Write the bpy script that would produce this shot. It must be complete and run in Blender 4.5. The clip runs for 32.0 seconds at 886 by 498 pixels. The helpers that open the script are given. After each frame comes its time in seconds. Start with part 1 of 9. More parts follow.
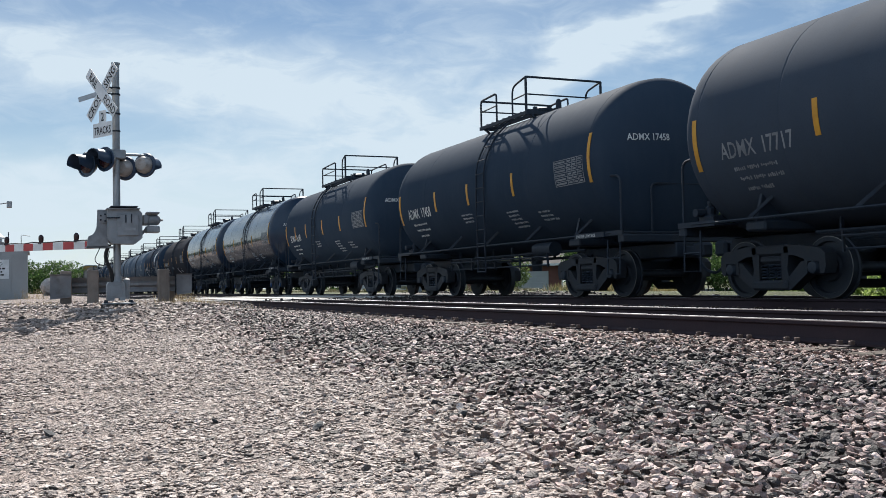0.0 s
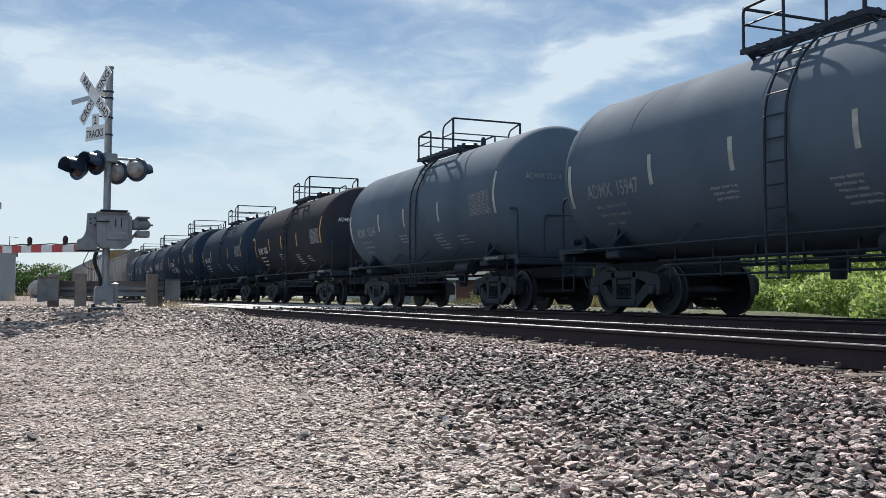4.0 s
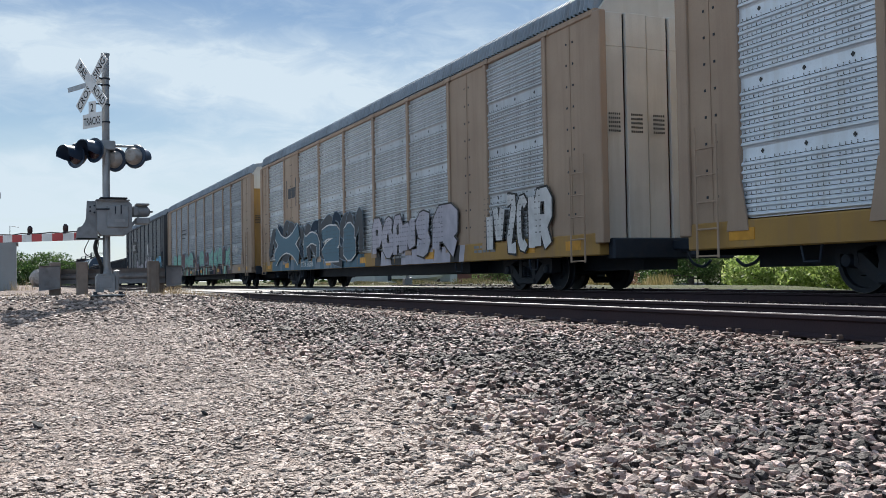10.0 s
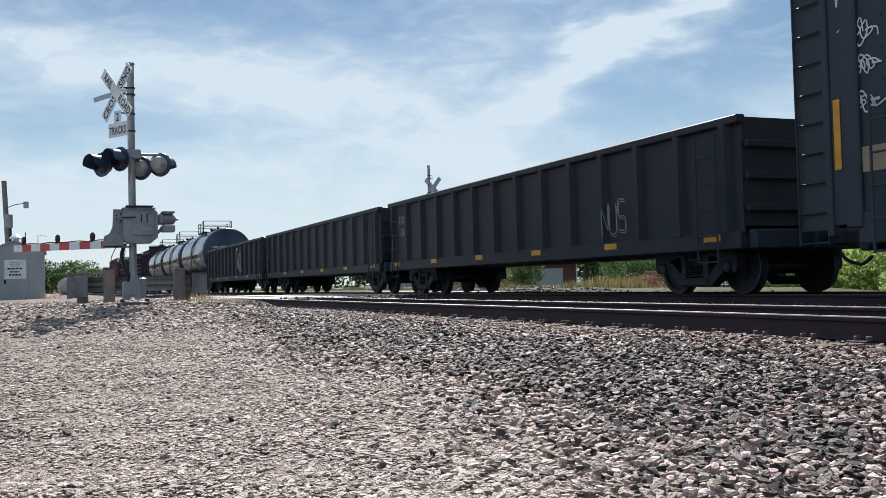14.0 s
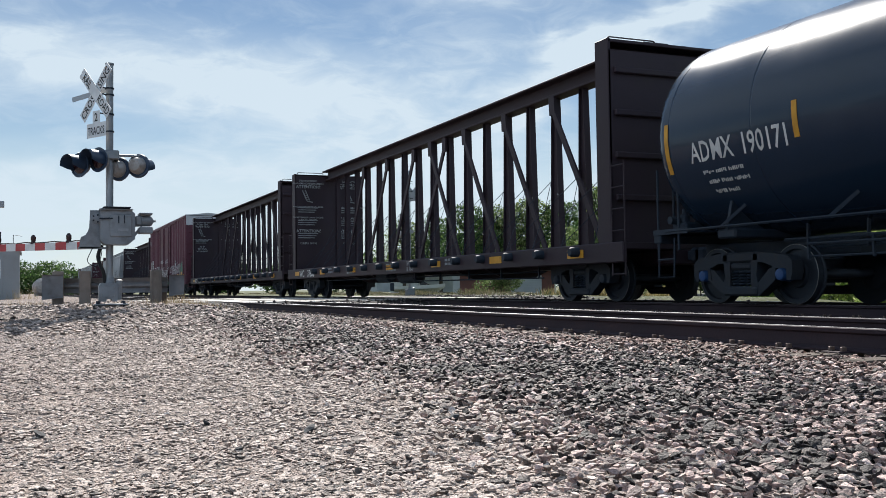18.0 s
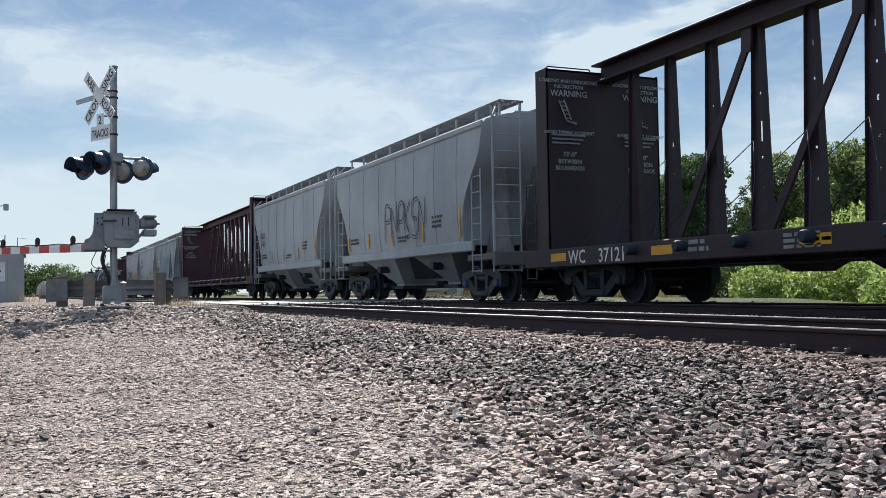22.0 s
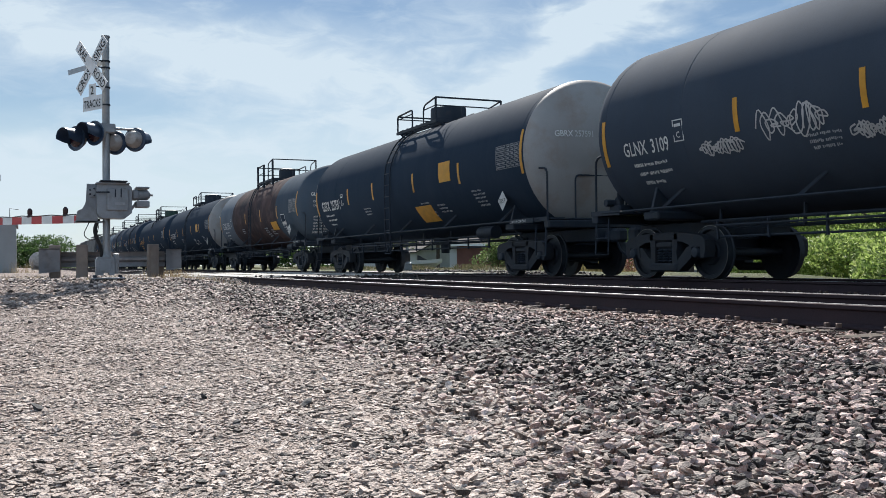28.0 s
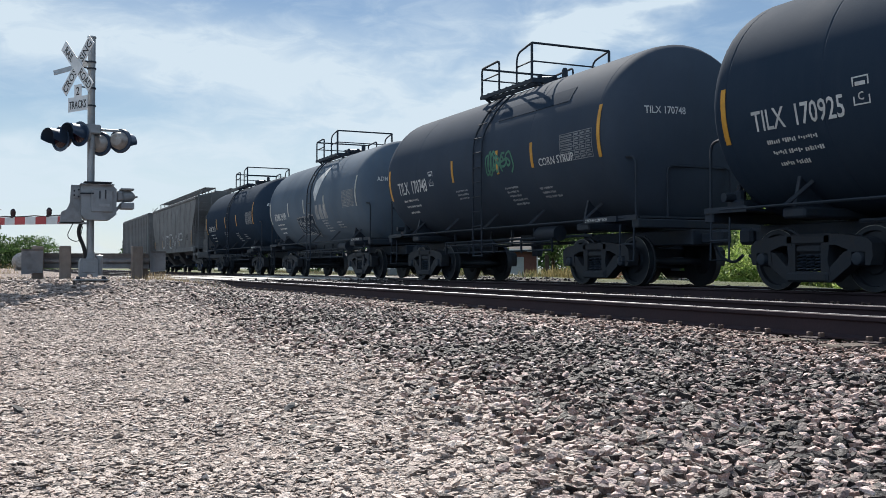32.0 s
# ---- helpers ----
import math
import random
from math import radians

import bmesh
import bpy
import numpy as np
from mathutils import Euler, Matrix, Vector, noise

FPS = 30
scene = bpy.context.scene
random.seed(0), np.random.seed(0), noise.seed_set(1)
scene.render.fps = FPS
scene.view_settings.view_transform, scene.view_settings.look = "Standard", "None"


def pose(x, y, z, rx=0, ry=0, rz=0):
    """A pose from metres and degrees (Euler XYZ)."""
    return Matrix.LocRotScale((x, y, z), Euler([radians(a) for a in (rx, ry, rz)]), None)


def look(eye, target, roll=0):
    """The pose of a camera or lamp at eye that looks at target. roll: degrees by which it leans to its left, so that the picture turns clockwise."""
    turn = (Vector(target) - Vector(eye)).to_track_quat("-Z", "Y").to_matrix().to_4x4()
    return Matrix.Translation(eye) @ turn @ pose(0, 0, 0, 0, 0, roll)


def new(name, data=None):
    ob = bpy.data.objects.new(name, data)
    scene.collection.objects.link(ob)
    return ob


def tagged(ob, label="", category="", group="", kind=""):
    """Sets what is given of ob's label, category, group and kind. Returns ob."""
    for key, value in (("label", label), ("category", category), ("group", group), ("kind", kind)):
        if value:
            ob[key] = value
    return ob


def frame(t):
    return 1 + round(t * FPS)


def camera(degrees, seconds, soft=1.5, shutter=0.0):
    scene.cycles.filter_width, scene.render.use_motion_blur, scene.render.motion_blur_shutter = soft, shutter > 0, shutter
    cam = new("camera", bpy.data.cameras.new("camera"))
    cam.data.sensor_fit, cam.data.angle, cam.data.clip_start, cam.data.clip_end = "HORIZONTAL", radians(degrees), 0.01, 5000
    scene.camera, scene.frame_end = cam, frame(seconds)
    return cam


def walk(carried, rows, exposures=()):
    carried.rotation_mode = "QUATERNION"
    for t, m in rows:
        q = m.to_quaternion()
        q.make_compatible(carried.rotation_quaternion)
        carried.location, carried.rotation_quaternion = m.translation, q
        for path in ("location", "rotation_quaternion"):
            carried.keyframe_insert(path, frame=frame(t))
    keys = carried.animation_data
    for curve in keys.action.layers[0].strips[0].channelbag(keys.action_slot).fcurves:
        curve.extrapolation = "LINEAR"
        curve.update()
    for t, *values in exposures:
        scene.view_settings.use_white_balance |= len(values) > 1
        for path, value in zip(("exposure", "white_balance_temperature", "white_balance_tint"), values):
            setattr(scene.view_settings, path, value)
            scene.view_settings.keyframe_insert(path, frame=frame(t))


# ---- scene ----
cam = camera(49.15, 32.0, soft=0.6, shutter=0.0)
EYE = (0.0, 0.0, 0.326)
# a hand-held camera at one standpoint: seconds, then the three turns in degrees
TURNS = [
    (0, 92.085, 1.200, 66.971), (0.5, 92.331, 0.967, 67.072), (1, 92.547, 0.698, 66.936),
    (1.5, 92.756, 0.417, 66.590), (2, 92.863, 0.320, 66.314), (2.5, 92.913, 0.202, 66.289),
    (3, 92.902, 0.043, 66.367), (3.5, 92.905, -0.151, 66.437), (5.5, 91.741, 0.245, 66.033),
    (6, 91.289, 0.482, 66.411), (6.5, 91.155, 0.580, 66.819), (7, 91.289, 0.617, 66.996),
    (7.5, 91.496, 0.658, 66.994), (8, 91.751, 0.669, 66.923), (8.5, 91.918, 0.788, 66.752),
    (9, 91.925, 0.926, 66.567), (9.5, 91.802, 0.952, 66.407), (10, 91.655, 0.978, 66.405),
    (10.5, 91.476, 1.177, 66.511), (11, 91.457, 1.100, 66.562), (11.5, 91.549, 1.022, 66.585),
    (12, 91.672, 1.041, 66.688), (12.5, 91.778, 0.948, 66.978), (13, 91.807, 1.100, 67.423),
    (13.5, 91.857, 1.373, 67.782), (14, 91.963, 1.496, 67.827), (14.5, 91.888, 1.569, 67.613),
    (16.5, 92.057, 1.290, 66.816), (17, 92.045, 1.156, 66.672), (17.5, 92.169, 0.927, 66.580),
    (18, 92.276, 0.766, 66.559), (18.5, 92.330, 0.751, 66.600), (19, 92.388, 0.718, 66.682),
    (19.5, 92.330, 0.722, 66.781), (20, 92.138, 0.685, 66.871), (20.5, 92.025, 0.577, 66.859),
    (21, 92.098, 0.669, 66.820), (21.5, 92.276, 0.875, 66.792), (22, 92.385, 0.886, 66.780),
    (22.5, 92.283, 0.869, 66.770), (23, 92.076, 0.872, 66.695), (23.5, 91.837, 0.853, 66.394),
    (24, 91.659, 0.879, 66.001), (24.5, 91.540, 0.850, 65.778), (25, 91.427, 0.755, 65.731),
    (25.5, 91.258, 0.628, 65.895), (27.5, 90.627, 0.740, 66.403), (28, 90.803, 0.556, 66.389),
    (28.5, 91.010, 0.377, 66.313), (29, 91.102, 0.286, 66.200), (29.5, 91.022, 0.300, 66.108),
    (30, 90.877, 0.325, 66.053), (30.5, 90.896, 0.155, 65.940), (31, 91.021, 0.030, 65.794),
    (31.5, 91.118, -0.030, 65.671), (32, 91.116, -0.076, 65.519),
]
walk(cam, [(t, pose(*EYE, rx, ry, rz)) for t, rx, ry, rz in TURNS])
SPEED = 22.95          # the train's pace along +x, metres a second
YT, YN = 11.45, 6.20   # centre lines of the far and the near track; z = 0 is the top of the rails

# ---- light ----
SUN_TO = Vector((-0.711, 0.217, 0.669)).normalized()
sun = new("sun", bpy.data.lights.new("sun", "SUN"))
sun.data.energy, sun.data.angle, sun.data.color = 5.0, radians(0.53), (1.0, 0.955, 0.895)
sun.matrix_world = look((0, 0, 60), Vector((0, 0, 60)) - SUN_TO)
scene.view_settings.exposure = 0.7


def make_world():
    """A clear sky with thin cirrus: soft streaks, each at its bearing and height in degrees, broken up by noise; those
    out of view add fill.
    """
    w = bpy.data.worlds.new("sky")
    scene.world = w
    w.use_nodes = True
    nt = w.node_tree
    nt.nodes.clear()
    N, L = nt.nodes.new, nt.links.new

    def calc(op, a, b=None, c=None, clamp=False):
        n = N("ShaderNodeMath")
        n.operation, n.use_clamp = op, clamp
        for i, v in enumerate((a, b, c)):
            if v is None:
                continue
            if isinstance(v, (int, float)):
                n.inputs[i].default_value = v
            else:
                L(v, n.inputs[i])
        return n.outputs[0]
    out, bg = N("ShaderNodeOutputWorld"), N("ShaderNodeBackground")
    sky = N("ShaderNodeTexSky")
    sky.sky_type, sky.sun_disc = "NISHITA", False
    sky.sun_elevation = math.asin(SUN_TO.z)
    sky.sun_rotation = math.atan2(SUN_TO.x, SUN_TO.y)
    sky.air_density, sky.dust_density, sky.ozone_density = 1.0, 0.0, 1.7
    co, sep = N("ShaderNodeTexCoord"), N("ShaderNodeSeparateXYZ")
    L(co.outputs["Generated"], sep.inputs[0])
    az = calc("MULTIPLY", calc("ARCTAN2", sep.outputs["Y"], calc("MULTIPLY", sep.outputs["X"], -1.0)), 57.2958)
    el = calc("MULTIPLY", calc("ARCSINE", sep.outputs["Z"]), 57.2958)
    # waver the edges of the streaks
    cmb = N("ShaderNodeCombineXYZ")
    L(calc("MULTIPLY", az, 0.10), cmb.inputs[0])
    L(calc("MULTIPLY", el, 0.26), cmb.inputs[1])
    warp = N("ShaderNodeTexNoise")
    warp.inputs["Scale"].default_value, warp.inputs["Detail"].default_value = 1.1, 5.0
    L(cmb.outputs[0], warp.inputs["Vector"])
    wv = calc("SUBTRACT", warp.outputs["Fac"], 0.5)
    az2 = calc("MULTIPLY_ADD", wv, 9.0, az)
    el2 = calc("MULTIPLY_ADD", wv, -4.5, el)
    total = None
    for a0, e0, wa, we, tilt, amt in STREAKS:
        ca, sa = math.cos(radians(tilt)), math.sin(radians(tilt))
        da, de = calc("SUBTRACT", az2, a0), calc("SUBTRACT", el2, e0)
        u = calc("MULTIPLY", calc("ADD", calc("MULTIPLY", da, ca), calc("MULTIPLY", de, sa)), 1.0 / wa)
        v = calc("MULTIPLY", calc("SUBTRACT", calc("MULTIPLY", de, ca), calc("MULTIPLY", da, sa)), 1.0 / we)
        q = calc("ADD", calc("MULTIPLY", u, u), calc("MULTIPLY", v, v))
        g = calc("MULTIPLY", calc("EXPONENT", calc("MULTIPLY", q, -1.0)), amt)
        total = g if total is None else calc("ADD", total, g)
    fine = N("ShaderNodeTexNoise")
    fine.inputs["Scale"].default_value, fine.inputs["Detail"].default_value, fine.inputs["Roughness"].default_value = 2.6, 8.0, 0.6
    fine.inputs["Distortion"].default_value = 0.6
    L(cmb.outputs[0], fine.inputs["Vector"])
    grain = calc("MULTIPLY_ADD", fine.outputs["Fac"], 1.5, 0.28)
    dens = calc("MULTIPLY", total, grain)
    wisp = calc("MULTIPLY", calc("SUBTRACT", fine.outputs["Fac"], 0.45, None, True), 0.9)
    dens = calc("ADD", dens, wisp)
    # milky haze low down
    hz = N("ShaderNodeMapRange")
    hz.inputs["From Min"].default_value, hz.inputs["From Max"].default_value = 0.0, 9.0
    hz.inputs["To Min"].default_value, hz.inputs["To Max"].default_value = 0.72, 0.0
    L(el, hz.inputs["Value"])
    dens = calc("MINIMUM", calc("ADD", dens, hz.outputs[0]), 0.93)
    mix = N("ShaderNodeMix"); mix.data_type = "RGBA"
    # thin cloud is white towards the sun; away from it a tint added for bluer fill
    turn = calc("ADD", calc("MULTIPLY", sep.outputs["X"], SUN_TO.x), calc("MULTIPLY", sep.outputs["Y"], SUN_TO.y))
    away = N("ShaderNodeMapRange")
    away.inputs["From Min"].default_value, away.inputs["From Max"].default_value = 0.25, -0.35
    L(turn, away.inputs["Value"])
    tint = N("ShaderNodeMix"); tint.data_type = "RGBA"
    tint.inputs["A"].default_value, tint.inputs["B"].default_value = CLOUD, CLOUD_FILL
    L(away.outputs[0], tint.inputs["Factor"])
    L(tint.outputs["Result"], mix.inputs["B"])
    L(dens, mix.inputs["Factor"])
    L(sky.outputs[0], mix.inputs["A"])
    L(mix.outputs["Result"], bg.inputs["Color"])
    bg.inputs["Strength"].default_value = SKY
    L(bg.outputs[0], out.inputs["Surface"])


SKY, CLOUD, CLOUD_FILL = 0.048, (8.9, 10.4, 11.6, 1), (8.6, 11.6, 15.4, 1)
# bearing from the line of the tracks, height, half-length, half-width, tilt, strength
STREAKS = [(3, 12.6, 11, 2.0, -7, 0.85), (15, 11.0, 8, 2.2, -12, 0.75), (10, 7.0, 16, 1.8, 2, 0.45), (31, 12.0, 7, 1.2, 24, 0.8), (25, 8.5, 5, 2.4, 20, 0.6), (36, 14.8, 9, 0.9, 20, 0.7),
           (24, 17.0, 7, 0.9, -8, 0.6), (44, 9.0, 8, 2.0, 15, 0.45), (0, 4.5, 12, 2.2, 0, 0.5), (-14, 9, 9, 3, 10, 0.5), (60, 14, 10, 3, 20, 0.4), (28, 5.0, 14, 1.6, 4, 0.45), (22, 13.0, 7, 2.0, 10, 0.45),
           # cloud out of view, added and strengthened to fill the train's shaded side
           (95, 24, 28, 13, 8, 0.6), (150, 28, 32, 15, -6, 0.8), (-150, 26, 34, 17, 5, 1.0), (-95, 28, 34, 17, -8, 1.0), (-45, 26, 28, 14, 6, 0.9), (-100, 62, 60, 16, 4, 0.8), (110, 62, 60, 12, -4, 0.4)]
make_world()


# ---- materials ----
def mat(name, c1, c2=None, rough=0.55, metal=0.0, large=1.2, fine=45.0, bump=0.15, dirt=None, dirt_amount=0.5, streak=None,
        streak_amount=0.4, spread=0.12, random_tint=0.0, coat=0.0, bump_scale=None, zs=1.0, spec=0.3):
    """Paint, metal, stone...: two colours mixed by a large and a fine noise, dirt patches, streaks that run down, relief."""
    m = bpy.data.materials.new(name)
    m.use_nodes = True
    nt = m.node_tree
    N, L = nt.nodes.new, nt.links.new
    b = nt.nodes["Principled BSDF"]
    c2 = c2 or tuple(v * 0.72 for v in c1)
    co = N("ShaderNodeTexCoord")
    mp = N("ShaderNodeMapping")
    mp.inputs["Scale"].default_value = (1, 1, zs)
    L(co.outputs["Object"], mp.inputs[0])

    def noise_at(scale, detail=4.0, vec=None, rough_n=0.55):
        n = N("ShaderNodeTexNoise")
        n.inputs["Scale"].default_value, n.inputs["Detail"].default_value = scale, detail
        n.inputs["Roughness"].default_value = rough_n
        L(vec or mp.outputs[0], n.inputs["Vector"])
        return n.outputs["Fac"]

    def blend(fac, a, bcol, lo=0.4, hi=0.62, amount=1.0):
        r = N("ShaderNodeMapRange")
        r.inputs["From Min"].default_value, r.inputs["From Max"].default_value = lo, hi
        r.inputs["To Max"].default_value = amount
        L(fac, r.inputs["Value"])
        x = N("ShaderNodeMix"); x.data_type = "RGBA"
        L(r.outputs[0], x.inputs["Factor"])
        for key, val in (("A", a), ("B", bcol)):
            if isinstance(val, tuple):
                x.inputs[key].default_value = (*val[:3], 1)
            else:
                L(val, x.inputs[key])
        return x.outputs["Result"], r.outputs[0]

    lg, fn = noise_at(large), noise_at(fine, 3.0)
    col, _ = blend(lg, c1, c2, 0.5 - spread, 0.5 + spread)
    dark = tuple(v * 0.8 for v in c1)
    col, _ = blend(fn, col, dark, 0.5, 0.75, 0.5)
    if dirt:
        col, f = blend(noise_at(large * 2.3, 6.0, None, 0.65), col, dirt, 0.5, 0.68, dirt_amount)
    if streak:
        sm = N("ShaderNodeMapping")
        sm.inputs["Scale"].default_value = (4.5, 4.5, 0.35)
        L(co.outputs["Object"], sm.inputs[0])
        col, f = blend(noise_at(1.1, 5.0, sm.outputs[0], 0.6), col, streak, 0.48, 0.7, streak_amount)
    if random_tint:
        info = N("ShaderNodeObjectInfo")
        hsv = N("ShaderNodeHueSaturation")
        r = N("ShaderNodeMapRange")
        r.inputs["To Min"].default_value, r.inputs["To Max"].default_value = 1 - random_tint, 1 + random_tint
        L(info.outputs["Random"], r.inputs["Value"])
        L(r.outputs[0], hsv.inputs["Value"])
        L(col, hsv.inputs["Color"])
        col = hsv.outputs[0]
    L(col, b.inputs["Base Color"])
    rr = N("ShaderNodeMapRange")
    rr.inputs["To Min"].default_value, rr.inputs["To Max"].default_value = max(rough - 0.1, 0.03), min(rough + 0.12, 1)
    L(lg, rr.inputs["Value"])
    L(rr.outputs[0], b.inputs["Roughness"])
    b.inputs["Metallic"].default_value = metal
    b.inputs["Coat Weight"].default_value = coat
    b.inputs["Specular IOR Level"].default_value = spec
    if bump:
        bp = N("ShaderNodeBump")
        bp.inputs["Strength"].default_value, bp.inputs["Distance"].default_value = bump, 0.01
        L(noise_at(bump_scale or fine * 0.6, 5.0), bp.inputs["Height"])
        L(bp.outputs[0], b.inputs["Normal"])
    return m


def island_mat(name, stops, rough=0.85, bump=0.3, fine=60.0, grain=0.55, spec=0.4):
    """One colour of a ramp for each loose piece of a joined mesh (stones, leaves)."""
    m = bpy.data.materials.new(name)
    m.use_nodes = True
    nt = m.node_tree
    N, L = nt.nodes.new, nt.links.new
    b = nt.nodes["Principled BSDF"]
    g = N("ShaderNodeNewGeometry")
    r = N("ShaderNodeValToRGB")
    els = r.color_ramp.elements
    while len(els) < len(stops):
        els.new(0.5)
    for e, (p, c) in zip(els, stops):
        e.position, e.color = p, (*c, 1)
    L(g.outputs["Random Per Island"], r.inputs[0])
    co, n = N("ShaderNodeTexCoord"), N("ShaderNodeTexNoise")
    n.inputs["Scale"].default_value, n.inputs["Detail"].default_value = fine, 3.0
    L(co.outputs["Object"], n.inputs["Vector"])
    x = N("ShaderNodeMix"); x.data_type, x.blend_type = "RGBA", "MULTIPLY"
    x.inputs["Factor"].default_value = grain
    L(r.outputs[0], x.inputs["A"])
    gr = N("ShaderNodeMapRange")
    gr.inputs["From Min"].default_value, gr.inputs["From Max"].default_value = 0.3, 0.7
    gr.inputs["To Min"].default_value, gr.inputs["To Max"].default_value = 0.75, 1.5
    L(n.outputs["Fac"], gr.inputs["Value"])
    cr = N("ShaderNodeCombineColor")
    for k in range(3):
        L(gr.outputs[0], cr.inputs[k])
    L(cr.outputs[0], x.inputs["B"])
    L(x.outputs["Result"], b.inputs["Base Color"])
    b.inputs["Roughness"].default_value, b.inputs["Specular IOR Level"].default_value = rough, spec
    if bump:
        bp = N("ShaderNodeBump")
        bp.inputs["Strength"].default_value, bp.inputs["Distance"].default_value = bump, 0.012
        L(n.outputs["Fac"], bp.inputs["Height"])
        L(bp.outputs[0], b.inputs["Normal"])
    return m


STEEL = mat("weathered black steel", (0.015, 0.023, 0.036), (0.021, 0.029, 0.041), 0.6, 0.0, 2.0, 30, 0.2, dirt=(0.036, 0.036, 0.037), dirt_amount=0.45, spec=0.25)
WHEEL = mat("wheel steel", (0.018, 0.024, 0.033), (0.025, 0.029, 0.036), 0.55, 0.3, 5.0, 40, 0.1)
TREAD = mat("polished tread", (0.22, 0.22, 0.22), (0.14, 0.14, 0.14), 0.4, 1.0, 9.0, 60, 0.03)
RAIL = mat("rail web, brown rust", (0.027, 0.017, 0.022), (0.036, 0.022, 0.026), 0.8, 0.0, 2.0, 60, 0.3)
RAIL_TOP = mat("worn rail head", (0.46, 0.46, 0.47), (0.38, 0.38, 0.39), 0.42, 1.0, 1.0, 30, 0.02)
BLACK = mat("black tank paint", (0.023, 0.037, 0.058), (0.029, 0.043, 0.064), 0.8, 0.0, 0.7, 60, 0.04, streak=(0.038, 0.052, 0.072), streak_amount=0.25, spec=0.03)
GLOSS = mat("glossy black tank paint", (0.013, 0.027, 0.050), (0.016, 0.031, 0.056), 0.2, 0.0, 0.7, 60, 0.01, coat=0.15, spec=0.25)
GREY = mat("grey-black faded tank paint", (0.028, 0.043, 0.065), (0.035, 0.050, 0.072), 0.8, 0.0, 0.6, 50, 0.05, streak=(0.044, 0.058, 0.078), streak_amount=0.3, spec=0.03)
BROWN = mat("rusty brown-black tank paint", (0.026, 0.031, 0.041), (0.038, 0.036, 0.041), 0.8, 0.0, 0.6, 40, 0.08, dirt=(0.05, 0.034, 0.028), dirt_amount=0.4, spec=0.03)


def ground_mat():
    """Packed gravel that turns to rough grass beyond the far track."""
    m = mat("packed pale gravel", (0.38, 0.315, 0.285), (0.30, 0.25, 0.225), 0.92, 0, 0.8, 55, 0.8, dirt=(0.16, 0.14, 0.13), dirt_amount=0.6, bump_scale=38)
    nt = m.node_tree
    N, L = nt.nodes.new, nt.links.new
    b = nt.nodes["Principled BSDF"]
    old = b.inputs["Base Color"].links[0].from_socket
    co, sep, n = N("ShaderNodeTexCoord"), N("ShaderNodeSeparateXYZ"), N("ShaderNodeTexNoise")
    L(co.outputs["Object"], sep.inputs[0])
    n.inputs["Scale"].default_value, n.inputs["Detail"].default_value = 0.6, 6.0
    L(co.outputs["Object"], n.inputs["Vector"])
    k = N("ShaderNodeMath"); k.operation = "MULTIPLY_ADD"
    k.inputs[1].default_value, k.inputs[2].default_value = 3.0, -1.5
    L(n.outputs["Fac"], k.inputs[0])
    a = N("ShaderNodeMath"); a.operation = "ADD"
    L(sep.outputs["Y"], a.inputs[0])
    L(k.outputs[0], a.inputs[1])
    r = N("ShaderNodeMapRange")
    r.inputs["From Min"].default_value, r.inputs["From Max"].default_value = 15.2, 16.2
    L(a.outputs[0], r.inputs["Value"])
    g = N("ShaderNodeValToRGB")
    g.color_ramp.elements[0].color, g.color_ramp.elements[1].color = (0.035, 0.052, 0.016, 1), (0.10, 0.105, 0.042, 1)
    n2 = N("ShaderNodeTexNoise")
    n2.inputs["Scale"].default_value, n2.inputs["Detail"].default_value = 3.0, 8.0
    L(co.outputs["Object"], n2.inputs["Vector"])
    L(n2.outputs["Fac"], g.inputs[0])
    x = N("ShaderNodeMix"); x.data_type = "RGBA"
    L(r.outputs[0], x.inputs["Factor"])
    r2 = N("ShaderNodeMapRange")
    r2.inputs["From Min"].default_value, r2.inputs["From Max"].default_value = 2.0, 3.6
    L(a.outputs[0], r2.inputs["Value"])
    # dark ballast bed, blackened further to stand for shade between the stones
    y = N("ShaderNodeMix"); y.data_type = "RGBA"
    y.inputs["B"].default_value = (0.032, 0.027, 0.026, 1)
    L(r2.outputs[0], y.inputs["Factor"])
    # fine chips between the larger stones: each cell its own tone, shade in the joints painted dark
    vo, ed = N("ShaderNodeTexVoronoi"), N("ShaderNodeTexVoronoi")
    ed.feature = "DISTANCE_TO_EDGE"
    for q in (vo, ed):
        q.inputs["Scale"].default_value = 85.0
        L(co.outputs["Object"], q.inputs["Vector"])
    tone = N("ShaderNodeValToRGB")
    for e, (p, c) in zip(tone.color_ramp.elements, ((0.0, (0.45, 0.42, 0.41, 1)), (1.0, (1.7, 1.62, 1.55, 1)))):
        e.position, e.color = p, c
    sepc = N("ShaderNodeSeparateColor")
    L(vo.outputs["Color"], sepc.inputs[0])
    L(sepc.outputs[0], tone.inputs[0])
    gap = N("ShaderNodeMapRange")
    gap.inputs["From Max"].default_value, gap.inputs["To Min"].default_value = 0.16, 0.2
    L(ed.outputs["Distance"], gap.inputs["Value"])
    chip = N("ShaderNodeMix"); chip.data_type, chip.blend_type = "RGBA", "MULTIPLY"
    chip.inputs["Factor"].default_value = 1.0
    L(old, chip.inputs["A"])
    L(tone.outputs[0], chip.inputs["B"])
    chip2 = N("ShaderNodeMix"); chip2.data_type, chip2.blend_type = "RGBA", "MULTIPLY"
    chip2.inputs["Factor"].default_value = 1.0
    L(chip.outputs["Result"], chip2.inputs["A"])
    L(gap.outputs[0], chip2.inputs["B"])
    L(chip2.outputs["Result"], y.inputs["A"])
    bp = b.inputs["Normal"].links[0].from_node
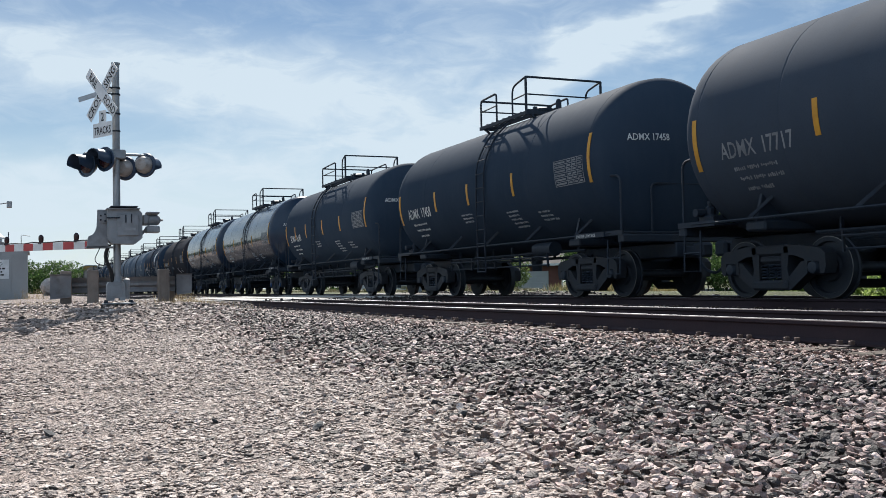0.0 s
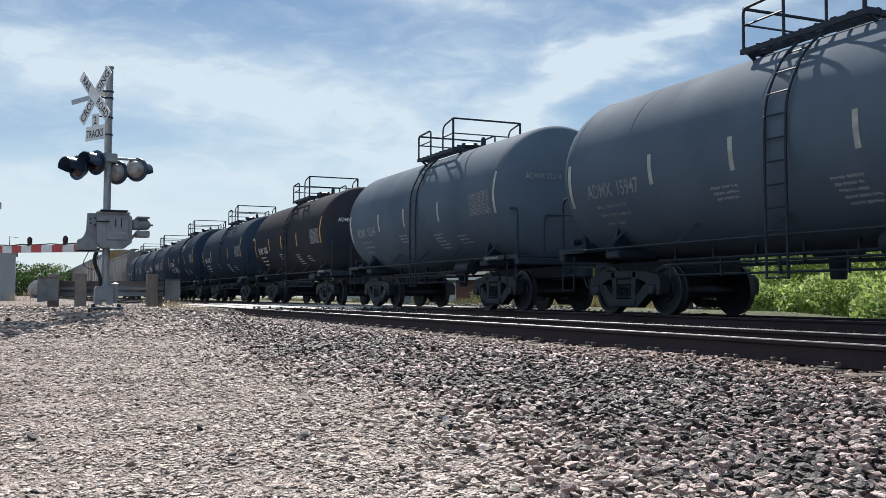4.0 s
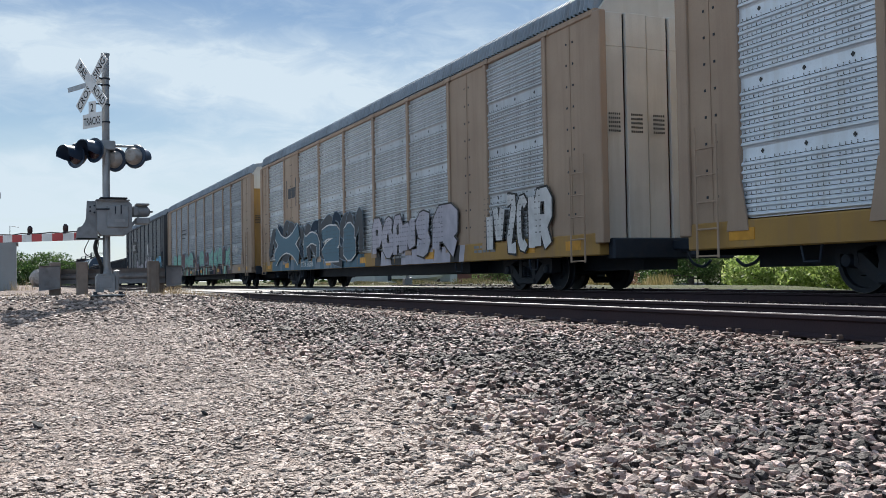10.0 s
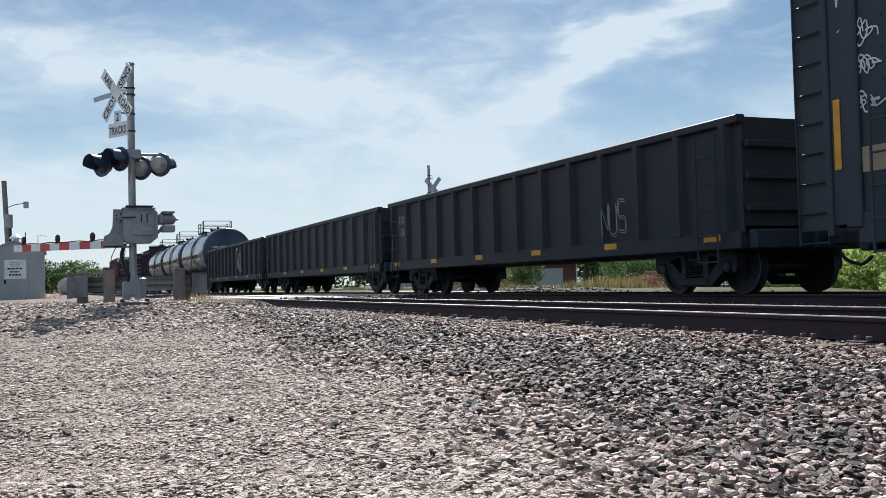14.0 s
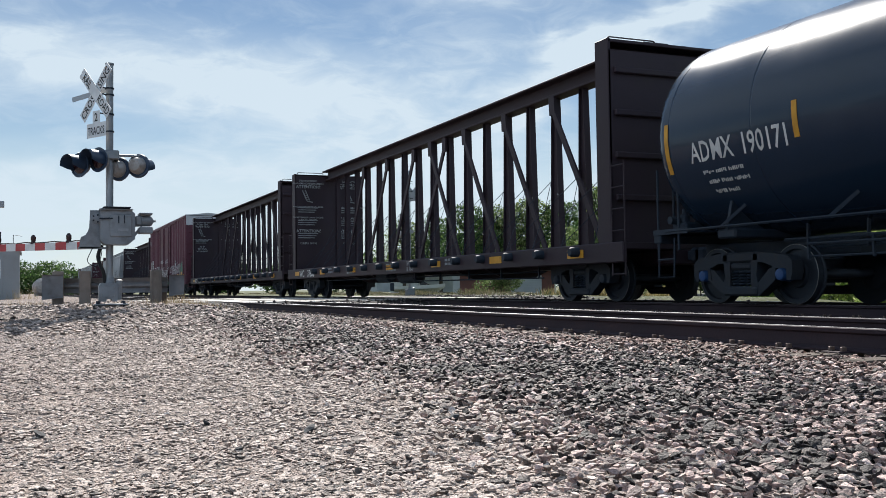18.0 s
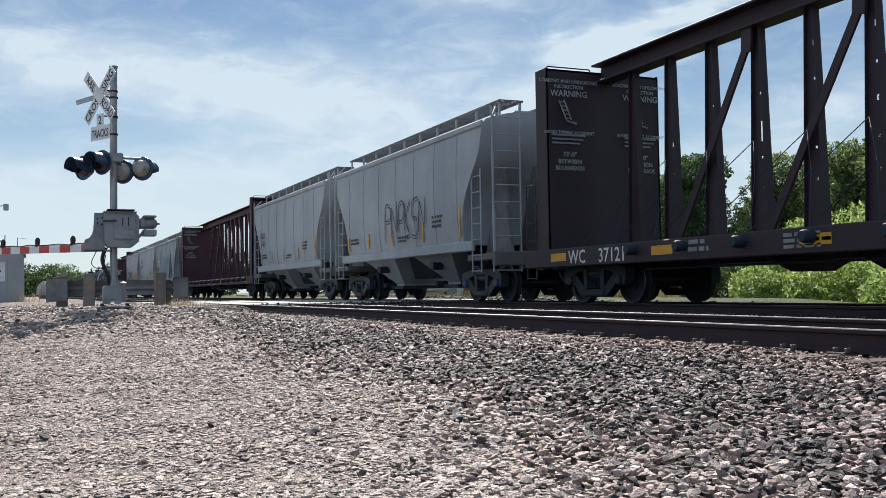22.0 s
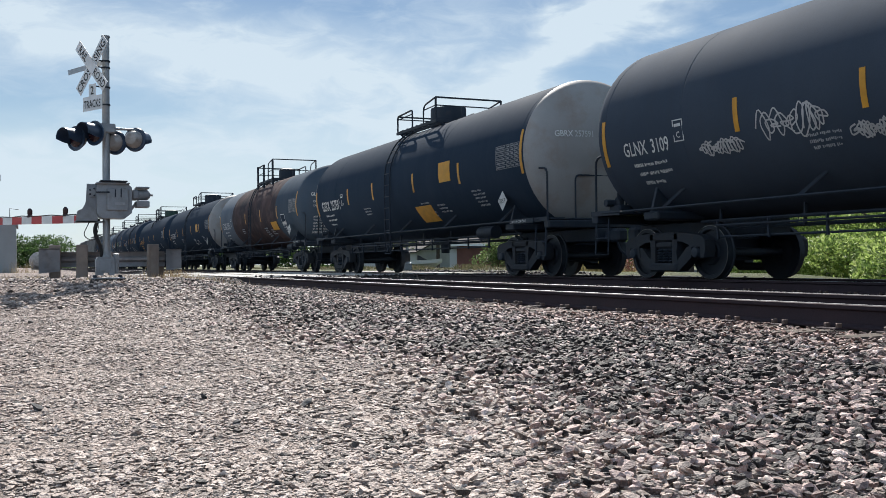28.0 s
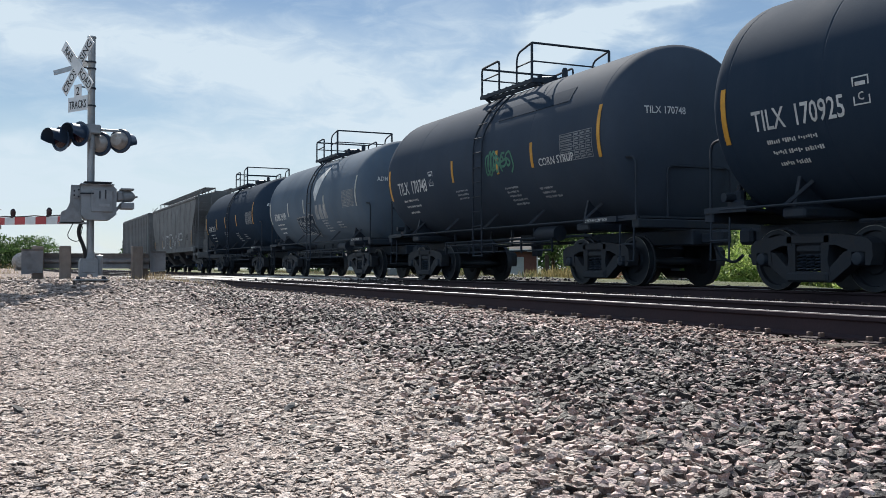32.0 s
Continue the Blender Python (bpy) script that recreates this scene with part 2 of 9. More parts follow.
    L(gap.outputs[0], bp.inputs["Height"])
    bp.inputs["Strength"].default_value, bp.inputs["Distance"].default_value = 0.9, 0.006
    L(y.outputs["Result"], x.inputs["A"])
    L(g.outputs[0], x.inputs["B"])
    L(x.outputs["Result"], b.inputs["Base Color"])
    return m


GROUND = ground_mat()


def leaf_mat(name, stops, glow=0.4):
    """Leaves: each its own green; light also comes through them."""
    m = island_mat(name, stops, 0.55, 0.0, 30.0)
    nt = m.node_tree
    N, L = nt.nodes.new, nt.links.new
    b, out = nt.nodes["Principled BSDF"], nt.nodes["Material Output"]
    t, x = N("ShaderNodeBsdfTranslucent"), N("ShaderNodeMixShader")
    L(b.inputs["Base Color"].links[0].from_socket, t.inputs["Color"])
    x.inputs[0].default_value = glow
    L(b.outputs[0], x.inputs[1])
    L(t.outputs[0], x.inputs[2])
    L(x.outputs[0], out.inputs["Surface"])
    b.inputs["Specular IOR Level"].default_value = 0.25
    return m


# ---- shapes ----
class Geo:
    """Collects the faces of one mesh."""

    def __init__(self):
        self.v, self.f = [], []

    def add(self, verts, faces):
        k = len(self.v)
        self.v.extend(tuple(p) for p in verts)
        self.f.extend(tuple(i + k for i in f) for f in faces)
        return self

    def box(self, x0, y0, z0, x1, y1, z1, b=0.0, m=None):
        x0, x1, y0, y1, z0, z1 = min(x0, x1), max(x0, x1), min(y0, y1), max(y0, y1), min(z0, z1), max(z0, z1)
        if b <= 0:
            vs = [(x, y, z) for x in (x0, x1) for y in (y0, y1) for z in (z0, z1)]
            fs = [(0, 1, 3, 2), (4, 6, 7, 5), (0, 4, 5, 1), (2, 3, 7, 6), (0, 2, 6, 4), (1, 5, 7, 3)]
        else:
            b = min(b, (x1 - x0) * 0.45, (y1 - y0) * 0.45, (z1 - z0) * 0.45)
            vs, idx = [], {}
            lo, hi = (x0, y0, z0), (x1, y1, z1)
            for cx in (0, 1):
                for cy in (0, 1):
                    for cz in (0, 1):
                        c = (cx, cy, cz)
                        for ax in range(3):
                            p = [hi[i] - b if c[i] else lo[i] + b for i in range(3)]
                            p[ax] = hi[ax] if c[ax] else lo[ax]
                            idx[(c, ax)] = len(vs)
                            vs.append(tuple(p))
            fs = []
            for ax in range(3):
                o = [i for i in range(3) if i != ax]
                for s in (0, 1):
                    q = []
                    for a, bb in ((0, 0), (1, 0), (1, 1), (0, 1)):
                        c = [0, 0, 0]
                        c[ax], c[o[0]], c[o[1]] = s, a, bb
                        q.append(idx[(tuple(c), ax)])
                    if (s == 1) != (ax != 1):
                        q.reverse()
                    fs.append(tuple(q))
            for ax in range(3):
                o = [i for i in range(3) if i != ax]
                for a in (0, 1):
                    for bb in (0, 1):
                        c0, c1 = [0, 0, 0], [0, 0, 0]
                        c0[ax], c1[ax] = 0, 1
                        for c in (c0, c1):
                            c[o[0]], c[o[1]] = a, bb
                        c0, c1 = tuple(c0), tuple(c1)
                        fs.append((idx[(c0, o[0])], idx[(c0, o[1])], idx[(c1, o[1])], idx[(c1, o[0])]))
            for cx in (0, 1):
                for cy in (0, 1):
                    for cz in (0, 1):
                        c = (cx, cy, cz)
                        fs.append(tuple(idx[(c, ax)] for ax in range(3)))
        if m is not None:
            vs = [tuple(m @ Vector(p)) for p in vs]
        return self.add(vs, fs)

    def tube(self, pts, r, seg=6, closed=False):
        pts = [Vector(p) for p in pts]
        n = len(pts)
        vs, fs = [], []
        up = None
        for i, p in enumerate(pts):
            a = pts[(i - 1) % n] if closed or i else p
            c = pts[(i + 1) % n] if closed or i < n - 1 else p
            d = (c - a).normalized()
            if up is None:
                up = d.cross(Vector((0, 0, 1)) if abs(d.z) < 0.9 else Vector((1, 0, 0))).normalized()
            up = (up - d * up.dot(d)).normalized()
            s = d.cross(up)
            for k in range(seg):
                w = 2 * math.pi * k / seg
                vs.append(p + (up * math.cos(w) + s * math.sin(w)) * r)
        m = n if closed else n - 1
        for i in range(m):
            for k in range(seg):
                j, l = (i + 1) % n, (k + 1) % seg
                fs.append((i * seg + k, i * seg + l, j * seg + l, j * seg + k))
        if not closed:
            fs.append(tuple(range(seg - 1, -1, -1)))
            fs.append(tuple((n - 1) * seg + k for k in range(seg)))
        return self.add(vs, fs)

    def lathe(self, prof, seg=24, axis="x", at=(0, 0, 0)):
        """Turn a profile of (along, radius) about an axis."""
        vs, fs = [], []
        for a, r in prof:
            for k in range(seg):
                w = 2 * math.pi * k / seg
                p, q = r * math.cos(w), r * math.sin(w)
                v = (a, p, q) if axis == "x" else (p, a, q) if axis == "y" else (p, q, a)
                vs.append((v[0] + at[0], v[1] + at[1], v[2] + at[2]))
        for i in range(len(prof) - 1):
            for k in range(seg):
                l = (k + 1) % seg
                q = (i * seg + k, i * seg + l, (i + 1) * seg + l, (i + 1) * seg + k)
                fs.append(q if axis != "y" else q[::-1])
        e0, e1 = tuple(range(seg - 1, -1, -1)), tuple((len(prof) - 1) * seg + k for k in range(seg))
        if prof[0][1] > 1e-6:
            fs.append(e0 if axis != "y" else e0[::-1])
        if prof[-1][1] > 1e-6:
            fs.append(e1 if axis != "y" else e1[::-1])
        return self.add(vs, fs)

    def prism(self, poly, a0, a1, axis="y"):
        """A flat outline given in the two other axes, pushed from a0 to a1 along an axis."""
        n = len(poly)

        def at(p, a):
            return (p[0], a, p[1]) if axis == "y" else (a, p[0], p[1]) if axis == "x" else (p[0], p[1], a)
        vs = [at(p, a0) for p in poly] + [at(p, a1) for p in poly]
        area = sum(poly[i][0] * poly[(i + 1) % n][1] - poly[(i + 1) % n][0] * poly[i][1] for i in range(n))
        flip = (area > 0) == (axis == "y") if a1 > a0 else (area > 0) != (axis == "y")
        fs = [tuple(range(n - 1, -1, -1)), tuple(range(n, 2 * n))] + [(i, (i + 1) % n, n + (i + 1) % n, n + i) for i in range(n)]
        if flip:
            fs = [f[::-1] for f in fs]
        return self.add(vs, fs)

    def bar(self, p, q, w, h, up=(0, 0, 1)):
        """A square bar from p to q."""
        p, q = Vector(p), Vector(q)
        d = (q - p).normalized()
        s = d.cross(Vector(up))
        s = s.normalized() if s.length > 1e-4 else d.cross(Vector((0, 1, 0))).normalized()
        t = s.cross(d)
        vs = [e + s * (a * w / 2) + t * (b * h / 2) for e in (p, q) for a, b in ((-1, -1), (1, -1), (1, 1), (-1, 1))]
        return self.add(vs, [(3, 2, 1, 0), (4, 5, 6, 7), (0, 1, 5, 4), (1, 2, 6, 5), (2, 3, 7, 6), (3, 0, 4, 7)])

    def mesh(self, name, material, sharp=35):
        me = bpy.data.meshes.new(name)
        me.from_pydata(self.v, [], self.f)
        me.materials.append(material)
        me.polygons.foreach_set("use_smooth", [True] * len(me.polygons))
        me.set_sharp_from_angle(angle=radians(sharp))
        me.update()
        return me


SMALL = {"tie_cable", "board_post", "perforation", "bolts", "small_lettering", "stencil_block", "test_chart", "notice_lines", "plate_box", "end_mark", "load_limit", "shoe_text"}


def part(name, g, material, parent, label="", sharp=35):
    """One mesh object under a thing or a part; g is a Geo or a ready mesh."""
    me = g if isinstance(g, bpy.types.Mesh) else g.mesh(name, material, sharp)
    ob = new(name, me)
    ob.parent = parent
    return tagged(ob, label=label, kind="stuff" if name in SMALL else "")


def thing(name, label, category, group="", at=None):
    ob = new(name)
    ob.empty_display_size = 0.3
    if at is not None:
        ob.matrix_basis = at
    return tagged(ob, label=label, category=category, group=group)


def solo(name, g, material, label, category, group="", kind="", sharp=35):
    ob = new(name, g if isinstance(g, bpy.types.Mesh) else g.mesh(name, material, sharp))
    return tagged(ob, label=label, category=category, group=group, kind=kind)


def bent(pts, r=0.12, n=4):
    """Round the corners of a polyline."""
    out = [Vector(pts[0])]
    for a, b, c in zip(pts, pts[1:], pts[2:]):
        a, b, c = Vector(a), Vector(b), Vector(c)
        k = min(r, (a - b).length * 0.45, (c - b).length * 0.45)
        p, q = b + (a - b).normalized() * k, b + (c - b).normalized() * k
        for i in range(n + 1):
            t = i / n
            out.append(p * (1 - t) ** 2 + b * 2 * t * (1 - t) + q * t * t)
    out.append(Vector(pts[-1]))
    return out


WORDS = {}


def words(text, height, x, z, face, parent, material, name="lettering", centre=False, label="", turn=None, squeeze=1.0):
    """Letters that stand on a side: face(x, z) gives the point in the thing's space for a place on that side."""
    if text not in WORDS:
        cu = bpy.data.curves.new("text", "FONT")
        cu.body, cu.size, cu.resolution_u, cu.offset = text, 1.0, 2, 0.012
        ob = bpy.data.objects.new("text", cu)
        scene.collection.objects.link(ob)
        me = bpy.data.meshes.new_from_object(ob.evaluated_get(bpy.context.evaluated_depsgraph_get()))
        WORDS[text] = ([tuple(v.co) for v in me.vertices], [tuple(p.vertices) for p in me.polygons])
        bpy.data.objects.remove(ob)
        bpy.data.meshes.remove(me)
        bpy.data.curves.remove(cu)
    vs, fs = WORDS[text]
    s = height / 0.7
    wide = max(v[0] for v in vs) * s * squeeze
    off = -wide / 2 if centre else 0
    g = Geo()
    pts = []
    for v in vs:
        px, pz = v[0] * s * squeeze + off, v[1] * s
        if turn:
            px, pz = px * math.cos(turn) - pz * math.sin(turn), px * math.sin(turn) + pz * math.cos(turn)
        pts.append(face(x + px, z + pz))
    g.add(pts, fs)
    return part(name, g, material, parent, label)


# ---- trucks ----
FRAME = mat("dusty cast side frame", (0.016, 0.021, 0.029), (0.022, 0.025, 0.031), 0.65, 0.0, 3, 40, 0.25, dirt=(0.032, 0.027, 0.024), dirt_amount=0.45, spec=0.25)

def wheel_mesh():
    g = Geo()
    g.lathe([(-0.075, 0.12), (-0.075, 0.2), (-0.03, 0.22), (-0.022, 0.37), (-0.07, 0.385), (-0.07, 0.452), (0.03, 0.457), (0.04, 0.484), (0.066, 0.484),
             (0.07, 0.39), (0.012, 0.22), (0.07, 0.12)], 28, "y")
    return g.mesh("wheel", WHEEL)


def rim_mesh():
    g = Geo()
    n = 32
    vs, fs = [], []
    for k in range(n):
        w = 2 * math.pi * k / n
        for r, y in ((0.4535, -0.0755), (0.446, -0.0765), (0.446, -0.069), (0.4535, -0.069)):
            vs.append((r * math.cos(w), y, r * math.sin(w)))
    for k in range(n):
        for j in range(4):
            a, b = k * 4 + j, k * 4 + (j + 1) % 4
            c, d = ((k + 1) % n) * 4 + (j + 1) % 4, ((k + 1) % n) * 4 + j
            fs.append((a, b, c, d))
    return g.add(vs, fs).mesh("rim", TREAD)


def side_frame_mesh():
    """A cast side frame: arched top member, pedestal jaws, sloping tension members and a spring window."""
    g = Geo()
    y0, y1 = -0.12, 0.10
    A = 0.889
    for s in (-1, 1):
        g.prism([(s * (A + 0.24), 0.48), (s * (A + 0.23), 0.66), (s * (A + 0.14), 0.735), (s * 0.62, 0.79), (s * 0.3, 0.81), (s * 0.3, 0.655), (s * 0.52, 0.645), (s * (A - 0.17), 0.58),
                 (s * (A - 0.2), 0.38), (s * (A - 0.12), 0.37), (s * (A - 0.115), 0.55), (s * (A + 0.115), 0.55), (s * (A + 0.12), 0.37), (s * (A + 0.2), 0.37)], y0, y1)
        g.prism([(s * (A - 0.10), 0.57), (s * (A - 0.12), 0.38), (s * 0.40, 0.13), (s * 0.24, 0.13), (s * 0.24, 0.29), (s * 0.36, 0.31), (s * (A - 0.25), 0.55)], y0 + 0.012, y1 - 0.012)
        g.prism([(s * 0.24, 0.2), (s * 0.41, 0.24), (s * 0.36, 0.45), (s * 0.40, 0.70), (s * 0.24, 0.72)], y0 + 0.006, y1 - 0.006)
        g.box(s * (A - 0.11), -0.08, 0.52, s * (A + 0.11), 0.08, 0.61, 0.02)
    g.box(-0.42, y0, 0.655, 0.42, y1, 0.812, 0.03)
    g.box(-0.38, y0 - 0.03, 0.13, 0.38, y1 + 0.03, 0.275, 0.03)
    g.box(-0.24, y0 + 0.01, 0.54, 0.24, y1 - 0.02, 0.65, 0.03)
    return g.mesh("side_frame", FRAME)


def spring_mesh():
    g = Geo()
    pts = []
    for i in range(5 * 7 + 1):
        w = 2 * math.pi * i / 7
        pts.append((0.068 * math.cos(w), -0.035 + 0.068 * math.sin(w), 0.28 + 0.235 * i / 35))
    g.tube(pts, 0.015, 4)
    return g.mesh("coil_spring", STEEL)


def spring_seat_mesh():
    return Geo().box(-0.24, -0.1, 0.262, 0.24, 0.03, 0.282).mesh("spring_seat", STEEL)


def bearing_mesh(material):
    return Geo().lathe([(-0.16, 0.0), (-0.16, 0.06), (-0.15, 0.085), (-0.10, 0.1), (0.06, 0.115)], 16, "y").mesh("bearing", material)


def truck_mesh():
    g = Geo()
    g.prism([(-0.2, 0.515), (0.2, 0.515), (0.2, 0.625), (0.24, 0.7), (0.12, 0.78), (-0.12, 0.78), (-0.24, 0.7), (-0.2, 0.625)], -1.06, 1.06, "y")
    return g.mesh("truck", STEEL)


def axle_mesh():
    return Geo().lathe([(-0.98, 0.07), (-0.86, 0.085), (-0.6, 0.085), (-0.5, 0.075), (0.5, 0.075), (0.6, 0.085), (0.86, 0.085), (0.98, 0.07)], 12, "y").mesh("axle", WHEEL)


AXLE_ME = axle_mesh()
BEAM_ME = Geo().box(-0.04, -0.72, -0.08, 0.04, 0.72, 0.08, 0.012).mesh("brake_beam", STEEL)
BLUE_CAP = mat("blue bearing cap", (0.02, 0.06, 0.16), (0.015, 0.04, 0.1), 0.5, 0.0, 8, 60, 0.1)
GREY_FRAME = mat("grey-painted cast steel", (0.042, 0.046, 0.052), (0.03, 0.032, 0.036), 0.6, 0.0, 3, 40, 0.25, dirt=(0.03, 0.026, 0.022))
WHEEL_FAR = Geo().lathe([(-0.07, 0.12), (-0.025, 0.25), (-0.07, 0.39), (-0.07, 0.452), (0.035, 0.457), (0.05, 0.484), (0.07, 0.484), (0.07, 0.39), (0.02, 0.25), (0.07, 0.12)], 22, "y").mesh("wheel", WHEEL)
TRUCK, WHEEL_ME, RIM_ME, FRAME_ME, SPRING_ME = truck_mesh(), wheel_mesh(), rim_mesh(), side_frame_mesh(), spring_mesh()
SEAT_ME = spring_seat_mesh()
CAP_ME, CAP_BLUE_ME = bearing_mesh(STEEL), bearing_mesh(BLUE_CAP)
FRAME_GREY = FRAME_ME.copy()
FRAME_GREY.materials[0] = GREY_FRAME


def truck(car, x, blue=False, grey=False):
    t = part("truck", TRUCK, None, car)
    t.location = (x, 0, 0)
    for s in (-1, 1):
        for y in (-1, 1):
            w = part("wheel", WHEEL_ME if y < 0 else WHEEL_FAR, None, t)
            w.location = (s * 0.889, y * 0.752, 0.457)
            random.random()
            w.rotation_euler = (0, 0, 0 if y < 0 else math.pi)
            if y < 0:
                r = part("rim", RIM_ME, None, t, "bright worn rim of the wheel")
                r.location = (s * 0.889, -0.752, 0.457)
                c = part("bearing_cap", CAP_BLUE_ME if blue else CAP_ME, None, t, "blue bearing cap" if blue else "")
                c.location = (s * 0.889, -1.0, 0.457)
    for y in (-1, 1):
        f = part("side_frame", FRAME_GREY if grey else FRAME_ME, None, t)
        f.location = (0, y * 1.0, 0)
    for s in (-1, 1):
        x = part("axle", AXLE_ME, None, t)
        x.location = (s * 0.889, 0, 0.457)
        x = part("brake_beam", BEAM_ME, None, t)
        x.location = (s * 0.40, 0, 0.4)
    for k in (-0.165, 0.0, 0.165):
        p = part("coil_spring", SPRING_ME, None, t)
        p.location = (k, -1.0, 0)
    p = part("spring_seat", SEAT_ME, None, t)
    p.location = (0, -1.0, 0)
    return t


def coupler_geo(g, x, s):
    """Drawbar and knuckle at the end x; s = +1 or -1 points outward."""
    g.box(x - s * 0.35, -0.07, 0.77, x + s * 0.36, 0.07, 0.95, 0.02)
    g.box(x + s * 0.3, -0.17, 0.72, x + s * 0.62, 0.1, 1.0, 0.05)
    g.tube(bent([(x, 0.2, 0.8), (x + s * 0.2, 0.2, 0.5), (x + s * 0.55, 0.2, 0.42), (x + s * 0.75, 0.2, 0.55)], 0.2), 0.028, 6)
    return g


# ---- paints of lettering ----
WHITE = mat("white lettering paint", (0.62, 0.62, 0.6), (0.45, 0.45, 0.44), 0.6, 0, 4, 60, 0.05)
FADED = mat("faded pale lettering", (0.24, 0.25, 0.26), (0.15, 0.16, 0.17), 0.65, 0, 4, 60, 0.05)
STENCIL = mat("worn white stencil paint", (0.36, 0.37, 0.38), (0.26, 0.27, 0.28), 0.6, 0, 4, 60, 0.05)
DARK_INK = mat("dark lettering paint", (0.03, 0.032, 0.035), (0.05, 0.05, 0.05), 0.6, 0, 4, 60, 0.05)
YELLOW = mat("yellow reflective strip", (0.60, 0.29, 0.03), (0.47, 0.22, 0.022), 0.45, 0, 5, 50, 0.05)
PALE = mat("worn white reflective strip", (0.42, 0.42, 0.38), (0.3, 0.3, 0.26), 0.5, 0, 5, 50, 0.05)
ORANGE_PLATE = mat("orange-yellow placard", (0.62, 0.30, 0.03), (0.5, 0.25, 0.04), 0.55, 0, 5, 50, 0.05)


def ticks(g, patch, x, h, sizes, tall, step, seed):
    """A row of illegible small print: upright bars grouped as words."""
    rng = random.Random(seed)
    for n in sizes:
        for _ in range(n):
            patch(g, x, x + step * rng.uniform(0.45, 0.72), h + tall * rng.choice((0, 0, 0.3)), h + tall * rng.choice((1, 1, 0.75)), 1, 0.005)
            x += step
        x += step * 0.9


LIMITS = {"190070": ("LD LMT  220 500  100000 KG", "LT WT  65 500  29700 KG"), "170884": ("LD LMT 221500 LB 100450 KG", "LT WT 64500 LB 29250 KG"), "257453": ("LD LMT 205700 LB", "LT WT 80300 LB")}


# ---- tank cars ----
def tank_car(name, label, u, half, paint, ends=None, mark="", num="", strips="yellow", mats=WHITE, rad=1.635, zc=2.665, seams=(-0.62, 0.02, 0.5), hatch="low",
             blue=False, posts=False, side_ladder=0.0, plat=(-0.55, 1.6), end_rail="hoop", chart=True, text_x=None, letter=0.26, bands=None, blocks=3, tall=0.0, strip_x=None, dome=0.52, half_ladder=False, end_text=()):
    car = thing(name, label, "tank car", "freight cars of the passing train", pose(u, YT, 0))
    hl = half
    head = [(0.0, 1.0)] + [(0.62 * math.sin(k * math.pi / 18), math.cos(k * math.pi / 18)) for k in range(1, 9)] + [(0.62, 0.0)]
    prof = [(-hl - a, rad * r) for a, r in reversed(head)]
    ring = sorted(seams)
    cuts = [-hl + 0.16] + [s * hl for s in ring] + [hl - 0.16]
    for c in cuts:
        prof += [(c - 0.022, rad), (c - 0.016, rad), (c - 0.009, rad - 0.005), (c + 0.009, rad - 0.005), (c + 0.016, rad), (c + 0.022, rad)]
    prof += [(hl + a, rad * r) for a, r in head[1:]]
    if ends is None and not bands:
        part("tank", Geo().lathe(prof, 48, "x", (0, 0, zc)), paint, car, sharp=60)
    else:
        body = [(-hl, rad)] + [p for p in prof if -hl < p[0] < hl] + [(hl, rad)]
        if bands:
            xs = [-hl] + [b[0] for b in bands] + [hl]
            paints = [b[1] for b in bands] + [paint]
            for a, b, pm in zip(xs, xs[1:], paints):
                seg = [(a, rad)] + [p for p in body if a < p[0] < b] + [(b, rad)]
                part("tank_section", Geo().lathe(seg, 56, "x", (0, 0, zc)), pm, car, sharp=60)
        else:
            part("tank", Geo().lathe(body, 56, "x", (0, 0, zc)), paint, car, sharp=60)
        for s in (-1, 1):
            hp = [(s * (hl + a), rad * r) for a, r in head]
            if s < 0:
                hp.reverse()
            part("tank_head", Geo().lathe(hp, 56, "x", (0, 0, zc)), ends or paint, car, sharp=60)

    def side(x, h, out=0.006):
        d = max(-0.97, min(0.97, (h - zc) / rad))
        return (x, -(rad + out) * math.sqrt(1 - d * d), zc + (rad + out) * d)

    def patch(g, x0, x1, h0, h1, n=6, out=0.006):
        vs = []
        for i in range(n + 1):
            h = h0 + (h1 - h0) * i / n
            vs += [side(x0, h, out), side(x1, h, out), side(x0, h, 0.001), side(x1, h, 0.001)]
        fs = []
        for i in range(n):
            a, b = 4 * i, 4 * i + 4
            fs += [(a, a + 1, b + 1, b), (a + 2, a, b, b + 2), (a + 1, a + 3, b + 3, b + 1)]
        fs += [(2, 3, 1, 0), (4 * n, 4 * n + 1, 4 * n + 3, 4 * n + 2)]
        return g.add(vs, fs)
    # underframe: stub sills, saddles, platforms at the ends
    tc = hl - 1.15
    xe = hl + 0.62
    for s in (-1, 1):
        part("stub_sill", Geo().box(s * (tc - 1.6), -0.28, 0.74, s * (xe + 0.1), 0.28, 1.02, 0.02), STEEL, car)
        part("end_sill", Geo().box(s * (xe - 0.14), -1.42, 1.03, s * (xe + 0.06), 1.42, 1.19, 0.02), STEEL, car)
        part("body_bolster", Geo().box(s * (tc - 0.22), -1.38, 1.03, s * (tc + 0.22), 1.38, 1.18, 0.03), STEEL, car)
    for s in (-1, 1):
        part("coupler", coupler_geo(Geo(), s * (xe + 0.1), s), STEEL, car)
        for y in (-1, 1):
            sad = Geo()
            sad.prism([(y * 1.36, 1.18), (y * 0.5, 1.02), (y * 0.5, zc - math.sqrt(rad * rad - 0.25) + 0.02), (y * 0.95, zc - math.sqrt(rad * rad - 0.9) + 0.03), (y * 1.2, zc - 0.92)],
                      s * tc - 0.03, s * tc + 0.03, "x")
            part("saddle", sad, STEEL, car)
        truck(car, s * tc, blue)
